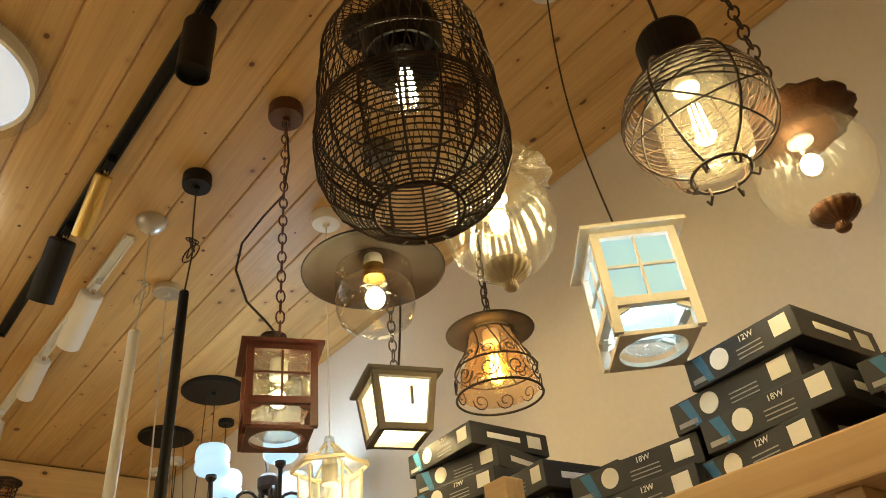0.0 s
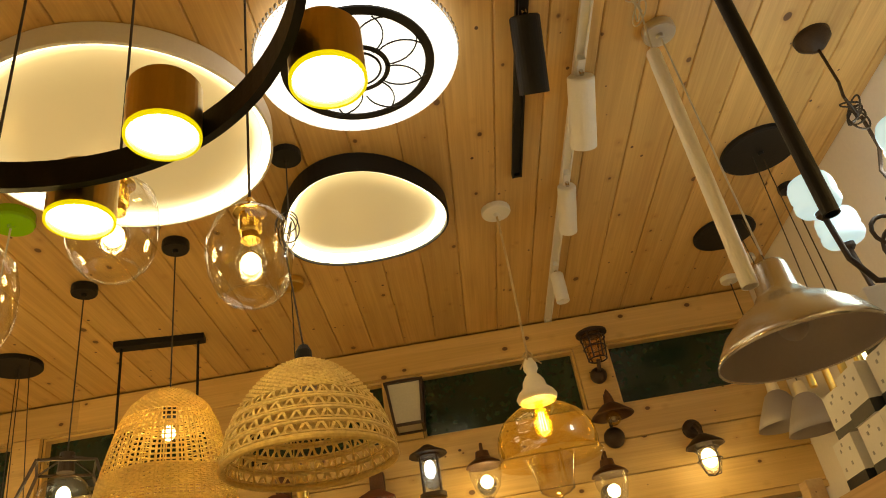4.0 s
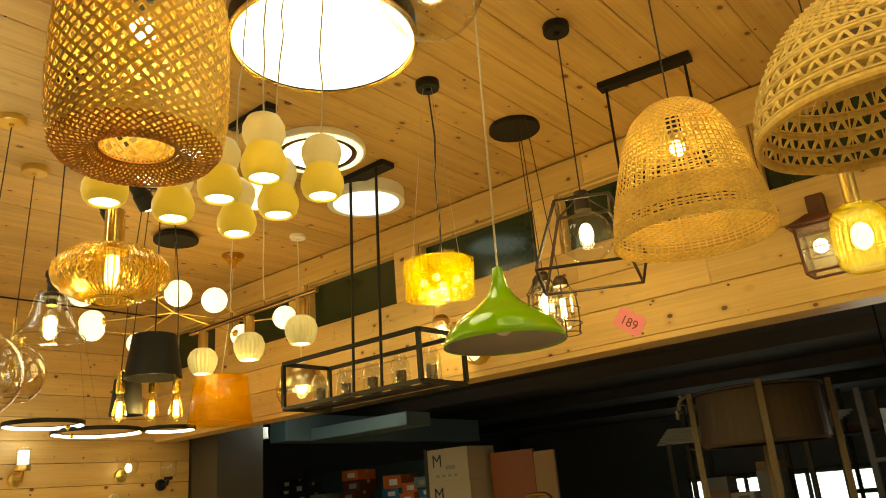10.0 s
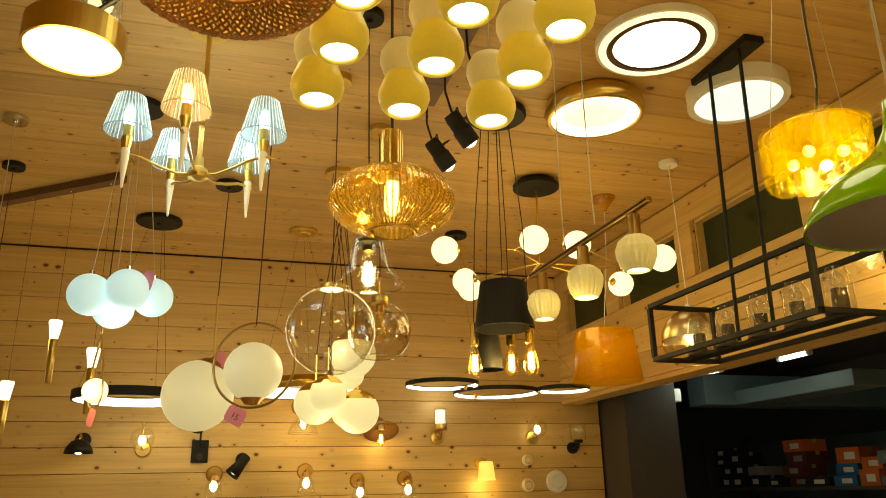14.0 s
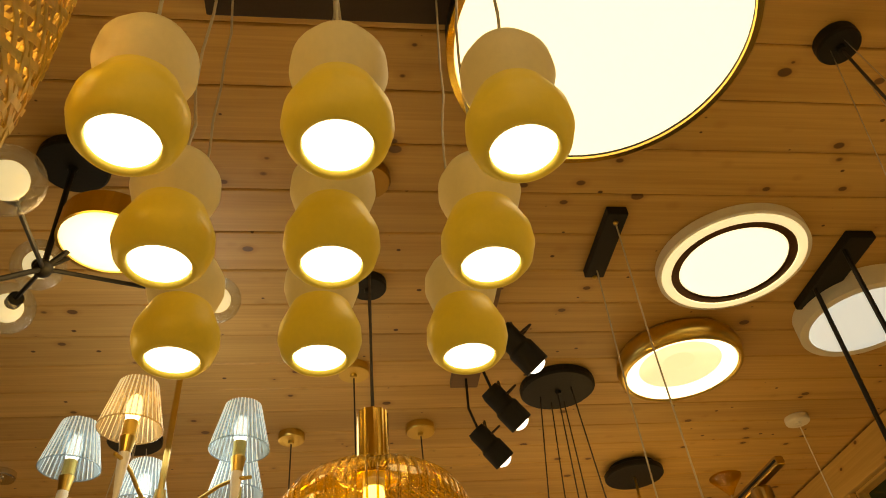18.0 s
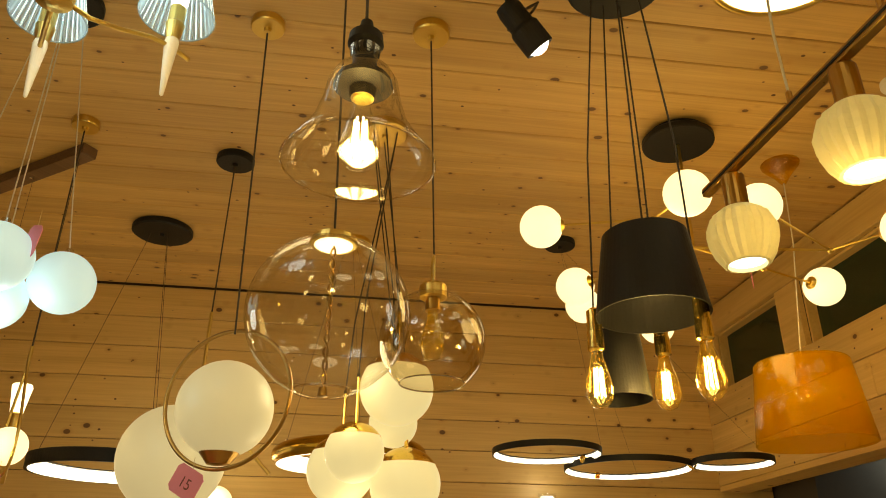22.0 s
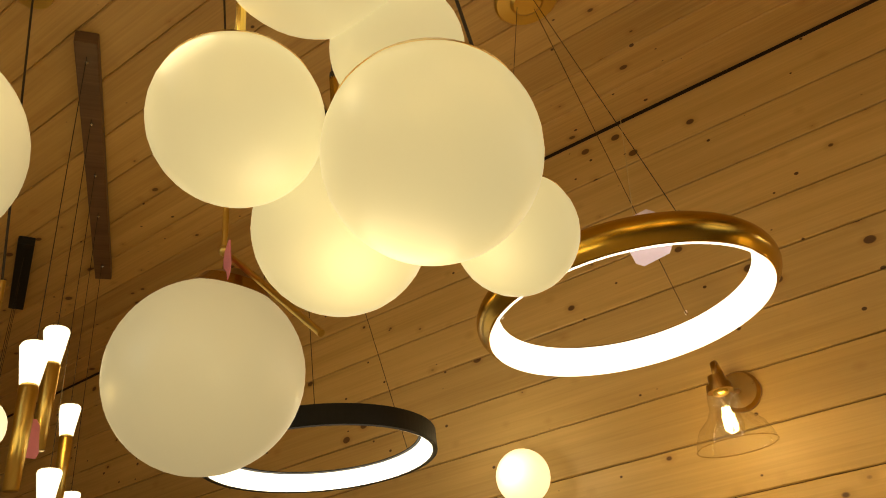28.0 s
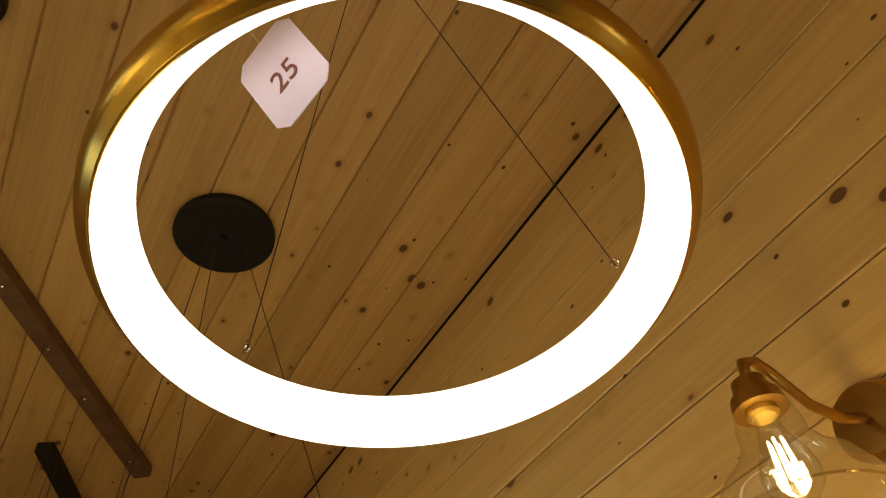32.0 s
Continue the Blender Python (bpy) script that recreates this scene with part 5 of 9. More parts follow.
part("dish", lathe([(0, -0.045), (0.08, -0.045), (0.13, -0.052), (0.165, -0.066), (0.196, -0.082), (0.197, -0.07), (0, -0.035)], 64), "milkbright", t, smooth=True)
part("halo_strip", lathe([(0.13, -0.0545), (0.166, -0.069), (0.194, -0.0835), (0.194, -0.08), (0.13, -0.05)], 64), "halo", t)
t = ceiling_disc("ceiling_lamp", -2.97, 4.124, 0.214, 0.075, "white", "panelblue", "round white ceiling lamp with a cool bluish face, lit", 0.03, 0.186)

# smoke-coloured wooden spot bar with three black spots
t = thing("spot_bar", -3.062, 2.816, ZC, "walnut ceiling bar with three black adjustable spotlights", "spotlight", "", 0)
part("bar", solid((-0.36, -0.05, -0.03), (0.36, 0.05, 0), None, 0.004), "darkwood", t)
for k, (dx, dy, dz) in enumerate(((0.28, 0.05, -0.29), (-0.03, 0.06, -0.295), (-0.33, 0.06, -0.27))):
    st = rod([(dx * 0.9, 0, -0.02), (dx * 0.95, 0.0, -0.14), (dx, dy - 0.03, dz + 0.05)], 0.005, 6)
    s = part("arm", st, "black", t)
    R = Matrix.Translation((dx, dy, dz)) @ Vector((-0.22, 0.66, -0.72)).to_track_quat("-Z", "X").to_matrix().to_4x4()
    sp = part("spotlight", lathe([(0, 0.07), (0.03, 0.068), (0.034, 0.05), (0.034, 0.0), (0.04, -0.01), (0.04, -0.075), (0.036, -0.077), (0.036, -0.06), (0, -0.06)], 28, m=R), "black", t)
    part("lens", ball(0.034, -0.056, 24, 6, m=R, low=0, high=0.5), "spotface", sp, smooth=True)
    part("yoke", rod([R @ Vector((0, 0.045, 0.02)), R @ Vector((0.05, 0.045, 0.02)), R @ Vector((0.07, 0, 0.02)), R @ Vector((0.05, -0.045, 0.02)), R @ Vector((0, -0.045, 0.02))], 0.004, 5), "iron", sp)
    part("cable", rod(sag((dx, dy, dz + 0.02), (dx - 0.06, dy, dz + 0.09), -0.05, 8), 0.003, 5), "cord", sp)

# ---- hoop chandelier with brass cans ----
CX, CY, CR = -0.468, 1.475, 0.405
t = thing("hoop_chandelier", CX, CY, ZC, "black hoop chandelier with brass can lights, lit", "chandelier", "chandeliers")
canopy(t, 0.08, 0.04, "black")
hz = 2.242 - ZC
part("hoop", lathe([(CR - 0.006, hz + 0.024), (CR + 0.006, hz + 0.024), (CR + 0.006, hz - 0.024), (CR - 0.006, hz - 0.024), (CR - 0.006, hz + 0.024)], 96), "black", t)
for k in range(3):
    a = math.radians(20 + 120 * k)
    cord(t, [(0.03 * math.cos(a), 0.03 * math.sin(a), -0.03), (CR * math.cos(a), CR * math.sin(a), hz + 0.02)], 0.0016, "cord", "wire")
for k in range(12):
    a = math.radians(34 + 30 * k)
    R = CR + (0.06 if k % 2 == 0 else -0.058)
    m = Matrix.Translation((R * math.cos(a), R * math.sin(a), hz))
    c = part("can", lathe([(0, 0.044), (0.047, 0.044), (0.05, 0.04), (0.05, -0.04), (0.047, -0.04), (0.047, 0.0), (0, 0.0)], 40, m=m), "brass", t, "brushed brass can light, lit")
    part("diffuser", lathe([(0, -0.036), (0.046, -0.036), (0.046, -0.03), (0, -0.03)], 32, m=m), "can", c)
    part("rim", lathe([(0.0465, -0.039), (0.0505, -0.039), (0.0505, -0.045), (0.0465, -0.045), (0.0465, -0.039)], 40, m=m), "canrim", c)

for x, y, z in ((-0.305, 2.16, 2.226), (-0.515, 2.075, 2.272), (-0.732, 2.049, 2.157)):
    glass_bulb_pendant(x, y, z, "clear dimpled glass bubble pendant with a lit bulb")
    lamp(x, y, z - 0.01, 3)

# ---- rattan shades ----
def rattan_dome(x, y, zb):
    t = thing("rattan_dome_pendant", x, y, ZC, "pale rattan dome pendant with rows of open triangles", "pendant lamp", "rattan pendants")
    part("canopy", lathe([(0, 0), (0.05, 0), (0.05, -0.025), (0.01, -0.03), (0, -0.03)], 28, m=Matrix.Translation((-0.059, 0.197, 0))), "black", t)
    h = 0.255
    cord(t, [(-0.059, 0.197, -0.02), (-0.055, 0.17, -0.25), (-0.06, 0.1, -0.4), (0, 0, zb + h + 0.05 - ZC)], 0.0024)
    kn = bmesh.new()
    for k in range(4):
        hoop(0.045 + 0.01 * k, 0, 0.0022, kn, 22, 4, pose(-0.05, 0.12, -0.33 - 0.02 * k, 80 + 9 * k, 15 * k, 40 * k) @ Matrix.Diagonal((0.7, 1, 1, 1)))
    part("cable_loops", kn, "cord", t)
    z = zb - ZC
    part("socket", lathe([(0, 0.055), (0.012, 0.05), (0.02, 0.035), (0.022, 0.0), (0, 0)], 20, m=Matrix.Translation((0, 0, z + h))), "black", t)
    def rad(u):
        return 0.202 * max(0.0, 1 - (u * 0.97) ** 1.75) ** 0.58
    for k in range(19):
        u, n = 0.53 + 0.4 * k / 18, 76
        part("crown_strand", rod([((rad(u) + 0.0034 * (-1) ** (i + k)) * math.cos(2 * math.pi * i / n), (rad(u) + 0.0034 * (-1) ** (i + k)) * math.sin(2 * math.pi * i / n), z + h * u) for i in range(n)], 0.0036, 4, None, True), "rattanpale", t)
    part("crown_lining", lathe([(rad(u) - 0.005, z + h * u) for u in [0.52 + 0.42 * i / 12 for i in range(13)]], 60), "rattanpale", t)
    cr = bmesh.new()
    for i in range(16):
        a, b = 2 * math.pi * i / 16, 2 * math.pi * (i + 0.5) / 16
        r0, r1 = rad(0.93), rad(0.985)
        rod([(r0 * math.cos(a), r0 * math.sin(a), z + h * 0.935), (r1 * math.cos(b), r1 * math.sin(b), z + h * 0.99)], 0.0022, 4, cr)
        rod([(r1 * math.cos(b), r1 * math.sin(b), z + h * 0.99), (r0 * math.cos(2 * b - a), r0 * math.sin(2 * b - a), z + h * 0.935)], 0.0022, 4, cr)
    hoop(rad(0.99), z + h * 0.992, 0.003, cr, 32, 5)
    part("crown_loops", cr, "rattanpale", t)
    for row in range(4):
        u0, u1 = 0.02 + row * 0.125, 0.02 + (row + 1) * 0.125
        tri, n = bmesh.new(), 38
        step, odd = 2 * math.pi / n, 0.5 * (row % 2)
        for p, q in ((0.0, 0.5), (1.0, 0.5)):
            rows = []
            for f in (0.0, 0.25, 0.5, 0.75, 1.0):
                u, s0 = u0 + (u1 - u0) * f, (p + (q - p) * f + odd) * step
                wide = step * (0.165 - 0.07 * math.sin(math.pi * f))
                out = rad(u) + 0.006 * math.sin(math.pi * f) + 0.002 * p
                rows.append([tri.verts.new((r * math.cos(s0 + e), r * math.sin(s0 + e), z + h * u)) for r, e in ((out, -wide), (out, wide), (out - 0.0026, wide), (out - 0.0026, -wide))])
            for lo, hi in zip(rows, rows[1:]):
                for e in range(4):
                    tri.faces.new((lo[e], lo[(e + 1) % 4], hi[(e + 1) % 4], hi[e]))
        first = part("woven_triangle", tri, "rattanpale", t)
        for i in range(1, n):
            ob = new("woven_triangle", first.data)
            ob.parent = t
            ob.matrix_basis = pose(0, 0, 0, 0, 0, 360 * i / n)
        hb = bmesh.new()
        hoop(rad(u0) + 0.002, z + h * u0, 0.0048, hb, 60, 6), hoop(rad(u0 + 0.03) + 0.003, z + h * (u0 + 0.03), 0.0034, hb, 60, 5)
        part("hoop", hb, "rattanpale", t)
    first = part("stake", rod([(rad(u) - 0.004, 0, z + h * u) for u in (0.02, 0.15, 0.3, 0.45, 0.55)], 0.0018, 4), "rattan", t)
    for i in range(1, 22):
        ob = new("stake", first.data)
        ob.parent = t
        ob.matrix_basis = pose(0, 0, 0, 0, 0, 360 * i / 22)
    part("rim", hoop(0.203, z + 0.001, 0.0075, None, 72, 8), "rattan", t)
    round_bulb(t, 0, 0, z + h * 0.95, 0.028, "greyin", "black")
    return t


rattan_dome(-0.346, 2.775, 2.025)


def rattan_bell(x, y, zb):
    t = plain_pendant("rattan_bell_pendant", x, y, "tall golden rattan bell pendant with an open woven middle, lit", ("black", 0.05, 0.035), z_end=zb + 0.44, group="rattan pendants")
    z = zb - ZC
    prof = [(0.222, 0.0), (0.214, 0.06), (0.199, 0.14), (0.178, 0.22), (0.155, 0.3), (0.122, 0.36), (0.08, 0.4), (0.035, 0.42)]
    def at(q):
        for (r0, z0), (r1, z1) in zip(prof, prof[1:]):
            if q <= z1:
                return r0 + (r1 - r0) * (q - z0) / (z1 - z0)
        return prof[-1][0]
    def band(q0, q1, name, step=0.0075):
        q, k = q0, 0
        while q < q1:
            bm, n = bmesh.new(), 96
            rod([((at(q) + 0.0016 * math.cos(math.pi * (i + k))) * math.cos(2 * math.pi * i / n), (at(q) + 0.0016 * math.cos(math.pi * (i + k))) * math.sin(2 * math.pi * i / n), z + q) for i in range(n)], 0.0034, 4, bm, True)
            part(name, bm, "rattan", t)
            q += step
            k += 1
    band(0.0, 0.03, "rim_strand", 0.006)
    band(0.055, 0.125, "woven_strand", 0.0068)
    band(0.315, 0.42, "crown_strand", 0.0072)
    op = bmesh.new()
    for q in [0.035, 0.045] + [0.134 + 0.0165 * i for i in range(11)]:
        hoop(at(q), z + q, 0.0026, op, 72, 4)
    part("open_weave", op, "rattan", t)
    pts = [Vector((at(q) + 0.001, 0, z + q)) for q in (0.0, 0.05, 0.12, 0.2, 0.28, 0.35, 0.41)]
    first = part("stake", ribbon(pts, [Vector((1, 0, 0.2)).normalized()] * len(pts), 0.005, 0.0016, bmesh.new()), "rattan", t)
    for i in range(1, 60):
        ob = new("stake", first.data)
        ob.parent = t
        ob.matrix_basis = pose(0, 0, 0, 0, 0, 6 * i)
    round_bulb(t, 0, 0, z + 0.33, 0.032, "bulbhot", "black")
    return t


rattan_bell(-0.925, 3.38, 2.11)
lamp(-0.925, 3.38, 2.38, 5)


def bamboo_lantern(x, y, zb):
    t = plain_pendant("bamboo_lantern", x, y, "large woven bamboo drum pendant with a dark funnel mouth, lit", ("black", 0.06, 0.03), z_end=zb + 0.5, group="rattan pendants")
    z = (zb - ZC) / 1.08
    out = [(0.138, 0.03), (0.146, 0.07), (0.15, 0.14), (0.15, 0.22), (0.146, 0.3), (0.13, 0.37), (0.1, 0.42), (0.05, 0.455)]
    weave_cylinder(t, out, 0.55, 38, 0.0064, "bamboo", "outer_weave", z)
    weave_cylinder(t, [(0.139, 0.03), (0.125, 0.012), (0.1, 0.004), (0.075, 0.014), (0.064, 0.035)], 0.16, 54, 0.0034, "bamboodark", "funnel_weave", z)
    weave_cylinder(t, [(0.064, 0.035), (0.062, 0.1), (0.066, 0.2), (0.085, 0.3)], 0.4, 18, 0.005, "bamboo", "inner_weave", z)
    part("mouth_ring", hoop(0.064, z + 0.03, 0.003, None, 40, 5), "bamboodark", t)
    part("top_cap", lathe([(0, 0.465), (0.03, 0.462), (0.055, 0.452), (0.05, 0.445), (0, 0.445)], 28, m=Matrix.Translation((0, 0, z))), "black", t)
    round_bulb(t, 0, 0, z + 0.32, 0.034, "bulbhot", "black")
    for ob in t.children:
        if ob.name.split(".")[0] not in ("canopy", "cord"):
            ob.matrix_basis = Matrix.Scale(1.08, 4)
    return t


bamboo_lantern(-1.41, 1.995, 2.10)
lamp(-1.41, 1.995, 2.36, 4.5)

# double-gourd pendants under a square plate
gp = thing("ceiling_plate", -1.68, 2.375, ZC, "large black square ceiling plate with cables", "ceiling plate")
part("plate", solid((-0.27, -0.27, -0.03), (0.27, 0.27, 0), None, 0.004), "darkplate", gp)


def gourd(x, y, zb, px, py):
    t = thing("gourd_pendant", x, y, ZC - 0.03, "double-gourd ceramic pendant, cream above and yellow below, lit", "pendant lamp", "gourd pendants")
    z = zb - ZC + 0.03
    up = [(0, 0.175), (0.02, 0.172), (0.04, 0.16), (0.051, 0.138), (0.052, 0.118), (0.046, 0.098), (0.0405, 0.084)]
    lo = [(0.0405, 0.084), (0.046, 0.07), (0.0545, 0.048), (0.0555, 0.03), (0.05, 0.011), (0.0415, 0.001), (0.0355, 0.0), (0.034, 0.008)]
    part("upper_gourd", lathe(up, 40, m=Matrix.Translation((0, 0, z))), "ceramic", t, "matt cream ceramic bulb", True)
    part("lower_gourd", lathe(lo, 40, m=Matrix.Translation((0, 0, z))), "ceramiclow", t, "glazed yellow ceramic bulb", True)
    part("diffuser", lathe([(0, 0.006), (0.0335, 0.006), (0.034, 0.012), (0, 0.012)], 32, m=Matrix.Translation((0, 0, z))), "can", t)
    r = random.Random(int(x * 1000 + y * 77))
    n = 9
    cord(t, [((px - x) * (1 - i / n) ** 2 + r.uniform(-0.006, 0.006) * (0 < i < n), (py - y) * (1 - i / n) ** 2 + r.uniform(-0.006, 0.006) * (0 < i < n), 0.0 + (z + 0.172) * i / n) for i in range(n + 1)], 0.0022, "clearcord")
    return t


for x, ys in ((-1.555, (2.19, 2.386, 2.568)), (-1.728, (2.192, 2.378, 2.56)), (-1.915, (2.175, 2.36, 2.558))):
    for y in ys:
        gourd(x, y, 2.23, -1.68 + (x + 1.735) * 1.05, 2.375 + (y - 2.37) * 1.05)


# ---- window side: enamel, glass and cage pendants ----
t = plain_pendant("green_pendant", -1.363, 3.063, "glossy apple green teardrop pendant lamp with a grey inside", ("green", 0.074, 0.04), "clearcord", 2.11, cable_r=0.0032, at=(-1.45, 3.155))
G = Matrix.Translation((-0.087, 0.092, 1.885 - ZC)) @ Matrix.Scale(1.15, 4)
part("shade", shell([(0.006, 0.205), (0.014, 0.2), (0.016, 0.175), (0.022, 0.15), (0.038, 0.122), (0.068, 0.095), (0.108, 0.07), (0.138, 0.045), (0.153, 0.018), (0.157, 0.0)], 0.003, 64, m=G), "green", t, smooth=True)
part("shade_inside", lathe([(0.02, 0.14), (0.066, 0.088), (0.105, 0.063), (0.134, 0.04), (0.148, 0.016), (0.152, 0.002)], 56, m=G), "greyin", t, smooth=True)
part("bulb", ball(0.028, 0.05, 18, 10, m=G), "white", t, smooth=True)

# amber shell drum
t = thing("shell_pendant", -1.962, 3.519, ZC, "amber glass petal drum pendant lamp, lit", "pendant lamp")
canopy(t, 0.05, 0.035, "black")
S = Matrix.Translation((0.072, -0.109, 2.235 - ZC))
cord(t, [(0, 0, -0.03), (0.0, 0.02, -0.25), (-0.05, 0.06, -0.42), (-0.02, 0.03, -0.6), (0.06, -0.07, -0.75), (0.072, -0.109, 2.32 - ZC)], 0.0034)
for k in range(3):
    a = 2.1 * k
    cord(t, [(0.02 * math.cos(a), 0.02 * math.sin(a), -0.03), (0.072 + 0.1 * math.cos(a), -0.109 + 0.1 * math.sin(a), 2.3 - ZC)], 0.0009, "steel", "wire")
rng = random.Random(3)
for ring, (R, n, h) in enumerate(((0.128, 22, 0.13), (0.105, 16, 0.11))):
    for i in range(n):
        a = 2 * math.pi * i / n + ring * 0.2
        pb = bmesh.new()
        w, zt, zb2 = 0.024, 0.065 + rng.uniform(-0.006, 0.008), -0.065 + rng.uniform(-0.01, 0.006)
        cols = []
        for s in range(6):
            u = s / 5
            zz = zt + (zb2 - zt) * u
            wr = R + 0.004 * math.sin(3 * u + i) + rng.uniform(-0.0012, 0.0012)
            cols.append([S @ Vector((wr * math.cos(a + e * w / R), wr * math.sin(a + e * w / R), zz)) for e in (-1 + 0.12 * math.sin(5 * u + i), 1)])
        vs = [[pb.verts.new(p) for p in c] for c in cols]
        for p, q in zip(vs, vs[1:]):
            pb.faces.new((p[0], p[1], q[1], q[0]))
        bmesh.ops.solidify(pb, geom=pb.faces[:], thickness=0.003)
        g = part("glass_petal", pb, "glassamber", t)
        g.visible_shadow = False
part("frame", hoop(0.118, 2.235 + 0.06 - ZC, 0.003, None, 48, 5, Matrix.Translation((0.072, -0.109, 0))), "gold", t)
for k in range(4):
    a = 1.57 * k + 0.5
    part("bulb", ball(0.014, 0, 16, 8, m=S @ Matrix.Translation((0.06 * math.cos(a), 0.06 * math.sin(a), -0.01))), "bulbhot", t, smooth=True)
lamp(-1.89, 3.41, 2.235, 2.2, (1, 0.7, 0.25))

# wire box lantern
t = plain_pendant("wire_box_pendant", -1.365, 3.58, "black wire box pendant lamp tapering upwards round a globe bulb", ("black", 0.05, 0.035), z_end=2.46, at=(-1.43, 3.705))
B = Matrix.Translation((-0.065, 0.125, 2.30 - ZC)) @ pose(0, 0, 0, 0, 0, 28) @ Matrix.Scale(1.28, 4)
fr = bmesh.new()
lo, hi = 0.142, 0.075
C4 = ((-1, -1), (1, -1), (1, 1), (-1, 1))
for i in range(4):
    p, q = C4[i], C4[(i + 1) % 4]
    rod([B @ Vector((p[0] * lo, p[1] * lo, -0.095)), B @ Vector((q[0] * lo, q[1] * lo, -0.095))], 0.006, 4, fr)
    rod([B @ Vector((p[0] * hi, p[1] * hi, 0.115)), B @ Vector((q[0] * hi, q[1] * hi, 0.115))], 0.006, 4, fr)
    rod([B @ Vector((p[0] * lo, p[1] * lo, -0.095)), B @ Vector((p[0] * hi, p[1] * hi, 0.115))], 0.006, 4, fr)
    rod([B @ Vector((p[0] * hi, p[1] * hi, 0.115)), B @ Vector((0, 0, 0.15))], 0.004, 4, fr)
part("frame", fr, "iron", t)
part("socket", lathe([(0, 0.16), (0.02, 0.158), (0.024, 0.1), (0, 0.1)], 20, m=B), "iron", t)
g = part("globe_bulb", ball(0.075, 0.02, 32, 16, m=B), "glass", t, smooth=True)
g.visible_shadow = False
part("filament", ball(0.02, 0.03, 14, 8, m=B, squash=1.6), "bulbhot", t, smooth=True)
lamp(-1.43, 3.705, 2.30, 4)

# cage pendants from one oval plate
t = thing("cage_cluster", -1.955, 4.135, ZC, "oval black plate with three wire cage pendant lamps, lit", "pendant lamp")
part("plate", lathe([(0, 0), (0.12, 0), (0.122, -0.02), (0.118, -0.024), (0, -0.024)], 40), "black", t)
for k, (dx, dy, z) in enumerate(((0.1, -0.07, 2.22), (0.22, -0.14, 2.16), (0.02, 0.02, 2.24))):
    m = Matrix.Translation((dx, dy, z - ZC))
    cord(t, [(dx * 0.5, dy * 0.5, -0.02), (dx, dy, z - ZC + 0.14)], 0.0022)
    cg = None
    for q, r in ((0.1, 0.035), (0.06, 0.062), (0.0, 0.068), (-0.06, 0.068), (-0.1, 0.06)):
        ring = part("cage_ring", hoop(r, q, 0.0022, None, 28, 4, m), "iron", cg or t)
        cg = cg or ring
    for i in range(6):
        a = math.pi / 3 * i
        part("cage_bar", rod([m @ Vector((r * math.cos(a), r * math.sin(a), q)) for r, q in ((0.028, 0.125), (0.035, 0.1), (0.062, 0.06), (0.068, 0.0), (0.068, -0.06), (0.06, -0.1))], 0.0022, 4), "iron", cg)
    part("cap", lathe([(0, 0.145), (0.018, 0.143), (0.03, 0.125), (0.03, 0.1), (0, 0.1)], 20, m=m), "iron", t)
    g = part("glass", lathe([(0.028, 0.1), (0.04, 0.07), (0.042, -0.05), (0.03, -0.075), (0, -0.08)], 24, m=m), "glass", t, smooth=True)
    g.visible_shadow = False
    part("filament", lathe([(0, 0.05), (0.01, 0.045), (0.011, -0.03), (0, -0.035)], 12, m=m), "bulbhot", t, smooth=True)
lamp(-1.78, 4.035, 2.2, 4)

# slim bar with two rods behind the rattan bell
t = thing("linear_pendant", -1.28, 4.135, ZC, "black ceiling bar with two thin rods carrying a glass lamp", "pendant lamp", turn=8)
part("ceiling_bar", solid((-0.2, -0.03, -0.03), (0.2, 0.03, 0), None, 0.003), "black", t)
for sx in (-0.17, 0.17):
    part("drop_rod", rod([(sx, 0, -0.02), (sx, 0, -0.62)], 0.006, 8), "black", t)
part("lamp_frame", solid((-0.26, -0.03, -0.65), (0.26, 0.03, -0.62), None, 0.003), "black", t)
for sx in (-0.18, 0.0, 0.18):
    g = part("glass_shade", lathe([(0.03, 0.0), (0.04, -0.03), (0.042, -0.12), (0.038, -0.14)], 24, m=Matrix.Translation((sx, 0, -0.65))), "glass", t, smooth=True)
    g.visible_shadow = False

# open box frame with five jars
t = thing("box_frame_pendant", -2.727, 3.866, ZC, "long black open box frame pendant with five glass jars", "pendant lamp")
part("ceiling_bar", solid((-0.19, -0.045, -0.03), (0.17, 0.045, 0), None, 0.004, Matrix.Translation((-0.05, 0.07, 0))), "black", t)
X0, X1, Y0, Y1, Z0, Z1 = -0.47, 0.44, -0.15, 0.15, 1.945 - ZC, 2.165 - ZC
for sx in (-0.13, 0.06):
    part("drop_rod", rod([(sx, 0.04, -0.02), (sx, 0.0, Z0 + 0.02)], 0.0075, 8), "black", t)
bt = 0.009
for y in (Y0, Y1):
    for z in (Z0, Z1):
        part("rail", solid((X0, y - bt, z - bt), (X1, y + bt, z + bt)), "black", t)
    for x in (X0, X1):
        part("post", solid((x - bt, y - bt, Z0 + bt), (x + bt, y + bt, Z1 - bt)), "black", t)
for x in (X0, X1):
    for z in (Z0, Z1):
        part("end_rail", solid((x - bt, Y0 + bt, z - bt), (x + bt, Y1 - bt, z + bt)), "black", t)
part("floor_bar", solid((X0 + bt, -0.035, Z0 - 0.006), (X1 - bt, 0.035, Z0 + 0.006)), "black", t)
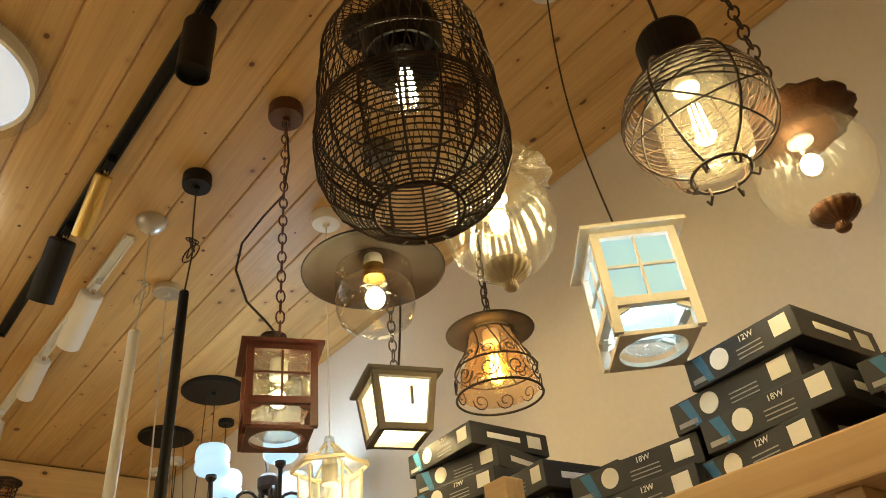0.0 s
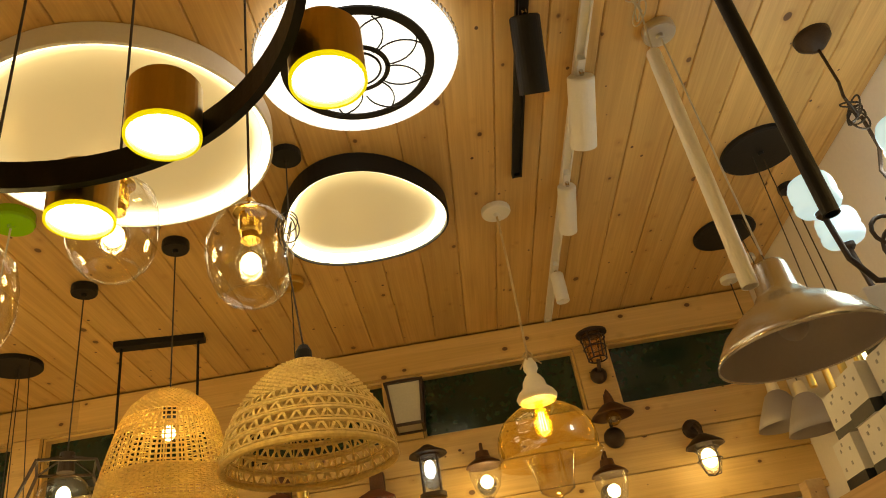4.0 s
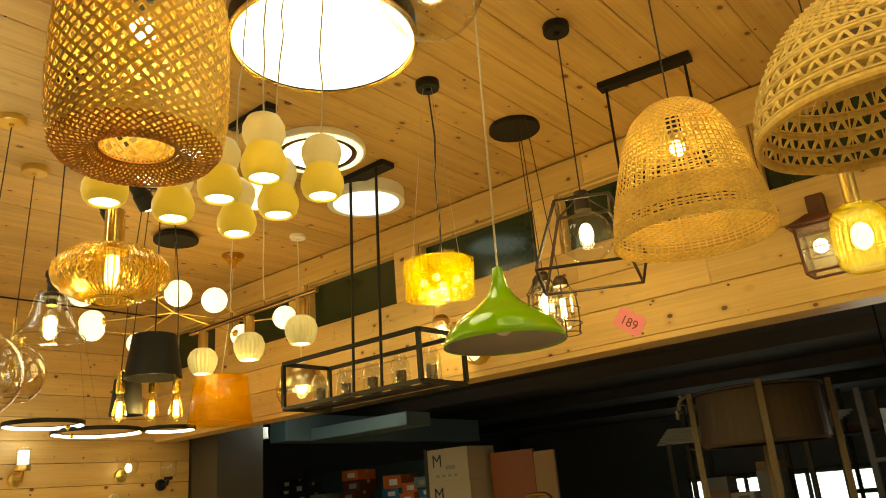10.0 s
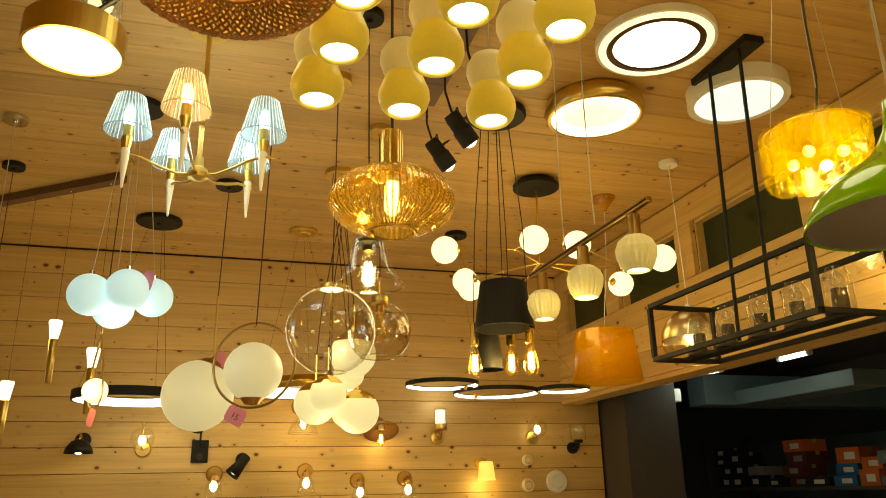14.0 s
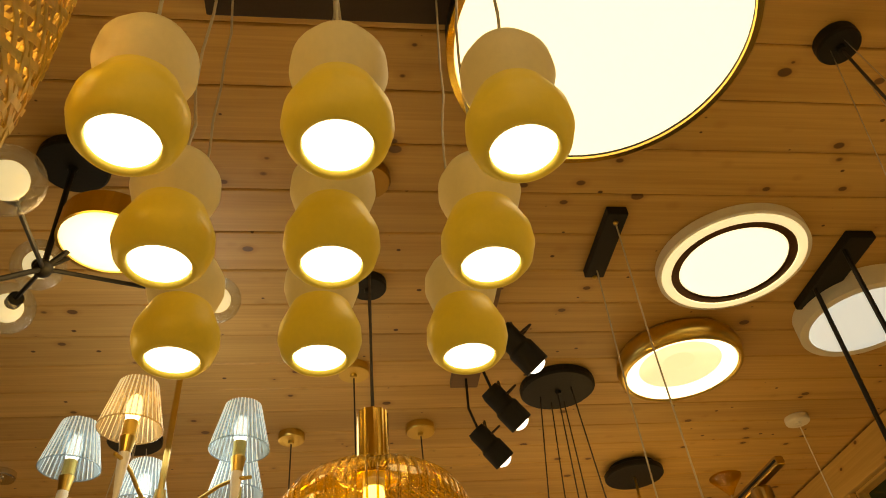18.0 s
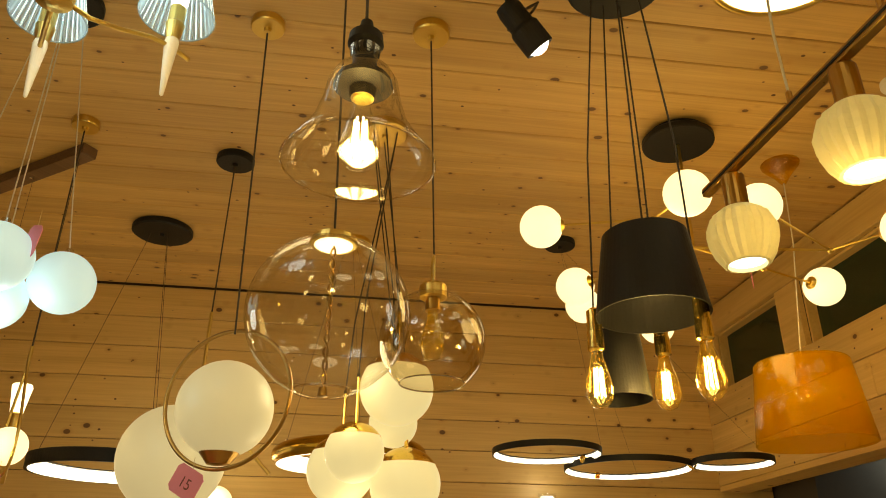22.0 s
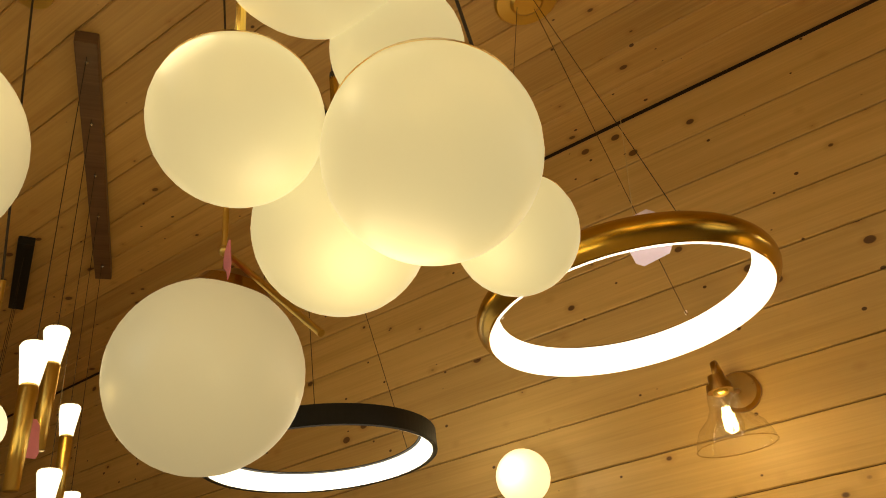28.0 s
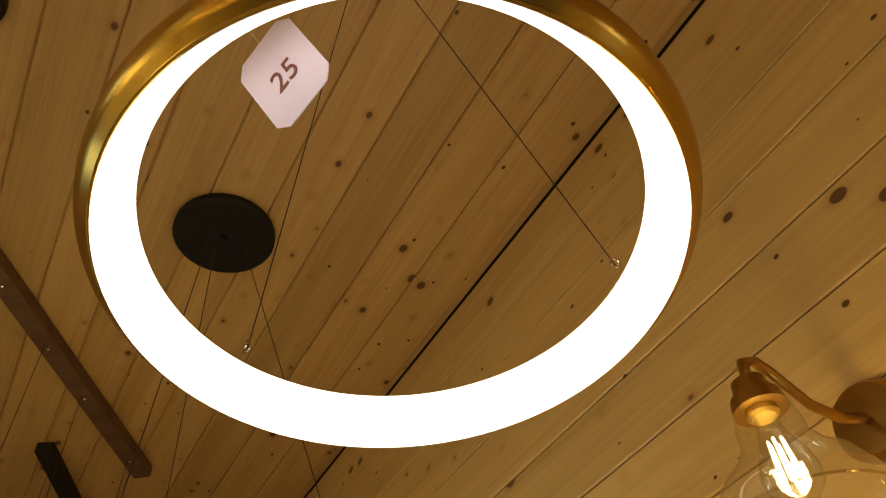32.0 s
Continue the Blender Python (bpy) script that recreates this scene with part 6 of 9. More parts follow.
for k in range(5):
    m = Matrix.Translation((-0.37 + 0.185 * k, 0, Z0 + 0.006))
    h = part("lamp_holder", lathe([(0, 0), (0.05, 0), (0.05, 0.012), (0.025, 0.016), (0.024, 0.085), (0, 0.085)], 24, m=m), "iron", t)
    g = part("glass_jar", lathe([(0.042, 0.012), (0.044, 0.03), (0.044, 0.12), (0.03, 0.145), (0.028, 0.155)], 28, m=m), "glassrib", h, smooth=True)
    g.visible_shadow = False
    part("bulb", lathe([(0.014, 0.085), (0.022, 0.105), (0.02, 0.125), (0, 0.145)], 16, m=m), "glass", h, smooth=True)

# small ribbed yellow pendant
t = plain_pendant("ribbed_glass_pendant", -0.59, 3.805, "yellow ribbed glass pendant lamp with a brass neck, lit", ("brass", 0.055, 0.03), "cord", 2.33)
m = Matrix.Translation((0, 0, 2.11 - ZC))
part("neck", lathe([(0, 0.225), (0.02, 0.224), (0.022, 0.22), (0.022, 0.1), (0, 0.1)], 24, m=m), "brass", t)
g = part("shade", lathe([(0.03, 0.102), (0.055, 0.09), (0.075, 0.06), (0.08, 0.02), (0.08, -0.05), (0.073, -0.085), (0.055, -0.105), (0.052, -0.1)], 108, m=m, wave=ribs(27, 0.03)), "glassyellow", t, "yellow ribbed glass", True)
g.visible_shadow = False
part("bulb", ball(0.03, 0.0, 18, 10, m=m, squash=1.4), "bulbhot", t, smooth=True)
lamp(-0.59, 3.805, 2.11, 4, (1, 0.72, 0.3))

# green wall price card
tag(-1.74, YW - 0.006, 2.235, 0, 36, "pink price card with brown handwriting hanging on the beam", size=(0.15, 0.098), text="189", string=0.07)


# ---- outdoor wall lamps on the window wall ----
def wall_base(t, r=0.05, material="iron"):
    return part("wall_plate", lathe([(0, 0), (r, 0), (r, 0.012), (r * 0.8, 0.022), (0, 0.024)], 24, m=pose(0, 0, 0, 90, 0, 0)), material, t)


def wall_lantern(x, z, style, label):
    t = thing("wall_lamp", x, YW - 0.001, z, label, "wall lamp", "outdoor wall lamps")
    d = -0.12
    m = Matrix.Translation((0, d, 0))
    if style == "cylinder":
        wall_base(t, 0.045)
        part("arm", rod([(0, -0.01, 0.05), (0, -0.06, 0.09), (0, d, 0.1)], 0.009, 8), "iron", t)
        part("roof", lathe([(0, 0.135), (0.02, 0.132), (0.05, 0.112), (0.088, 0.092), (0.09, 0.084), (0, 0.084)], 32, m=m), "iron", t)
        part("frame", shell([(0.056, 0.085), (0.056, 0.075)], 0.008, 28, m=m), "iron", t)
        fb = bmesh.new()
        for i in range(4):
            a = math.pi / 4 + math.pi / 2 * i
            rod([(0.055 * math.cos(a), d + 0.055 * math.sin(a), 0.085), (0.055 * math.cos(a), d + 0.055 * math.sin(a), -0.1)], 0.005, 5, fb)
        part("posts", fb, "iron", t)
        part("foot", lathe([(0.045, -0.09), (0.062, -0.092), (0.062, -0.112), (0.04, -0.116), (0, -0.116)], 28, m=m), "iron", t)
        g = part("glass", lathe([(0.048, 0.082), (0.048, -0.09)], 28, m=m), "glassripple", t)
        g.visible_shadow = False
        part("bulb", ball(0.026, 0.02, 16, 10, m=m, squash=1.7), "bulbcool" if "cool" in label else "bulbhot", t, smooth=True)
    elif style == "urn":
        wall_base(t, 0.045)
        part("arm", rod([(0, -0.01, 0.1), (0, -0.05, 0.16), (0, d, 0.165), (0, d, 0.12)], 0.008, 8), "bronze", t)
        part("roof", lathe([(0, 0.135), (0.03, 0.13), (0.035, 0.1), (0.075, 0.075), (0.085, 0.06), (0, 0.06)], 32, m=m), "bronze", t)
        g = part("glass", lathe([(0.075, 0.06), (0.072, 0.02), (0.055, -0.04), (0.02, -0.085), (0, -0.09)], 60, m=m, wave=ribs(20, 0.03)), "glassrib", t, smooth=True)
        g.visible_shadow = False
        part("finial", lathe([(0.02, -0.08), (0.02, -0.09), (0.008, -0.098), (0.01, -0.108), (0, -0.118)], 16, m=m), "bronze", t)
        part("bulb", ball(0.03, -0.01, 16, 10, m=m), "bulbhot", t, smooth=True)
    elif style == "box":
        part("arm_block", solid((-0.035, -0.05, 0.12), (0.035, 0, 0.25), None, 0.008), "bronze", t)
        part("roof", lathe([(0, 0.15), (0.035, 0.145), (0.13, 0.095), (0.13, 0.088), (0, 0.088)], 4, m=m @ pose(0, 0, 0, 0, 0, 45)), "red", t)
        fb = bmesh.new()
        for sx, sy in C4:
            rod([(sx * 0.068, d + sy * 0.068, 0.09), (sx * 0.06, d + sy * 0.06, -0.1)], 0.008, 4, fb)
        for q, w in ((0.085, 0.068), (-0.005, 0.064), (-0.1, 0.06)):
            for i in range(4):
                p, o = C4[i], C4[(i + 1) % 4]
                rod([(p[0] * w, d + p[1] * w, q), (o[0] * w, d + o[1] * w, q)], 0.007 if q != -0.005 else 0.003, 4, fb)
        part("frame", fb, "red", t)
        g = part("glass", lathe([(0.088, 0.085), (0.08, -0.1)], 4, m=m @ pose(0, 0, 0, 0, 0, 45)), "glassripple", t)
        g.visible_shadow = False
        part("bulb", ball(0.028, 0.01, 16, 10, m=m), "bulbhot", t, smooth=True)
    elif style == "square":
        part("wall_plate", solid((-0.05, -0.03, -0.02), (0.05, 0, 0.12), None, 0.004), "iron", t)
        part("roof", lathe([(0, 0.13), (0.06, 0.125), (0.135, 0.1), (0.135, 0.09), (0, 0.09)], 4, m=m @ pose(0, 0, 0, 0, 0, 45)), "iron", t)
        fb = bmesh.new()
        for sx, sy in C4:
            rod([(sx * 0.085, d + sy * 0.085, 0.095), (sx * 0.065, d + sy * 0.065, -0.11)], 0.009, 4, fb)
        for i in range(4):
            p, o = C4[i], C4[(i + 1) % 4]
            rod([(p[0] * 0.065, d + p[1] * 0.065, -0.11), (o[0] * 0.065, d + o[1] * 0.065, -0.11)], 0.009, 4, fb)
        part("frame", fb, "iron", t)
        part("pane", lathe([(0.11, 0.09), (0.086, -0.108), (0, -0.108)], 4, m=m @ pose(0, 0, 0, 0, 0, 45)), "lanterndim", t, "unlit frosted panes")
    elif style == "upcage":
        part("wall_plate", ball(0.042, -0.1, 20, 10, m=Matrix.Translation((0, -0.03, 0))), "iron", t, smooth=True)
        part("stem", rod([(0, -0.03, -0.09), (0, -0.09, -0.09), (0, d, -0.05)], 0.01, 8), "iron", t)
        part("roof", lathe([(0, 0.115), (0.05, 0.11), (0.078, 0.095), (0.078, 0.085), (0, 0.085)], 32, m=m), "iron", t)
        fb = bmesh.new()
        for q, r in ((0.06, 0.06), (0.01, 0.055), (-0.05, 0.045)):
            hoop(r, q, 0.004, fb, 28, 5, m)
        for i in range(6):
            a = math.pi / 3 * i
            rod([m @ Vector((0.06 * math.cos(a), 0.06 * math.sin(a), 0.088)), m @ Vector((0.045 * math.cos(a), 0.045 * math.sin(a), -0.05))], 0.004, 5, fb)
        part("cage", fb, "iron", t)
        g = part("glass", lathe([(0.052, 0.085), (0.04, -0.045)], 28, m=m), "glasspeach", t)
        g.visible_shadow = False
    elif style == "hat":
        part("wall_plate", ball(0.05, -0.1, 20, 10, m=Matrix.Translation((0, -0.02, 0)), squash=1.0), "iron", t, smooth=True)
        part("arm", rod([(0, -0.02, -0.06), (0, -0.03, 0.06), (0, -0.06, 0.1), (0, d, 0.08)], 0.008, 8), "iron", t)
        part("finial", lathe([(0, 0.11), (0.008, 0.1), (0.02, 0.07), (0.028, 0.03), (0, 0.03)], 20, m=m), "bronze", t)
        part("hat", shell([(0.02, 0.04), (0.04, 0.03), (0.075, 0.0), (0.1, -0.02), (0.102, -0.026)], 0.003, 40, m=m), "bronze", t, smooth=True)
        g = part("globe_bulb", ball(0.036, -0.035, 24, 12, m=m), "glasstea", t, smooth=True)
        g.visible_shadow = False
        part("filament", ball(0.01, -0.035, 10, 6, m=m), "greyin", t)
    elif style == "ship":
        part("wall_plate", lathe([(0, 0), (0.045, 0), (0.045, 0.02), (0.03, 0.035), (0, 0.038)], 24, m=Matrix.Translation((0, 0, 0.15)) @ pose(0, 0, 0, 90, 0, 0)), "iron", t)
        part("arm", rod([(0, -0.02, 0.15), (0, -0.07, 0.15), (0, d, 0.11), (0, d, 0.06)], 0.012, 8), "iron", t)
        part("hat", shell([(0.02, 0.09), (0.045, 0.075), (0.085, 0.045), (0.09, 0.035)], 0.004, 32, m=m), "iron", t, smooth=True)
        g = part("glass", lathe([(0.05, 0.04), (0.05, -0.05), (0.035, -0.085), (0, -0.095)], 28, m=m), "glassrib", t, smooth=True)
        g.visible_shadow = False
        fb = bmesh.new()
        for q in (0.02, -0.03):
            hoop(0.055, q, 0.003, fb, 28, 5, m)
        for i in range(4):
            a = math.pi / 2 * i + 0.4
            rod([m @ Vector((r * math.cos(a), r * math.sin(a), q)) for r, q in ((0.056, 0.04), (0.056, -0.05), (0.04, -0.09), (0, -0.1))], 0.003, 5, fb)
        part("guard", fb, "iron", t)
        part("bulb", ball(0.034, -0.02, 16, 10, m=m, squash=1.3), "bulbhot", t, smooth=True)
    elif style == "brass":
        wall_base(t, 0.05, "brassdark")
        part("arm", rod([(0, -0.02, 0), (0, -0.07, 0.02), (0, d, 0.06)], 0.009, 8), "brassdark", t)
        part("cap", lathe([(0, 0.08), (0.03, 0.075), (0.05, 0.05), (0.05, 0.035), (0, 0.035)], 28, m=m), "brassdark", t)
        g = part("glass", lathe([(0.045, 0.04), (0.07, 0.01), (0.072, -0.04), (0.05, -0.08)], 32, m=m), "glassrib", t, smooth=True)
        g.visible_shadow = False
        part("bulb", ball(0.026, -0.01, 16, 10, m=m), "bulbhot", t, smooth=True)
    elif style == "bulkhead":
        part("ring", shell([(0.085, 0.0), (0.085, 0.05), (0.07, 0.058)], 0.01, 32, m=pose(0, 0, 0, 90, 0, 0)), "brass", t)
        part("glass", ball(0.07, 0.04, 28, 8, m=pose(0, 0, 0, 90, 0, 0), low=0.5, high=1.0), "lanternwarm", t, smooth=True)
        fb = bmesh.new()
        for a in (0, math.pi / 2):
            rod([(0.078 * math.cos(a) * c, -0.05 - 0.06 * s, 0.078 * math.sin(a) * c) for c, s in ((1, 0), (0.7, 0.75), (0, 1), (-0.7, 0.75), (-1, 0))], 0.004, 5, fb)
        part("guard", fb, "brass", t)
    return t


wall_lantern(-0.41, 2.235, "box", "red-brown square wall lantern with hammered glass, lit")
wall_lantern(-0.15, 2.415, "cylinder", "black cylinder wall lantern with ribbed glass and a cool lit bulb")
wall_lantern(0.10, 2.345, "urn", "bronze wall lamp with a pressed glass urn, lit")
wall_lantern(-0.215, 2.755, "square", "black square wall lantern with frosted panes, unlit")
wall_lantern(-0.855, 2.29, "box", "dark wall lantern with glass panes, partly behind a pendant")
wall_lantern(0.745, 2.875, "upcage", "black caged wall lamp with a flat round hat, unlit")
wall_lantern(0.74, 2.56, "hat", "bronze hat-shaped wall lamp with a small globe bulb, unlit")
wall_lantern(1.115, 2.29, "ship", "black ship-style wall lamp with a guarded glass, lit")
wall_lantern(0.655, 2.21, "urn", "bronze gooseneck wall lamp with pressed glass")
wall_lantern(-2.835, 2.365, "brass", "brass wall lamp with a frosted glass shade, lit")
wall_lantern(-2.68, 2.23, "bulkhead", "round brass bulkhead lamp with a guard, lit")
for x, z in ((-0.41, 2.245), (0.10, 2.335), (1.115, 2.27), (-2.835, 2.345)):
    lamp(x, YW - 0.16, z - 0.02, 1.8, radius=0.06)


# ---- far bay: pendants before the board wall ----
def rel(x, y, z, o):
    return Vector((x - o[0], y - o[1], z - ZC))


# chandelier with pleated shades
O = (-3.08, 1.90)
t = thing("pleated_chandelier", O[0], O[1], ZC, "brass five-arm chandelier with pleated translucent shades and ivory spikes, lit", "chandelier", "chandeliers")
canopy(t, 0.075, 0.03, "brass")
hz = 2.525 - ZC
part("stem", rod([(0, 0, -0.03), (0, 0, hz + 0.05)], 0.009, 10), "brass", t)
part("hub", lathe([(0, 0.07), (0.014, 0.068), (0.018, 0.03), (0.032, 0.02), (0.036, 0.004), (0.034, -0.012), (0.012, -0.02), (0, -0.022)], 28, m=Matrix.Translation((0, 0, hz))), "brass", t)
for k in range(5):
    a = math.radians(-82 + 72 * k)
    c, s = math.cos(a), math.sin(a)
    arm = part("arm", rod([(c * r, s * r, hz + q) for r, q in ((0.025, 0.0), (0.07, -0.004), (0.13, 0.012), (0.19, 0.035), (0.24, 0.042), (0.285, 0.035))], 0.0052, 8), "brass", t, smooth=True)
    C = Matrix.Translation((c * 0.24, s * 0.24, 2.715 - ZC))
    part("candle_cup", lathe([(0, -0.045), (0.017, -0.045), (0.017, -0.085), (0.02, -0.09), (0.014, -0.13), (0.008, -0.135), (0, -0.135)], 20, m=C), "brass", arm)
    # the drop is no lamp, its faint glow comes from the material
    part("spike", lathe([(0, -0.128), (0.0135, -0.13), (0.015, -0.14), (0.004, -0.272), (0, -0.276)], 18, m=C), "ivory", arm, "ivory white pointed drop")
    warm = k == 1
    g = part("shade", lathe([(0.046, 0.065), (0.062, 0.0), (0.077, -0.065)], 120, m=C, wave=lambda u, j: 1 + 0.03 * (1 if int(u / math.pi * 60 + 0.01) % 2 else -1)), "pleatwarm" if warm else "pleatcool", arm, "pleated translucent shade, warm lit" if warm else "pleated translucent shade, bluish lit")
    g.visible_shadow = False
    rb = bmesh.new()
    for i in range(34):
        u = 2 * math.pi * i / 34
        rod([C @ Vector((0.0475 * math.cos(u), 0.0475 * math.sin(u), 0.064)), C @ Vector((0.078 * math.cos(u), 0.078 * math.sin(u), -0.065))], 0.0019, 4, rb)
    part("pleats", rb, "ribwarm" if warm else "ribcool", g)
    part("shade_ring", hoop(0.078, -0.066, 0.0022, None, 48, 5, C), "pleatwarm" if warm else "pleatcool", arm)
    part("bulb", lathe([(0.012, -0.05), (0.018, -0.03), (0.02, 0.0), (0.012, 0.028), (0, 0.035)], 16, m=C), "bulbhot" if warm else "bulbcool", arm, "lit candle bulb", True)
lamp(O[0], O[1], 2.72, 4, COOL, 0.15)

# black-armed chandelier with drums and glass globes
O = (-2.382, 1.736)
t = thing("branching_chandelier", O[0], O[1], ZC, "black branching chandelier with brass drum lamps and small clear globes, lit", "chandelier", "chandeliers")
canopy(t, 0.085, 0.03, "black")
core = rel(-2.367, 1.756, 2.77, O)
part("stem", rod([(0, 0, -0.03), tuple(core)], 0.007, 8), "black", t)
part("hub", ball(0.02, 0, 18, 10, m=Matrix.Translation(core)), "black", t, smooth=True)
for X in ((-2.327, 1.886, 2.835), (-2.07, 1.675, 2.39)):
    v = rel(*X, O)
    a = part("arm", rod([core, v + Vector((0, 0, 0.045))], 0.006, 8), "black", t)
    part("drum", lathe([(0, 0.035), (0.098, 0.035), (0.102, 0.03), (0.102, -0.03), (0.096, -0.03), (0.096, -0.022), (0, -0.022)], 48, m=Matrix.Translation(v)), "brass", a, "brass drum with a white face")
    part("diffuser", lathe([(0, -0.033), (0.08, -0.032), (0.095, -0.026), (0.095, -0.02), (0, -0.02)], 48, m=Matrix.Translation(v)), "panelwarm", a, smooth=True)
for X in ((-1.98, 1.845, 2.63), (-2.482, 1.686, 2.88), (-2.542, 1.622, 2.80), (-2.642, 2.066, 2.90), (-2.402, 1.916, 2.92)):
    v = rel(*X, O)
    d = (v - core).normalized()
    a = part("arm", rod([core, v - d * 0.04, v - d * 0.02], 0.005, 7), "black", t)
    part("cap", lathe([(0, 0.0), (0.017, 0.0), (0.017, 0.028), (0, 0.03)], 18, m=Matrix.Translation(v - d * 0.06) @ d.to_track_quat("Z", "Y").to_matrix().to_4x4()), "black", a)
    g = part("glass_globe", ball(0.06, 0, 28, 14, m=Matrix.Translation(v)), "glassripple", a, smooth=True)
    g.visible_shadow = False
    part("bulb", ball(0.034, 0, 20, 10, m=Matrix.Translation(v)), "milkbright", a, "frosted bulb, lit", True)
lamp(-2.327, 1.886, 2.72, 2, radius=0.08), lamp(-2.07, 1.675, 2.31, 2.5, radius=0.08)

# amber ribbed pumpkin
O = (-2.415, 2.446)
t = thing("pumpkin_pendant", O[0], O[1], ZC, "amber ribbed pumpkin-shaped glass pendant with a brass neck, lit", "pendant lamp")
canopy(t, 0.06, 0.03, "brassdark")
P = Matrix.Translation(rel(-2.415, 2.446, 2.228, O))
F = P @ Matrix.Translation((0, 0, -0.012)) @ Matrix.Diagonal((1, 1, 0.74, 1))
for dx in (-0.008, 0.008):
    cord(t, [(dx, 0, -0.03), tuple(P @ Vector((dx, 0, 0.2)))], 0.0028)
part("neck", lathe([(0, 0.205), (0.03, 0.205), (0.03, 0.08), (0.045, 0.074), (0.045, 0.066), (0, 0.066)], 40, m=P, wave=ribs(12, 0.03)), "gold", t)
g = part("shade", lathe([(0.045, 0.108), (0.08, 0.108), (0.12, 0.096), (0.15, 0.07), (0.168, 0.035), (0.173, 0.0), (0.165, -0.035), (0.14, -0.068), (0.105, -0.092), (0.07, -0.108), (0.062, -0.113)], 120, m=F), "glasspumpkin", t, "amber ribbed glass", True)
g.visible_shadow = False
for k in range(60):
    u = 2 * math.pi * k / 60
    g = part("glass_rib", rod([F @ Vector((r * math.cos(u), r * math.sin(u), q)) for r, q in ((0.05, 0.1095), (0.08, 0.1095), (0.121, 0.097), (0.151, 0.0705), (0.169, 0.035), (0.174, 0.0), (0.166, -0.035), (0.141, -0.068), (0.106, -0.0925), (0.066, -0.11))], 0.0026, 4), "amberrib", t, smooth=True)
    g.visible_shadow = False
part("rim", hoop(0.064, -0.112, 0.005, None, 48, 6, F), "gold", t)
part("bulb", lathe([(0.013, 0.06), (0.02, 0.04), (0.021, -0.03), (0.012, -0.045), (0, -0.048)], 18, m=P), "bulbhot", t, "lit tubular bulb", True)
part("socket", lathe([(0, 0.07), (0.02, 0.07), (0.02, 0.05), (0, 0.05)], 20, m=P), "white", t)
lamp(-2.422, 2.436, 2.235, 5, (1, 0.72, 0.3))

# clear bell
t = plain_pendant("bell_pendant", -2.853, 2.458, "clear flared glass bell pendant lamp with a filament bulb, lit", ("black", 0.055, 0.03), "cord", 2.36, at=(-2.912, 2.476))
P = Matrix.Translation((-0.059, 0.018, 2.192 - ZC))
part("socket", lathe([(0, 0.2), (0.01, 0.198), (0.014, 0.175), (0.028, 0.168), (0.03, 0.15), (0.024, 0.14), (0.024, 0.128), (0.02, 0.122), (0.02, 0.09), (0.044, 0.078), (0.048, 0.066), (0.022, 0.06), (0.02, 0.042), (0, 0.042)], 28, m=P), "black", t)
g = part("shade", lathe([(0.026, 0.14), (0.024, 0.118), (0.026, 0.108), (0.045, 0.092), (0.056, 0.07), (0.063, 0.03), (0.075, -0.01), (0.095, -0.045), (0.118, -0.078), (0.116, -0.08)], 56, m=P), "glass", t, "clear flared glass", True)
g.visible_shadow = False
part("shade_rim", hoop(0.117, -0.079, 0.0018, None, 64, 5, P), "glasssmoke", t)
filament_bulb(t, -0.059, 0.018, 2.192 - ZC + 0.045, 0.033, 0.135, "bulbhot", "brass", "glass")
lamp(-2.912, 2.476, 2.16, 4)

# big clear globe with a twisted cord
t = plain_pendant("clear_globe_pendant", -3.322, 2.419, "large clear glass globe pendant with a lit brass cap", ("brass", 0.055, 0.03), "cord", 2.27, at=(-3.496, 2.438))
P = Matrix.Translation(rel(-3.496, 2.438, 2.079, (-3.322, 2.419)))
g = part("globe", ball(0.18, 0, 56, 28, m=P, low=0.03, high=0.985), "glass", t, smooth=True)
g.visible_shadow = False
part("globe_rim", hoop(0.0605, -0.1695, 0.003, None, 48, 5, P), "glasssmoke", t)
part("cap", lathe([(0, 0.2), (0.008, 0.2), (0.012, 0.19), (0.052, 0.186), (0.054, 0.17), (0.05, 0.168), (0, 0.168)], 32, m=P), "brass", t)
part("lit_disc", lathe([(0, 0.165), (0.04, 0.166), (0.046, 0.169), (0, 0.169)], 28, m=P), "panelwarm", t)
tw = bmesh.new()
for ph in (0, math.pi):
    rod([P @ Vector((0.005 * math.cos(ph + i * 0.9), 0.005 * math.sin(ph + i * 0.9), 0.165 - 0.335 * i / 40)) for i in range(41)], 0.0028, 5, tw)
part("twisted_cord", tw, "brassdark", t)
part("cord_end", lathe([(0, 0.012), (0.009, 0.01), (0.011, -0.008), (0, -0.01)], 14, m=P @ Matrix.Translation((0, 0, -0.172))), "brassdark", t)

# smoked globe
t = plain_pendant("smoked_globe_pendant", -3.748, 2.683, "smoked glass globe pendant with open foot and brass loop, unlit", ("brass", 0.058, 0.03), "cord", 2.41, at=(-3.912, 2.723))
P = Matrix.Translation(rel(-3.905, 2.72, 2.165, (-3.748, 2.683))) @ Matrix.Scale(1.07, 4)
lp = [P @ Vector((0.02 * math.cos(u), 0, 0.215 + 0.03 * math.sin(u) + (0.0))) for u in [math.pi * i / 12 for i in range(13)]]
part("loop", rod([P @ Vector((0.02, 0, 0.15))] + lp + [P @ Vector((-0.02, 0, 0.15))], 0.0038, 7), "brass", t)
part("cap", lathe([(0, 0.158), (0.034, 0.158), (0.037, 0.152), (0.037, 0.122), (0.032, 0.12), (0, 0.12)], 32, m=P), "brass", t)
g = part("globe", ball(0.138, 0, 52, 26, m=P, low=0.1, high=0.975), "glasssmoke", t, "smoked glass globe", True)
g.visible_shadow = False
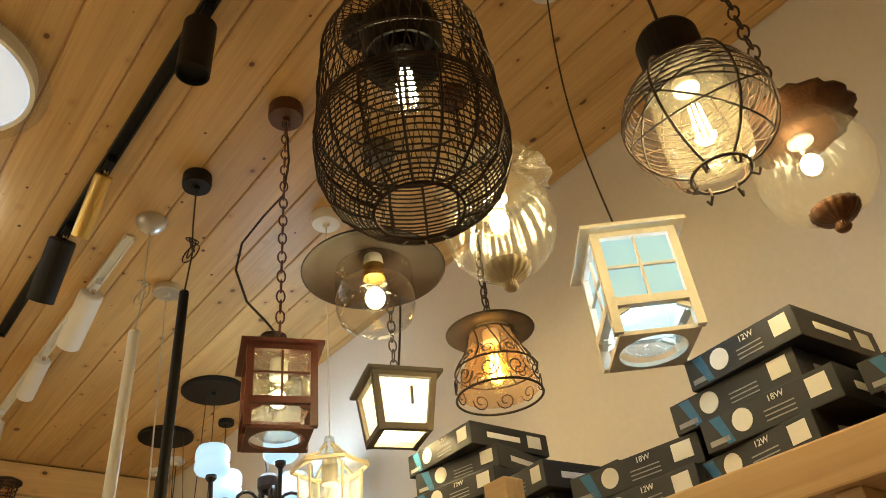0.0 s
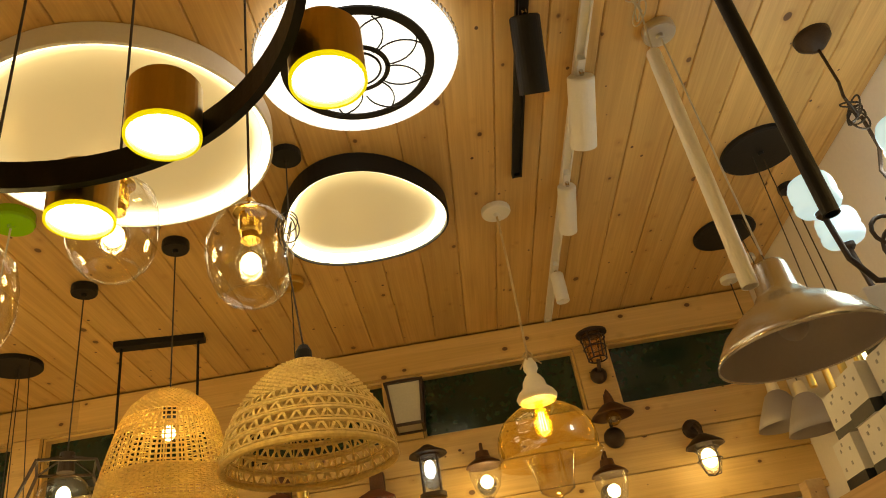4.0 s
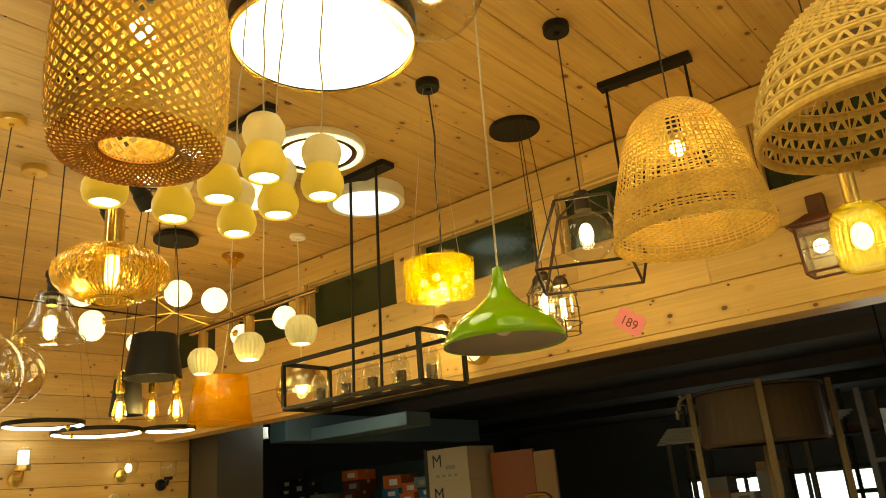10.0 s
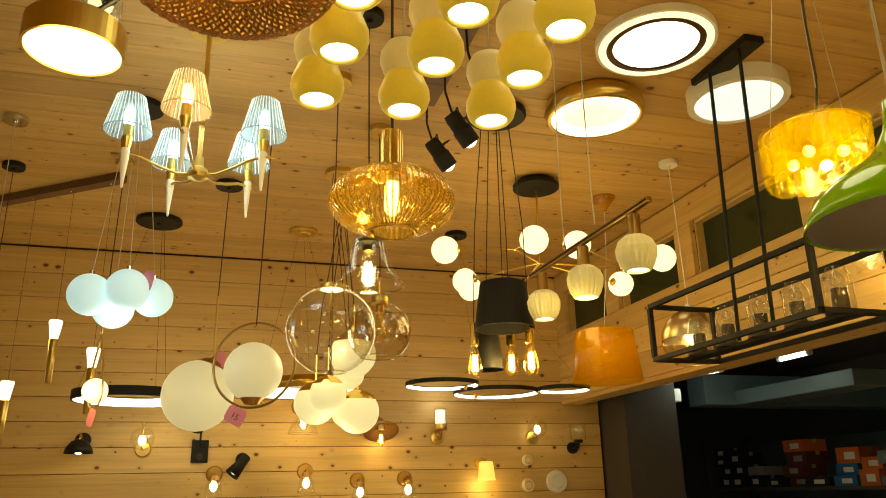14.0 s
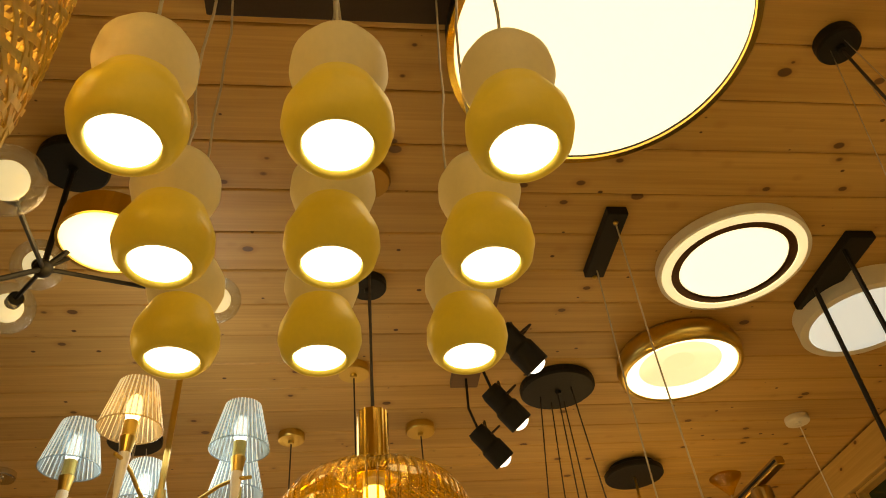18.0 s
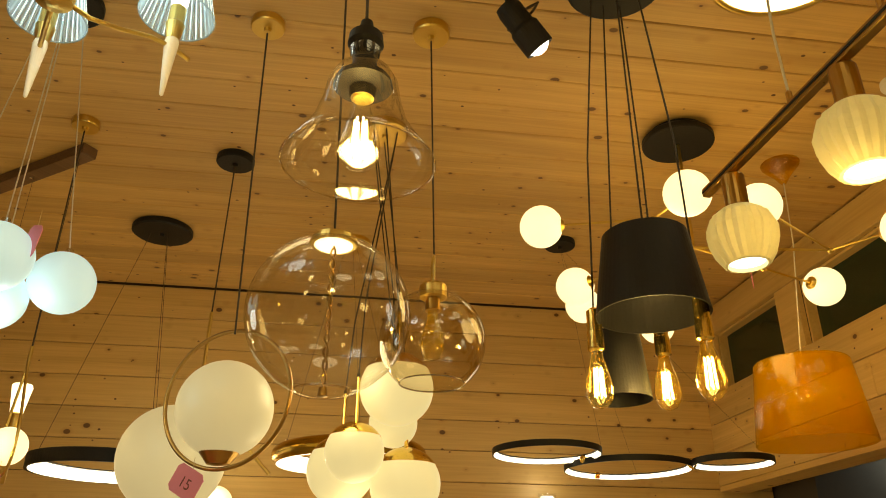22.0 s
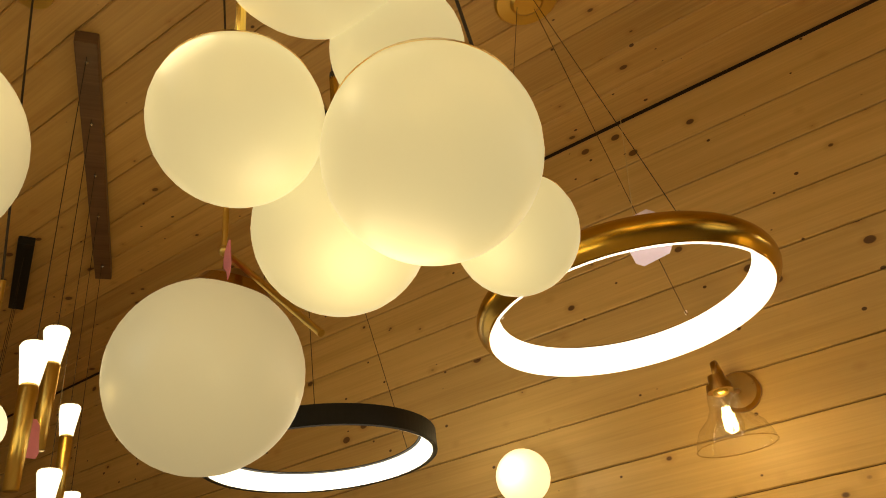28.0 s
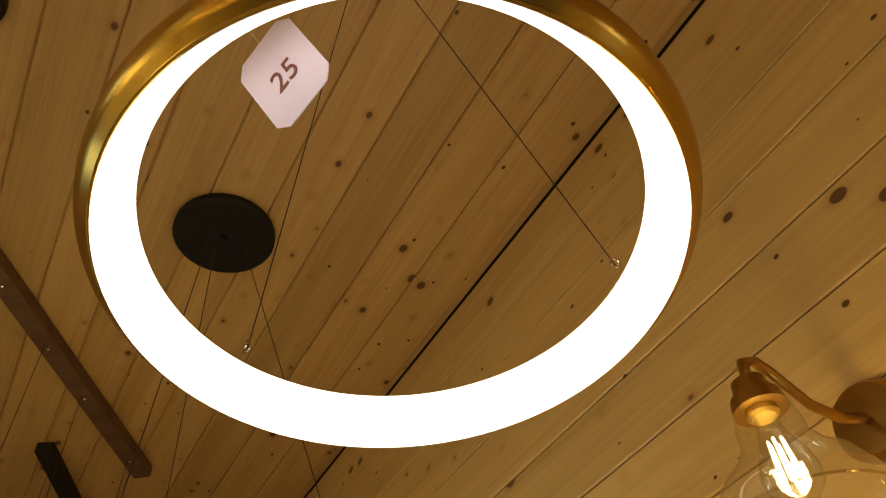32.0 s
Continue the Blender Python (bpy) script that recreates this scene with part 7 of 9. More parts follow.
part("globe_rim", hoop(0.083, -0.1105, 0.0022, None, 48, 5, P), "glassmirror", t)
g = part("bulb", lathe([(0.013, 0.09), (0.015, 0.06), (0.03, 0.01), (0.032, -0.015), (0.02, -0.045), (0, -0.052)], 20, m=P), "glassgold", t, "clear filament bulb, unlit", True)
g.visible_shadow = False
part("socket", lathe([(0, 0.12), (0.02, 0.12), (0.02, 0.085), (0, 0.085)], 20, m=P), "brassdark", t)

# black drums and bare bulbs from one plate
O = (-3.455, 3.173)
t = thing("drum_cluster", O[0], O[1], ZC, "round black ceiling plate with black drum shades and pear bulbs, lit", "pendant lamp")
canopy(t, 0.14, 0.032, "black")
for X, rb, rt, h, gl in (((-3.437, 3.161, 2.20), 0.128, 0.099, 0.2, True), ((-3.654, 3.152, 2.044), 0.0765, 0.06, 0.17, False)):
    v = rel(*X, O)
    m = Matrix.Translation(v)
    cord(t, [(v.x * 0.4, v.y * 0.4, -0.025), (v.x, v.y, v.z + h / 2)], 0.0026)
    d = part("drum_shade", shell([(rt - 0.004, h / 2), (rt, h / 2 - 0.003), (rb, -h / 2)], 0.003, 56, m=m), "black", t, smooth=False)
    part("top_plate", lathe([(0, h / 2 + 0.004), (0.014, h / 2 + 0.004), (rt - 0.004, h / 2 - 0.002), (0, h / 2 - 0.006)], 40, m=m), "black", d)
    part("lining", lathe([(rt - 0.006, h / 2 - 0.012), (rb - 0.006, -h / 2 + 0.004)], 48, m=m), "black", d)
    if gl:
        part("bulb", ball(0.03, 0.03, 20, 10, m=m), "milkbright", d, "lit bulb inside the shade", True)
for X in ((-3.532, 3.056, 1.98), (-3.602, 3.251, 2.0), (-3.399, 3.258, 1.975)):
    v = rel(*X, O)
    cord(t, [(v.x * 0.5, v.y * 0.5, -0.025), (v.x * 0.9 + 0.01, v.y * 0.9, v.z * 0.5), (v.x, v.y, v.z + 0.16)], 0.0026)
    part("socket_tube", lathe([(0, 0.165), (0.01, 0.165), (0.0175, 0.158), (0.0175, 0.062), (0.014, 0.058), (0, 0.058)], 20, m=Matrix.Translation(v)), "gold", t)
    filament_bulb(t, v.x, v.y, v.z + 0.065, 0.033, 0.14, "filament", "gold", "glasstea")
lamp(-3.437, 3.161, 2.21, 1.6), lamp(-3.512, 3.186, 1.96, 5)

# molecule lamp
O = (-4.112, 3.645)
t = thing("molecule_chandelier", O[0], O[1], ZC, "brass branching chandelier with eight lit white globes", "chandelier", "chandeliers")
part("canopy", lathe([(0, 0), (0.105, 0), (0.105, -0.022), (0.128, -0.024), (0.132, -0.028), (0.132, -0.046), (0.128, -0.05), (0, -0.05)], 48, m=Matrix.Translation((-0.065, 0.035, 0))), "black", t)
c0 = rel(-4.112, 3.645, 2.62, O)
part("stem", rod([(-0.065, 0.035, -0.05), tuple(c0)], 0.006, 8), "brass", t)
joints = [rel(-3.968, 3.443, 2.64, O), rel(-4.021, 4.09, 2.60, O), rel(-4.258, 3.483, 2.60, O), rel(-4.662, 3.726, 2.602, O), rel(-4.178, 3.933, 2.59, O)]
groups = [((-4.111, 3.11, 2.656), (-3.777, 3.471, 2.631)), ((-3.841, 3.737, 2.645), (-3.823, 4.219, 2.6)), ((-4.453, 3.33, 2.592),), ((-4.689, 3.439, 2.612), (-4.808, 3.801, 2.582)), ((-4.27, 4.222, 2.577),)]
for j, gs in zip(joints, groups):
    arm = part("arm", rod([c0, j], 0.0048, 8), "brass", t)
    part("joint", ball(0.011, 0, 14, 8, m=Matrix.Translation(j)), "brass", arm, smooth=True)
    for X in gs:
        v = rel(*X, O)
        d = (v - j).normalized()
        part("branch", rod([j, v - d * 0.06], 0.0042, 8), "brass", arm)
        part("cap", lathe([(0, 0), (0.012, 0), (0.026, 0.012), (0.027, 0.022), (0, 0.022)], 20, m=Matrix.Translation(v - d * 0.078) @ d.to_track_quat("Z", "Y").to_matrix().to_4x4()), "brass", arm)
        part("globe", ball(0.072, 0, 32, 18, m=Matrix.Translation(v)), "milkbright", arm, "lit white glass globe", True)
lamp(-3.938, 3.463, 2.5, 4, radius=0.15), lamp(-4.288, 3.863, 2.46, 4, radius=0.15)
tag(-4.072, 3.818, 2.545, -35, -20, "pink price card on the globe chandelier", string=0.068)

# bar with three ribbed porcelain shades
O = (-2.652, 3.146)
t = thing("linear_pendant", O[0], O[1], ZC, "slim bronze bar on clear cords with three ribbed porcelain shades, lit", "pendant lamp")
part("ceiling_bar", solid((-0.145, -0.03, -0.03), (0.135, 0.03, 0), None, 0.004), "black", t)
ends = rel(-3.14, 3.165, 2.248, O), rel(-2.33, 3.205, 2.268, O)
axis = ends[1] - ends[0]
B = Matrix.Translation(ends[0]) @ axis.to_track_quat("X", "Z").to_matrix().to_4x4()
part("bar", solid((0, -0.009, -0.009), (axis.length, 0.009, 0.009), None, 0.003, B), "brassdark", t)
part("groove", solid((0.002, -0.0105, -0.0025), (axis.length - 0.002, 0.0105, 0.0025), None, 0.001, B), "black", t)
for sx, q in ((-0.11, 0.35), (0.1, 0.615)):
    v = ends[0] + axis * q
    part("cord_clip", lathe([(0, 0.008), (0.0055, 0.008), (0.0055, 0.03), (0.003, 0.034), (0, 0.034)], 12, m=Matrix.Translation(v)), "brassdark", t)
    cord(t, [(sx, 0, -0.03), (sx * 0.6 + v.x * 0.4 - 0.012, v.y * 0.4, -0.4), (v.x - 0.004, v.y, v.z + 0.16), (v.x, v.y, v.z + 0.03)], 0.0024, "clearcord")
for sx in (-0.14, 0.1):
    part("ceiling_screw", ball(0.008, 0, 10, 5, m=Matrix.Translation((sx, 0, -0.031))), "brass", t, smooth=True)


def pleat(u, j):
    """Sharp folds that start below the shoulder and fade at the foot."""
    return 1 + (0, 0, 0.035, 0.05, 0.05, 0.05, 0.03, 0, 0)[j] * (abs((u * 20 / math.pi) % 2 - 1) - 0.5) * 2


for q in (0.104, 0.49, 0.875):
    m = Matrix.Translation(ends[0] + axis * q + Vector((0, 0.006, -0.136)))
    s = part("socket", lathe([(0, 0.127), (0.019, 0.127), (0.021, 0.123), (0.021, 0.054), (0, 0.054)], 24, m=m), "brassdark", t)
    part("shade", lathe([(0.02, 0.056), (0.034, 0.053), (0.051, 0.038), (0.06, 0.012), (0.058, -0.012), (0.05, -0.036), (0.039, -0.055), (0.034, -0.056), (0.032, -0.044)], 80, m=m, wave=pleat), "ribbed", s, "ribbed porcelain shade")
    part("lit_opening", lathe([(0, -0.047), (0.031, -0.049), (0.031, -0.043), (0, -0.043)], 28, m=m), "panelwhite", s)
lamp(-2.742, 3.18, 2.03, 3, radius=0.1)

# orange acrylic drum
O = (-4.318, 4.183)
t = thing("orange_pendant", O[0], O[1], ZC, "orange ribbed acrylic drum pendant lamp with a funnel rose", "pendant lamp")
part("canopy", lathe([(0, 0), (0.075, 0), (0.072, -0.01), (0.03, -0.06), (0.012, -0.09), (0, -0.09)], 32), "orange", t, smooth=True)
P = Matrix.Translation(rel(-4.40, 4.155, 2.175, O))
cord(t, [(0, 0, -0.09), (-0.02, 0, -0.35), tuple(P @ Vector((0, 0, 0.13)))], 0.0022, "clearcord")
g = part("drum_shade", shell([(0.162, 0.145), (0.166, 0.14), (0.2, -0.15)], 0.003, 180, m=P, wave=lambda u, j: 1 + 0.004 * math.cos(90 * u)), "orange", t, "orange ribbed acrylic", True)
part("top_plate", lathe([(0, 0.137), (0.162, 0.137), (0.162, 0.134), (0, 0.134)], 48, m=P), "orange", t)
part("socket", lathe([(0, 0.136), (0.02, 0.134), (0.02, 0.06), (0, 0.06)], 20, m=P), "orange", t)
part("bulb", ball(0.032, 0.03, 18, 10, m=P), "orange", t, smooth=True)
part("inner_ring", hoop(0.06, -0.1, 0.006, None, 40, 6, P), "orange", t)

# added light: no lit bulb in this drum, it only brightens the acrylic
lamp(-4.344, 4.131, 2.17, 0.7, (1, 0.75, 0.4), 0.03)

# half silvered globe
t = plain_pendant("mirrored_globe_pendant", -3.758, 4.279, "half silvered glass globe pendant lamp on a white cord, lit", ("white", 0.05, 0.025), "white", 2.34, 0.0026, at=(-3.817, 4.337))
P = Matrix.Translation(rel(-3.817, 4.337, 2.168, (-3.758, 4.279))) @ Matrix.Scale(1.18, 4)
part("cap", lathe([(0, 0.165), (0.008, 0.16), (0.022, 0.14), (0.026, 0.122), (0, 0.122)], 24, m=P), "white", t, smooth=True)
g = part("upper_globe", ball(0.13, 0, 48, 16, m=P, low=0.5, high=0.985), "silvered", t, "silvered upper half", True)
g = part("lower_globe", ball(0.13, 0, 48, 14, m=P, low=0.1, high=0.5), "glasssmoke", t, "clear lower half", True)
g.visible_shadow = False
part("globe_rim", hoop(0.078, -0.104, 0.0022, None, 48, 5, P), "glassmirror", t)
part("bulb", ball(0.03, 0.015, 20, 10, m=P, squash=1.3), "bulbhot", t, "lit bulb", True)
lamp(-3.817, 4.337, 2.2, 2.5)

# bluish globes
O = (-3.782, 1.601)
t = thing("globe_cluster", O[0], O[1], ZC, "cluster of four bluish white lit glass globes on thin cords", "pendant lamp")
canopy(t, 0.1, 0.028, "black")
for X in ((-3.727, 1.496, 2.235), (-3.697, 1.638, 2.255), (-3.918, 1.718, 2.28), (-3.888, 1.568, 2.218)):
    v = rel(*X, O)
    cord(t, [(v.x * 0.3, v.y * 0.3, -0.025), (v.x, v.y, v.z + 0.09)], 0.0018, "clearcord")
    part("cap", lathe([(0, 0.1), (0.01, 0.099), (0.012, 0.08), (0, 0.08)], 16, m=Matrix.Translation(v)), "chrome", t)
    part("globe", ball(0.085, 0, 36, 20, m=Matrix.Translation(v)), "milkblue", t, "bluish white glass globe", True)
lamp(-3.802, 1.606, 2.08, 2.5, COOL, 0.12)
tag(-3.682, 1.721, 2.335, 50, 15, "pink price card on the globe cluster", string=0.04)

# milk globe in a brass ring
O = (-3.79, 2.182)
t = plain_pendant("ring_globe_pendant", O[0], O[1], "white glass globe inside a brass ring pendant, lit", ("brass", 0.052, 0.028), "cord", 2.20, at=(-4.038, 2.168))
P = Matrix.Translation(rel(-4.048, 2.167, 2.02, O)) @ pose(0, 0, 0, 90, 0, 66)
part("ring", hoop(0.193, 0, 0.006, None, 72, 8, P), "brassdark", t, smooth=True)
G = Matrix.Translation(rel(-4.051, 2.166, 1.99, O)) @ Matrix.Scale(1.1, 4)
part("cup", lathe([(0, -0.14), (0.028, -0.136), (0.042, -0.118), (0.05, -0.108), (0, -0.1)], 28, m=G), "brassdark", t)
part("globe", ball(0.12, 0, 44, 24, m=G), "milkdim", t, "white glass globe", True)
tag(-4.003, 2.113, 1.82, 62, 28, "pink price card with brown handwriting under the ring", size=(0.095, 0.075), text="15", string=0.03)

# mobile with a large globe
O = (-4.614, 2.001)
t = plain_pendant("mobile_pendant", O[0], O[1], "large white glass globe hung from a bent brass bar, lit", ("black", 0.075, 0.03), "cord", 2.47, at=(-4.678, 1.983))
v = rel(-4.678, 1.983, 2.19, O)
part("drop_rod", rod([v + Vector((0, 0, 0.3)), v], 0.0065, 10), "brass", t)
part("slant_bar", rod([v, rel(-4.645, 2.257, 1.904, O)], 0.0065, 10), "brass", t)
part("collar", ball(0.012, 0, 14, 8, m=Matrix.Translation(v)), "brass", t, smooth=True)
G = Matrix.Translation(rel(-4.704, 1.916, 1.955, O))
part("globe", ball(0.184, 0, 52, 28, m=G), "milkdim", t, "large white glass globe", True)
part("cup", lathe([(0, 0.215), (0.014, 0.212), (0.06, 0.19), (0.078, 0.168), (0, 0.165)], 28, m=G @ pose(0, 0, 0, -22, 0, 0)), "brassdark", t)
part("link", rod([rel(-4.678, 1.993, 2.17, O), rel(-4.688, 1.963, 2.13, O)], 0.005, 8), "brassdark", t)
tag(-4.658, 2.013, 2.18, 60, -12, "pink price card on the large globe pendant", string=0.02)

# cluster of milk globes with brass caps
O = (-4.313, 2.583)
t = thing("milk_globe_cluster", O[0], O[1], ZC, "cluster of six white glass globes with brass caps, lit", "pendant lamp")
canopy(t, 0.085, 0.03, "brass")
for i, X in enumerate(((-4.212, 2.65, 2.108, 0.114), (-4.219, 2.531, 1.913, 0.089), (-4.418, 2.496, 1.89, 0.108), (-4.32, 2.695, 1.84, 0.109), (-4.532, 2.673, 1.854, 0.076), (-4.345, 2.653, 2.03, 0.078))):
    v = rel(*X[:3], O)
    r = X[3]
    a = 6.28 * i / 6
    m = Matrix.Translation(v)
    cord(t, [(0.05 * math.cos(a), 0.05 * math.sin(a), -0.028), (v.x * 0.8, v.y * 0.8, v.z * 0.6), (v.x, v.y, v.z + r + 0.14)], 0.0026)
    part("cable_end", lathe([(0, 0.155), (0.005, 0.15), (0.006, 0.138), (0, 0.136)], 12, m=m @ Matrix.Translation((0, 0, r))), "black", t)
    g = part("globe", ball(r, 0, 40, 22, m=m), "milk", t, "white glass globe, lit", True)
    part("stem", rod([v + Vector((0, 0, r * 0.95)), v + Vector((0, 0, r + 0.14))], 0.006, 10), "gold", g)
    part("cap", ball(r * 1.015, 0, 40, 7, m=m, low=0.76, high=1.0), "gold", g, smooth=True)
lamp(-4.348, 2.593, 1.68, 4, (1, 0.85, 0.55), 0.15), lamp(-4.088, 2.463, 2.12, 2.5, (1, 0.85, 0.55), 0.1)


def led_ring(t, c, r, h, w, body, tilt=(0, 0)):
    """A hoop of flat section: band outside, glowing strip on its inner side and foot."""
    m = Matrix.Translation(c) @ pose(0, 0, 0, tilt[0], tilt[1], 0)
    b = part("band", lathe([(r - w, h / 2), (r, h / 2), (r, -h / 2), (r - w * 0.25, -h / 2), (r - w * 0.25, h / 2 - 0.003), (r - w, h / 2 - 0.003), (r - w, h / 2)], 96, m=m), body, t)
    part("led_strip", lathe([(r - w * 0.85, h / 2 - 0.006), (r - w * 0.3, -h / 2 + 0.001), (r - w * 0.3, h / 2 - 0.006), (r - w * 0.85, h / 2 - 0.006)], 96, m=m), "ledstrip", b, "glowing white strip")
    return b


# three black rings
O = (-5.162, 3.508)
t = thing("ring_chandelier", O[0], O[1], ZC, "three joined black rings with glowing white inner strips", "pendant lamp", "ring lamps")
canopy(t, 0.075, 0.03, "black")
rings = [((-5.078, 3.365, 2.089), 0.231), ((-5.302, 3.806, 2.073), 0.288), ((-5.034, 4.177, 2.067), 0.171)]
for (X, r), (th, n) in zip(rings, ((60, 1), (150, 1), (20, 1))):
    v = rel(*X, O)
    led_ring(t, v, r, 0.026, 0.022, "black")
    q = v + Vector((r * math.cos(math.radians(th)), r * math.sin(math.radians(th)), 0.01))
    cord(t, [(0, 0, -0.03), q], 0.0006, "cord", "wire")
for (A, ra), (B, rb) in zip(rings, rings[1:]):
    a, b = Vector(A), Vector(B)
    d = (b - a).normalized()
    v = rel(*(a + d * (ra + (b - a).length - rb) * 0.5), O)
    part("joint", ball(0.02, 0, 20, 10, m=Matrix.Translation(v)), "gold", t, "brass ball joint", True)
part("clip", solid((-0.012, -0.012, -0.016), (0.012, 0.012, 0.016), None, 0.003, Matrix.Translation(rel(-5.577, 3.753, 2.078, O))), "gold", t)
lamp(-5.192, 3.608, 2.02, 2.5, (1, 0.93, 0.8), 0.2)

# brass ring
O = (-5.329, 2.493)
t = thing("ring_pendant", O[0], O[1], ZC, "thick rounded brass ring pendant with a wide glowing white inner face", "pendant lamp", "ring lamps")
part("canopy", lathe([(0, 0), (0.095, 0), (0.095, -0.018), (0.088, -0.024), (0.05, -0.026), (0.04, -0.034), (0, -0.034)], 48), "brass", t)
P = Matrix.Translation(rel(-5.345, 2.542, 2.086, O)) @ pose(0, 0, 0, 1.5, 0, 0) @ Matrix.Scale(0.998, 4)
R = 0.335
outer = [(R - 0.05 + 0.055 * math.cos(u), 0.006 + 0.043 * math.sin(u)) for u in [math.radians(d) for d in range(60, -51, -11)]]
part("band", lathe(outer + [(0.3175, -0.0305), (0.301, 0.042), outer[0]], 120, m=P), "brassring", t, smooth=True)
part("led_face", lathe([(0.3165, -0.0315), (0.311, -0.0315), (0.2855, 0.031), (0.2895, 0.035)], 120, m=P), "ledstrip", t, "wide glowing white face", True)
for th in (47, 167, 287):
    v = P @ Vector(((R - 0.05) * math.cos(math.radians(th)), (R - 0.05) * math.sin(math.radians(th)), 0.05))
    cord(t, [(0.03 * math.cos(math.radians(th)), 0.03 * math.sin(math.radians(th)), -0.03), v], 0.0009, "cord", "wire")
    part("hook", hoop(0.007, 0, 0.0014, None, 14, 5, Matrix.Translation(v + Vector((0, 0, 0.006))) @ pose(0, 0, 0, 90, 0, th)), "chrome", t)
lamp(-5.372, 2.508, 2.0, 2, (1, 0.9, 0.7), 0.3)
card = tag(-5.125, 2.668, 2.168, 112, -16, "pale pink price card with a handwritten number on the brass ring", "tagpale", (0.08, 0.1), "25", 0.0)
card.matrix_basis = card.matrix_basis @ pose(0, 0, 0, 30, 0, 0)
part("string", rod([(0, 0, 0), (0.0, -0.12, 0.19)], 0.0008, 4), "rope", card)

# black ring
O = (-5.323, 1.587)
t = thing("ring_pendant", O[0], O[1], ZC, "black ring pendant with a glowing white inner face on thin wires", "pendant lamp", "ring lamps")
canopy(t, 0.14, 0.03, "black")
P = rel(-5.45, 1.525, 2.03, O)
led_ring(t, P, 0.34, 0.055, 0.05, "black")
for th in (40, 160, 280):
    v = P + Vector((0.31 * math.cos(math.radians(th)), 0.31 * math.sin(math.radians(th)), 0.025))
    cord(t, [(0.05 * math.cos(math.radians(th)), 0.05 * math.sin(math.radians(th)), -0.03), v], 0.0011, "cord", "wire")
lamp(-5.442, 1.528, 1.94, 3, (1, 0.95, 0.86), 0.3)

# wooden bar with brass tube pendants
A, B = Vector((-4.63, 1.42, 0)), Vector((-5.44, 0.33, 0))
d = B - A
t = thing("tube_row_pendant", A.x, A.y, ZC, "grey-brown wooden ceiling bar with five brass tube pendants, lit", "pendant lamp", turn=math.degrees(math.atan2(d.y, d.x)))
L = d.length
part("ceiling_bar", solid((-0.03, -0.032, -0.045), (L, 0.032, 0), None, 0.004), "darkwood", t)
for s, zt in ((0.02, 2.18), (0.225, 2.35), (0.43, 2.05), (0.62, 2.33), (0.9, 2.15)):
    m = Matrix.Translation((L * s, 0, zt - ZC))
    cord(t, [(L * s, 0, -0.045), (L * s, 0, zt - ZC)], 0.0011, "cord", "wire")
    p = part("tube", lathe([(0, -0.1), (0.019, -0.1), (0.0215, -0.11), (0.019, -0.2), (0.016, -0.33), (0, -0.33)], 20, m=m), "brass", t, "brass tube pendant", True)
    part("diffuser", lathe([(0, 0.0), (0.03, -0.002), (0.033, -0.01), (0.02, -0.1), (0, -0.1)], 24, m=m), "panelwarm", p, "glowing flared top", True)
    part("screw", ball(0.006, 0, 10, 5, m=Matrix.Translation((L * s + 0.02, 0, -0.046))), "chrome", t)
tag(-4.668, 1.393, 2.01, 30, 12, "pink price card on a brass tube pendant", string=0.1)
lamp(-4.938, 1.013, 2.3, 2.5, radius=0.1)
A, B = Vector((-5.09, 0.34, 0)), Vector((-5.34, -0.16, 0))
d = B - A
t = thing("thin_bar_pendant", A.x, A.y, ZC, "small black ceiling bar with thin wires", "pendant lamp", turn=math.degrees(math.atan2(d.y, d.x)))
part("ceiling_bar", solid((-0.02, -0.03, -0.04), (d.length, 0.03, 0), None, 0.004), "black", t)
for s in (0.08, 0.3, 0.5):
    cord(t, [(s, 0, -0.04), (s, 0.02, -0.9)], 0.001, "cord", "wire")
part("lamp_bar", solid((0.0, 0.0, -0.94), (0.56, 0.04, -0.9), None, 0.005), "black", t)

# brass teardrop loop
O = (-4.438, 1.473)
t = plain_pendant("teardrop_pendant", O[0], O[1], "brass teardrop loop pendant with a small white globe, lit", ("brass", 0.05, 0.028), "cord", 2.25, at=(-4.526, 1.444))
v = rel(-4.526, 1.444, 1.98, O)
pts = []
for i in range(41):
    u = 2 * math.pi * i / 40
    w = 0.085 * math.sin(u) * (1 - math.cos(u)) * 0.52
    pts.append(v + Vector((w * 0.75, w * 0.66, 0.19 * (math.cos(u) + 0.25) + 0.02)))
part("loop", rod(pts[:-1], 0.005, 8, None, True), "brass", t, smooth=True)
part("ferrule", lathe([(0, 0.30), (0.006, 0.3), (0.007, 0.25), (0, 0.25)], 14, m=Matrix.Translation(v)), "brass", t)
part("globe", ball(0.06, 0, 32, 18, m=Matrix.Translation(v + Vector((0, 0, -0.03)))), "milkbright", t, "small white globe, lit", True)
tag(-4.488, 1.453, 1.86, 40, 20, "pink price card under the teardrop lamp", string=0.04)
lamp(-4.388, 1.373, 1.93, 1.5)

for x, y, mt, lab in ((-4.038, 1.043, "chrome", "chrome ceiling rose with a thin cord and small metal pendant"), (-4.608, 0.913, "black", "black ceiling rose with a thin cord and small metal pendant")):
    t = plain_pendant("slim_pendant", x, y, lab, (mt, 0.055, 0.028), "clearcord" if mt == "chrome" else "cord", 2.25, 0.002)
    part("tube", lathe([(0, 0), (0.02, -0.002), (0.022, -0.02), (0.022, -0.2), (0.019, -0.2), (0, -0.18)], 20, m=Matrix.Translation((0, 0, 2.25 - ZC))), mt, t)


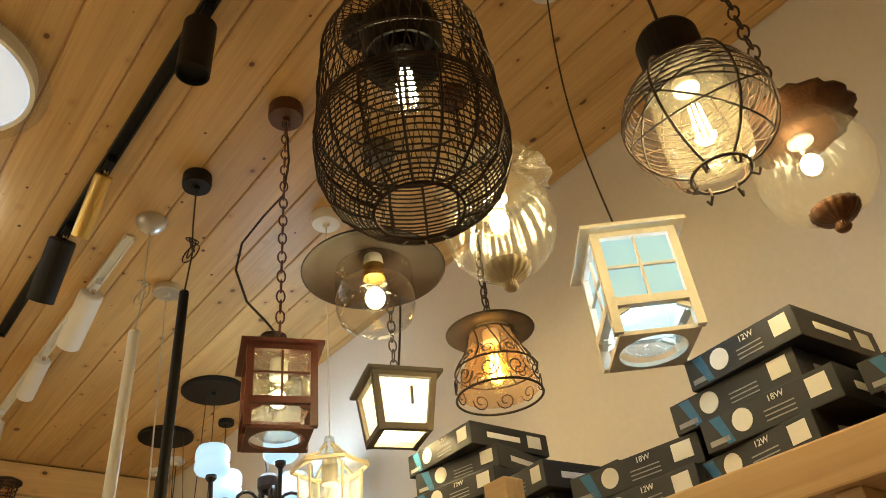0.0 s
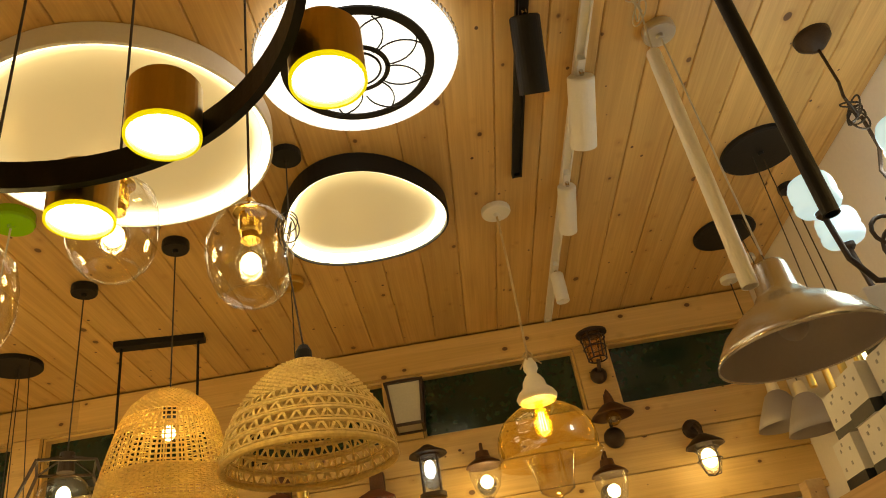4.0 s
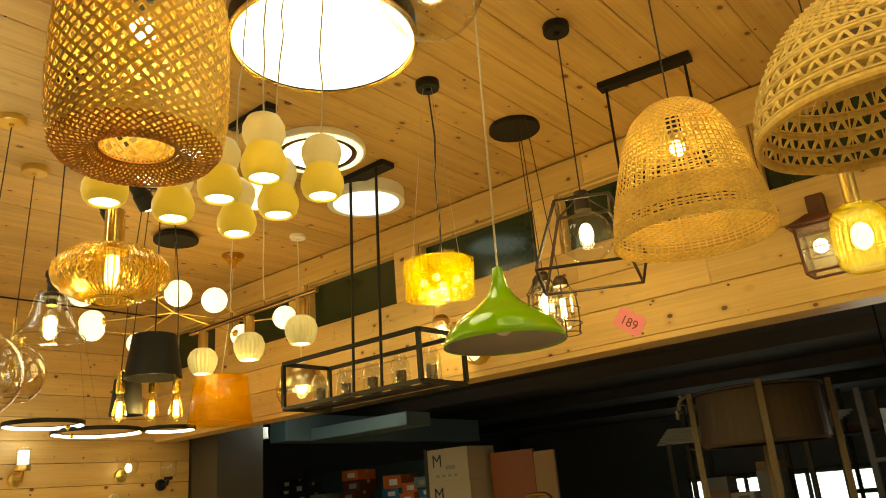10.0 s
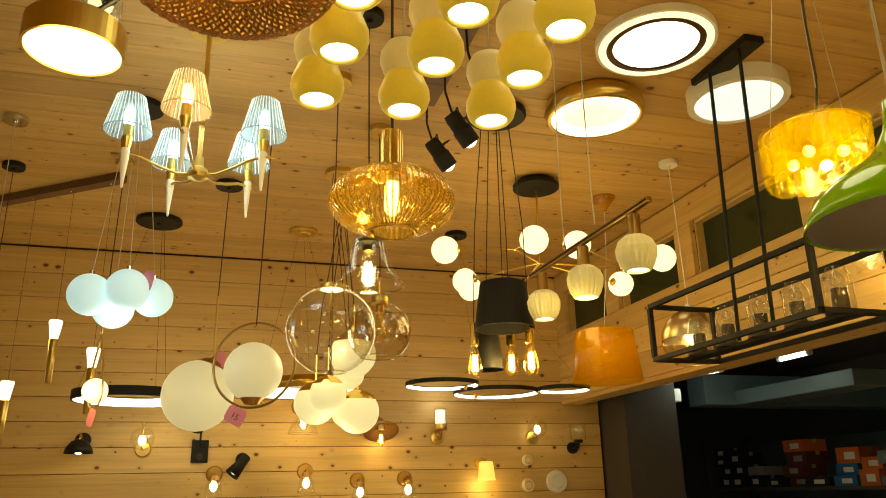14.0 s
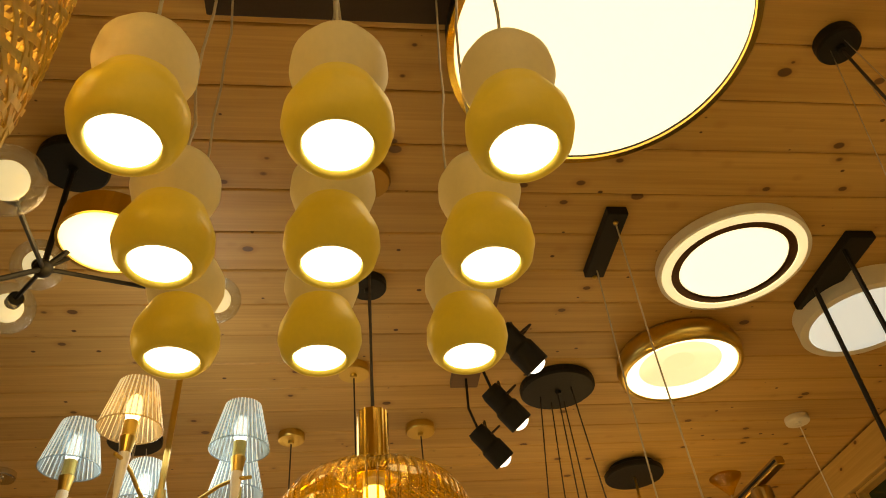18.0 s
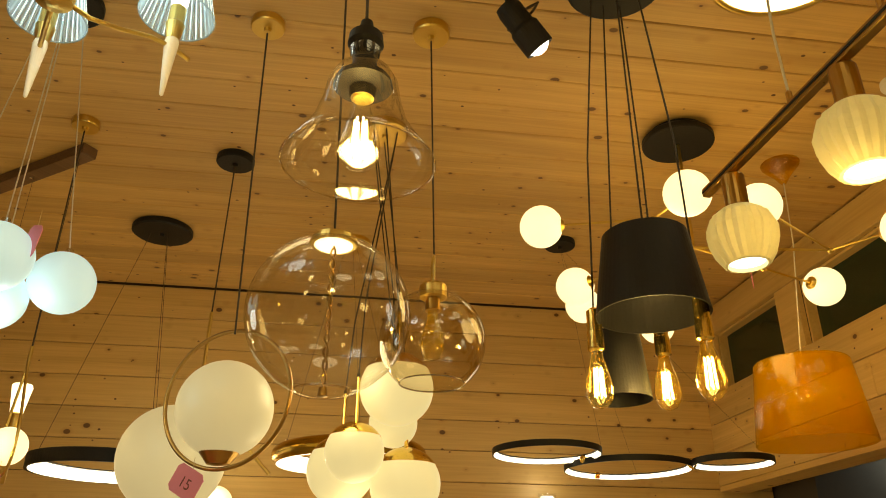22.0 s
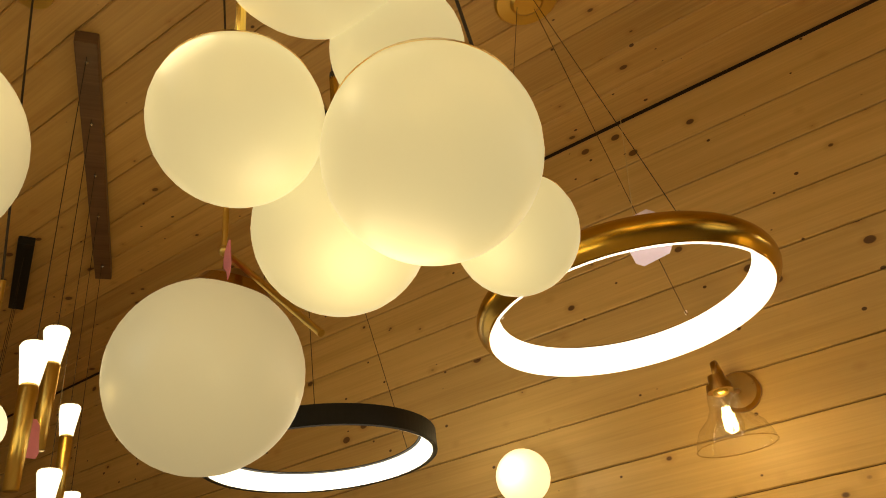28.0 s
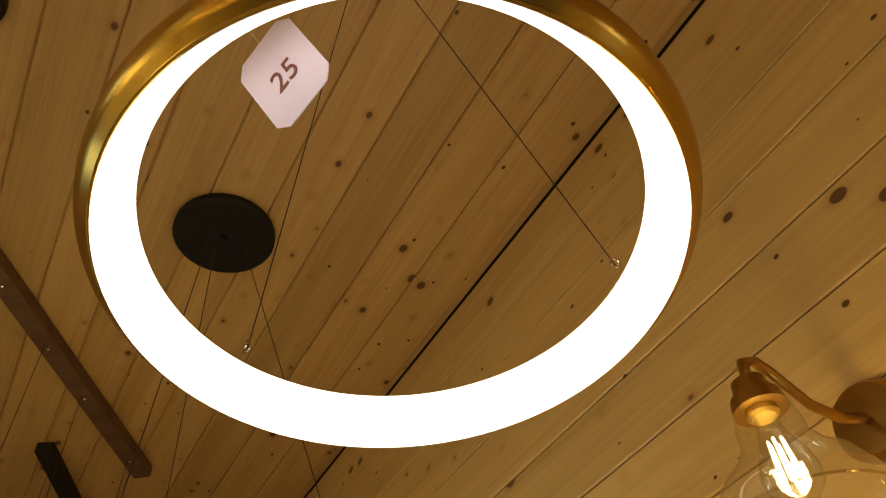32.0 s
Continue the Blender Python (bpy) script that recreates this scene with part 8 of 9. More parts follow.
# ---- lamps on the board wall ----
def wall_thing(y, z, label, turn=0):
    """A lamp on the end wall; its own x axis comes out of the wall."""
    return thing("wall_lamp", XE + 0.001, y, z, label, "wall lamp", "indoor wall lamps")


OUT = pose(0, 0, 0, 0, 90, 0)


def plate(t, r, mt, h=0.022, z=0.0):
    return part("wall_plate", lathe([(0, 0), (r, 0), (r, h * 0.5), (r * 0.86, h), (0, h + 0.003)], 32, m=Matrix.Translation((0, 0, z)) @ OUT), mt, t, smooth=False)


def shade_down(t, x, z, prof, mt, name="glass_shade", wave=None, seg=40):
    g = part(name, lathe(prof, seg, m=Matrix.Translation((x, 0, z)), wave=wave), mt, t, smooth=True)
    if mt.startswith("glass"):
        g.visible_shadow = False
    return g


t = wall_thing(1.925, 1.775, "white glass globe wall lamp on a square black plate, lit")
part("wall_plate", solid((0, -0.055, -0.11), (0.02, 0.055, 0.04), None, 0.004), "black", t)
part("dial", lathe([(0, 0), (0.022, 0), (0.022, 0.012), (0, 0.014)], 24, m=Matrix.Translation((0.02, 0, -0.07)) @ OUT), "iron", t)
part("arm", rod([(0.02, 0, 0.0), (0.1, 0, 0.0), (0.12, 0, 0.02), (0.12, 0, 0.09)], 0.007, 8), "black", t)
part("globe", ball(0.085, 0.17, 36, 20, m=Matrix.Translation((0.12, -0.02, 0))), "milkbright", t, "white glass globe", True)
part("cup", lathe([(0, 0.075), (0.03, 0.08), (0.038, 0.1), (0, 0.1)], 24, m=Matrix.Translation((0.12, -0.02, 0))), "black", t)
lamp(XE + 0.3, 1.905, 1.97, 2, (1, 0.88, 0.6), 0.06)

t = wall_thing(2.588, 1.975, "brass gooseneck wall lamp with a clear bell glass, lit")
plate(t, 0.06, "brassdark", 0.026, 0.07)
part("arm", rod([(0.02, 0, 0.07), (0.09, 0, 0.05), (0.15, 0, 0.055), (0.205, 0, 0.09), (0.23, 0, 0.1), (0.257, 0, 0.088), (0.265, 0, 0.05)], 0.0075, 10), "brassdark", t, smooth=True)
part("cap", lathe([(0, 0.055), (0.022, 0.053), (0.024, 0.03), (0.032, 0.028), (0.034, 0.01), (0, 0.01)], 28, m=Matrix.Translation((0.265, 0, 0))), "brassdark", t)
shade_down(t, 0.265, 0, [(0.034, 0.012), (0.04, -0.015), (0.04, -0.035), (0.055, -0.06), (0.082, -0.085), (0.096, -0.115), (0.1, -0.135)], "glass")
part("glass_rim", hoop(0.1, -0.135, 0.0016, None, 48, 5, Matrix.Translation((0.265, 0, 0))), "glasssmoke", t)
filament_bulb(t, 0.265, 0, 0.005, 0.034, 0.12, "bulbhot", "brass")
lamp(XE + 0.265, 2.588, 1.905, 3, radius=0.02)

t = wall_thing(3.155, 1.87, "aged copper disc wall lamp with a bare filament bulb, lit")
plate(t, 0.05, "copper", 0.024, 0.06)
part("arm", rod([(0.02, 0, 0.06), (0.1, 0, 0.07), (0.13, 0, 0.04)], 0.008, 8), "brassdark", t)
D = Matrix.Translation((0.14, 0, 0.0)) @ pose(0, 0, 0, 0, -30, 0)
part("disc", shell([(0.02, 0.03), (0.05, 0.026), (0.12, 0.0), (0.128, -0.008)], 0.003, 48, m=D), "copper", t, smooth=True)
part("wing_nut", solid((-0.006, -0.018, 0.03), (0.006, 0.018, 0.055), None, 0.004, D), "brassdark", t)
b = filament_bulb(t, 0.142, 0, 0.01, 0.03, 0.12, "filament", "cream", "glasstea")
lamp(XE + 0.15, 3.155, 1.78, 1.2, radius=0.02)

t = wall_thing(3.605, 1.89, "brass elbow wall lamp with a white lit glass cylinder pointing up")
plate(t, 0.05, "brass", 0.024, -0.06)
part("arm", rod([(0.02, 0, -0.06), (0.1, 0, -0.07), (0.12, 0, -0.04), (0.12, 0, 0.0)], 0.012, 10), "brassdark", t, smooth=True)
part("cup", lathe([(0, -0.01), (0.05, -0.01), (0.052, 0.0), (0.052, 0.03), (0, 0.03)], 32, m=Matrix.Translation((0.12, 0, 0))), "brass", t)
part("cylinder", lathe([(0.038, 0.03), (0.038, 0.125), (0.034, 0.13), (0, 0.13)], 32, m=Matrix.Translation((0.12, 0, 0))), "ribcool", t, "white lit glass cylinder", True)
g = shade_down(t, 0.12, 0, [(0.045, 0.03), (0.046, 0.145), (0.043, 0.146)], "glass", "outer_glass")
lamp(XE + 0.16, 3.605, 2.09, 0.7, (1, 0.95, 0.85), 0.03)

for y, z in ((4.375, 1.88), (1.56, 1.807)):
    t = wall_thing(y, z, "brass arm wall lamp with a clear glass globe, lit")
    plate(t, 0.052, "brass", 0.024, -0.05)
    part("arm", rod([(0.02, 0, -0.05), (0.09, 0, -0.055), (0.125, 0, -0.02), (0.13, 0, 0.06), (0.12, 0, 0.1)], 0.006, 8), "brass", t, smooth=True)
    part("finial", ball(0.012, 0.105, 14, 8, m=Matrix.Translation((0.12, 0, 0))), "brass", t, smooth=True)
    g = part("globe", ball(0.075, 0.01, 36, 18, m=Matrix.Translation((0.12, 0, 0)), high=0.97), "glass", t, "clear glass globe", True)
    g.visible_shadow = False
    part("bulb", ball(0.024, 0.0, 18, 10, m=Matrix.Translation((0.12, 0, 0)), squash=1.3), "bulbhot", t, smooth=True)
    lamp(XE + 0.12, y, z, 2.2, radius=0.02)

t = wall_thing(4.713, 1.80, "black wall lamp with a ribbed clear glass cylinder, unlit")
plate(t, 0.045, "black", 0.03, -0.05)
part("arm", rod([(0.02, 0, -0.05), (0.1, 0, -0.05), (0.12, 0, 0.0)], 0.014, 10), "black", t)
shade_down(t, 0.12, 0, [(0.03, 0.0), (0.058, 0.006), (0.06, 0.12), (0.056, 0.125)], "glassrib", wave=ribs(16, 0.04), seg=96)
part("cup", lathe([(0, -0.02), (0.032, -0.018), (0.036, 0.006), (0, 0.006)], 24, m=Matrix.Translation((0.12, 0, 0))), "black", t)

t = wall_thing(1.185, 1.765, "black dome wall lamp with a brass joint")
plate(t, 0.05, "black", 0.024, 0.05)
part("arm", rod([(0.02, 0, 0.05), (0.11, 0, 0.08), (0.13, 0, 0.05)], 0.007, 8), "brass", t)
part("dome", shell([(0.015, 0.05), (0.05, 0.035), (0.08, -0.005), (0.088, -0.04)], 0.003, 40, m=Matrix.Translation((0.13, 0, 0))), "black", t, smooth=True)
part("bulb", ball(0.026, -0.02, 16, 10, m=Matrix.Translation((0.13, 0, 0))), "bulbhot", t, smooth=True)

t = wall_thing(2.209, 1.635, "black tilted cone spot wall lamp with a brass lining, lit")
plate(t, 0.045, "black", 0.03, 0.05)
D = Matrix.Translation((0.1, 0.0, 0.03)) @ pose(0, 0, 0, -38, -15, 0)
part("arm", rod([(0.02, 0, 0.05), (0.1, 0, 0.04)], 0.01, 8), "black", t)
part("cone", shell([(0.022, 0.05), (0.03, 0.04), (0.034, -0.01), (0.05, -0.11)], 0.003, 36, m=D), "black", t, smooth=True)
part("lit_disc", lathe([(0, -0.09), (0.044, -0.09), (0.044, -0.085), (0, -0.085)], 28, m=D), "panelwarm", t)

for y, z in ((2.639, 1.55), (3.358, 1.492), (3.013, 1.483), (2.03, 1.54)):
    t = wall_thing(y, z, "brass wall lamp with a round plate and a glass shade, lit")
    plate(t, 0.055, "brassdark", 0.024, 0.05)
    part("arm", rod([(0.02, 0, 0.05), (0.1, 0, 0.06), (0.12, 0, 0.03)], 0.008, 8), "brassdark", t)
    part("cap", lathe([(0, 0.04), (0.028, 0.036), (0.034, 0.008), (0, 0.008)], 24, m=Matrix.Translation((0.12, 0, 0))), "brassdark", t)
    shade_down(t, 0.12, 0, [(0.032, 0.01), (0.05, -0.02), (0.058, -0.08), (0.056, -0.1)], "glass")
    part("bulb", ball(0.024, -0.03, 16, 10, m=Matrix.Translation((0.12, 0, 0)), squash=1.4), "bulbhot", t, smooth=True)
    lamp(XE + 0.12, y, z - 0.03, 1.6, radius=0.02)

t = wall_thing(3.951, 1.58, "wall lamp with a yellow tapered glass shade, lit")
plate(t, 0.05, "brass", 0.024, 0.06)
part("arm", rod([(0.02, 0, 0.06), (0.1, 0, 0.09), (0.12, 0, 0.06)], 0.007, 8), "brass", t)
part("shade", lathe([(0, 0.07), (0.045, 0.07), (0.05, 0.062), (0.066, -0.06), (0.062, -0.062), (0.044, 0.06)], 36, m=Matrix.Translation((0.12, 0, 0))), "milkyellow", t, "yellow glass shade, lit", True)
lamp(XE + 0.12, 3.951, 1.46, 1.6, radius=0.04)
for y, z, r, mt, lab in ((4.326, 1.661, 0.04, "cream", "round cream wall socket with a brass ring"), (4.322, 1.478, 0.05, "cream", "round cream wall disc with a ring"), (4.56, 1.50, 0.085, "white", "white round disc wall lamp, unlit")):
    t = thing("wall_disc", XE + 0.001, y, z, lab, "wall fitting", "wall discs")
    part("body", lathe([(0, 0), (r, 0), (r, 0.014), (r * 0.9, 0.024), (0, 0.026)], 40, m=OUT), mt, t)
    part("ring", hoop(r * 0.6, 0.026, 0.004, None, 32, 6, OUT), "brass" if mt == "cream" else "white", t)


# ---- stock shelf on the plastered wall ----
SH = 1.83
shelf = thing("wall_shelf", 1.04, 0.07, 0.0, "long pine wall shelf on square posts, stacked with lamp cartons", "shelf")
part("board", solid((0.0, -1.0, SH - 0.07), (XP - 1.04 - 0.002, 3.6, SH), None, 0.004), "shelf", shelf)
for y, top in ((1.2, 1.957), (2.2, 1.957), (3.3, 1.90), (0.0, 1.90)):
    part("post", solid((-0.052, y - 0.03, 0.0), (-0.001, y + 0.03, top), None, 0.004), "shelf", shelf)
for y in (-0.4, 0.6, 1.7, 2.7):
    part("bracket", solid((0.02, y - 0.02, SH - 0.14), (XP - 1.045, y + 0.02, SH - 0.0705), None, 0.003), "shelf", shelf)


def lamp_carton(y, z, sy, sx, sz, turn, words, accent, x=1.09):
    """A flat black lamp carton: dot, stripe, sticker, a bar for the maker's name and the wattage."""
    t = thing("lamp_carton", x + sx / 2, y + 0.07, z, "flat black lamp carton with %s stripe on the pine shelf" % ("an orange" if accent == "orangecard" else "a blue"), "carton", "lamp cartons", turn)
    b = part("box", solid((-sx / 2, -sy / 2, 0), (sx / 2, sy / 2, sz), None, 0.002), "blackcard", t)
    f = -sx / 2 - 0.0008
    part("dot", lathe([(0, 0), (sz * 0.34, 0), (sz * 0.34, 0.0006), (0, 0.0006)], 24, m=Matrix.Translation((f + 0.0004, sy * 0.18, sz * 0.55)) @ pose(0, 0, 0, 0, -90, 0)), "whitecard", b)
    st = bmesh.new()
    vs = [st.verts.new((f, sy * u, sz * v)) for u, v in ((0.27, 0.06), (0.33, 0.06), (0.42, 0.94), (0.33, 0.94))]
    st.faces.new(vs)
    g = bmesh.ops.extrude_face_region(st, geom=st.faces[:])
    bmesh.ops.translate(st, vec=(0.0006, 0, 0), verts=[v for v in g["geom"] if isinstance(v, bmesh.types.BMVert)])
    part("stripe", st, accent, b)
    part("sticker", solid((f, -sy * 0.44, sz * 0.3), (f + 0.0007, -sy * 0.3, sz * 0.85)), "whitecard", b)
    part("name_bar", solid((f, sy * 0.3, sz * 0.14), (f + 0.0007, sy * 0.46, sz * 0.3)), "greycard", b)
    for k in range(3):
        part("text_line", solid((f, -sy * 0.2, sz * (0.2 + 0.14 * k)), (f + 0.0007, sy * 0.02, sz * (0.235 + 0.14 * k))), "greycard", b)
    e = -sy / 2 - 0.0008
    part("name_bar", solid((-sx * 0.3, e, sz * 0.38), (sx * 0.12, e + 0.0007, sz * 0.62)), "whitecard", b)
    part("sticker", solid((sx * 0.22, e, sz * 0.25), (sx * 0.4, e + 0.0007, sz * 0.8)), "whitecard", b)
    if words:
        lettering(words, sz * 0.27, f - 0.0006, -sy * 0.09, sz * 0.78, 90, -90, "whitecard", b)
    return t


rng = random.Random(11)
for y, n, sy, sx, sz, tw in ((0.42, 2, 0.23, 0.22, 0.05, 4), (0.70, 4, 0.24, 0.24, 0.055, -6), (0.98, 2, 0.27, 0.24, 0.055, 5), (1.25, 3, 0.22, 0.22, 0.055, -4), (1.49, 6, 0.26, 0.24, 0.054, 3)):
    for k in range(n):
        lamp_carton(y + rng.uniform(-0.03, 0.03), SH + k * (sz + 0.0006), sy * rng.uniform(0.92, 1.05), sx, sz, tw + rng.uniform(-7, 7), ("12W", "18W", "", "12W", "")[k % 5], "bluecard", 1.09 + rng.uniform(0, 0.03))
lamp_carton(0.40, SH + 2 * 0.0506 + 0.001, 0.2, 0.3, 0.05, 24, "18W", "bluecard", 1.1)
for y in (1.80, 1.945, 2.09):
    for k in range(3 if y < 2 else 2):
        lamp_carton(y + rng.uniform(-0.012, 0.012), SH + k * 0.0508, 0.13, 0.2, 0.05, rng.uniform(-6, 6), "", "orangecard", 1.08 + rng.uniform(0, 0.03))
for y, n, x0 in ((1.70, 3, 1.38), (1.95, 4, 1.38), (0.9, 5, 1.38), (1.3, 4, 1.38)):
    for k in range(n):
        lamp_carton(y, SH + k * 0.0556, 0.24, 0.2, 0.055, rng.uniform(-4, 4), "", "bluecard", x0)


def white_carton(y, z, x, s, turn):
    t = thing("bulb_carton", x, y + 0.07, z, "small white printed lamp carton with a black foot band", "carton", "white cartons", turn)
    b = part("box", solid((-s * 0.5, -s * 0.5, 0), (s * 0.5, s * 0.5, s), None, 0.002), "whitecard", t)
    band = bmesh.new()
    solid((-s * 0.5 - 0.0009, -s * 0.5 - 0.0009, 0.001), (s * 0.5 + 0.0009, s * 0.5 + 0.0009, s * 0.27), band)
    part("foot_band", band, "blackcard", b)
    part("picture", lathe([(0, 0), (s * 0.15, 0), (s * 0.15, 0.0006), (0, 0.0006)], 24, m=Matrix.Translation((0.1 * s, -s * 0.5 - 0.0003, s * 0.6)) @ pose(0, 0, 0, 90, 0, 0)), "blackcard", b)
    part("picture", lathe([(0, 0), (s * 0.08, 0), (s * 0.08, 0.0006), (0, 0.0006)], 20, m=Matrix.Translation((0.1 * s, -s * 0.5 - 0.001, s * 0.6)) @ pose(0, 0, 0, 90, 0, 0)), "carton", b)
    for u, v in ((-0.25, 0.75), (-0.1, 0.5), (0.2, 0.8), (0.3, 0.45), (0.05, 0.9)):
        part("print_spot", solid((-s * 0.5 - 0.0007, s * (u - 0.035), s * (v - 0.04)), (-s * 0.5, s * (u + 0.035), s * (v + 0.03))), "greycard", b)
    return t


for i, (y, n) in enumerate(((2.34, 2), (2.50, 3), (2.66, 2), (2.82, 3), (2.98, 2), (3.14, 2))):
    for k in range(n):
        white_carton(y + rng.uniform(-0.01, 0.01), SH + k * 0.1405, 1.14 + rng.uniform(0, 0.04), 0.14, rng.uniform(-9, 9))
for i, (y, n) in enumerate(((2.30, 2), (2.48, 2), (2.9, 3))):
    for k in range(n):
        white_carton(y, SH + k * 0.1405, 1.36, 0.14, rng.uniform(-9, 9))

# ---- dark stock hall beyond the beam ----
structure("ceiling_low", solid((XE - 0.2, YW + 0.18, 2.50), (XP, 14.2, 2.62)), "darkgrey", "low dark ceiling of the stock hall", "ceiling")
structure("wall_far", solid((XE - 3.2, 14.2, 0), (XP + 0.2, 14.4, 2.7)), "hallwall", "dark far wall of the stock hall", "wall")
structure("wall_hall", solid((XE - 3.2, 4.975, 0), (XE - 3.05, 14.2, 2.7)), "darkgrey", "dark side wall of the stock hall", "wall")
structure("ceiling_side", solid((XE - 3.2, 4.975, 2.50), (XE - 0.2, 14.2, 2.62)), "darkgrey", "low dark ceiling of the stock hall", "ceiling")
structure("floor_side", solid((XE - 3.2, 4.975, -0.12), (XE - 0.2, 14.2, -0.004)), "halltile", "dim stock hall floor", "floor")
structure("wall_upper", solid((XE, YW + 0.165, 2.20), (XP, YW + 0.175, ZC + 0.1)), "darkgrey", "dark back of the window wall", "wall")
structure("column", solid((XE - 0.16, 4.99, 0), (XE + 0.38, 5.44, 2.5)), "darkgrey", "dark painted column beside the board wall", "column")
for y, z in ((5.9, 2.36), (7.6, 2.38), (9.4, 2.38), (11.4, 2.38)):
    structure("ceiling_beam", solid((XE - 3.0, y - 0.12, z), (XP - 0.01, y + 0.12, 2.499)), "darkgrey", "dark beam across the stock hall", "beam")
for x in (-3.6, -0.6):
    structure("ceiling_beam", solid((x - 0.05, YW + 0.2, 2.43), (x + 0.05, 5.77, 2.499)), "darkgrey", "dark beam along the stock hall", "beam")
structure("duct", solid((-6.1, 6.3, 2.10), (-4.8, 6.62, 2.22), None, 0.01), "duct", "pale blue painted duct under the dark ceiling", "duct")
structure("duct_side", solid((-6.35, 6.0, 2.10), (-6.1, 9.0, 2.36), None, 0.01), "duct", "pale blue painted duct under the dark ceiling", "duct")
structure("back_panel", solid((-8.6, 8.3, 1.3), (-5.4, 8.34, 1.92)), "duct", "pale blue grey panel behind the stock", "panel")


def tube_lamp(a, b):
    A, B = Vector(a), Vector(b)
    t = thing("tube_lamp", A.x, A.y, A.z, "bare white fluorescent tube lamp under the dark ceiling, lit", "ceiling lamp", "tube lamps")
    d = B - A
    part("tube", rod([(0, 0, 0), d], 0.018, 12), "tube", t)
    n = d.normalized()
    for p, q in ((-n * 0.03, Vector((0, 0, 0))), (d, d + n * 0.03)):
        part("end_cap", rod([p, q], 0.021, 12), "white", t)
    part("fitting", rod([-n * 0.03 + Vector((0, 0, 0.035)), d + n * 0.03 + Vector((0, 0, 0.035))], 0.016, 6), "white", t)
    for s in (0.15, 0.85):
        part("hanger", rod([d * s + Vector((0, 0, 0.03)), Vector((d.x * s, d.y * s, 2.5 - A.z))], 0.004, 5), "white", t)
    return t


tube_lamp((-5.86, 5.6, 2.29), (-5.33, 5.6, 2.27)), tube_lamp((-5.13, 6.0, 2.33), (-4.86, 6.0, 2.33))
lamp(-5.6, 5.6, 2.2, 2.0, COOL, 0.1)
t = thing("emergency_box", -5.755, 5.44, 2.127, "small white emergency light box on the dark column", "fitting")
part("box", solid((-0.05, 0.0, -0.05), (0.05, 0.06, 0.05), None, 0.006), "white", t)
part("lens", solid((-0.03, -0.004, -0.02), (0.03, -0.0005, 0.03)), "lanterncool", t)
t = thing("round_lamp", -1.152, 7.0, 2.5, "round white hanging lamp in the stock hall, lit", "pendant lamp")
part("stem", rod([(0, 0, 0), (0, 0, -0.76)], 0.006, 6), "black", t)
part("shade", lathe([(0, -0.76), (0.05, -0.765), (0.062, -0.79), (0.058, -0.86), (0.035, -0.89), (0, -0.895)], 28), "tube", t, smooth=True)
lamp(-1.152, 7.0, 1.58, 3.6, (0.92, 0.97, 1.0), 0.06)


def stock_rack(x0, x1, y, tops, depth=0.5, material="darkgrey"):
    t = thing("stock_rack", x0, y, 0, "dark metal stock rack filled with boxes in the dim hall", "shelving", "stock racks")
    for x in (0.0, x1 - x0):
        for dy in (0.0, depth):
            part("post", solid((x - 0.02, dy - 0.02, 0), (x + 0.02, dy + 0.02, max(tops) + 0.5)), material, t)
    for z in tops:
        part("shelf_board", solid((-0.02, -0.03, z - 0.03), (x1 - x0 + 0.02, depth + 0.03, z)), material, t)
    return t


def stock_box(x, y, z, w, d, h, material, turn=0, mark=""):
    t = thing("stock_box", x, y, z, "%s cardboard stock box on a dim rack" % {"carton": "brown", "palecarton": "pale brown", "blackcard": "black", "orangecard": "orange", "bluecard": "blue", "greycard": "grey", "whitecard": "white", "duct": "pale blue", "red": "dark red"}[material], "box", "stock boxes", turn)
    b = part("body", solid((-w / 2, -d / 2, 0), (w / 2, d / 2, h), None, 0.004), material, t)
    if mark:
        lettering(mark, h * 0.55, -w * 0.26, -d / 2 - 0.001, h * 0.62, 90, 0, "blackcard", b)
        for k in range(4):
            part("print_bar", solid((-w * 0.3 + k * w * 0.15, -d / 2 - 0.001, h * 0.14), (-w * 0.22 + k * w * 0.15, -d / 2, h * 0.22)), "greycard", b)
        part("print_bar", solid((-w * 0.05, -d / 2 - 0.001, h * 0.36), (w * 0.18, -d / 2, h * 0.48)), "greycard", b)
    else:
        part("sticker", solid((-w * 0.15, -d / 2 - 0.001, h * 0.25), (w * 0.3, -d / 2, h * 0.7)), "whitecard" if material in ("orangecard", "bluecard", "blackcard") else "greycard", b)
        part("tape", solid((-w * 0.5 - 0.001, -0.02, h * 0.7), (w * 0.5 + 0.001, 0.02, h + 0.001)), "tan", b)
    return t


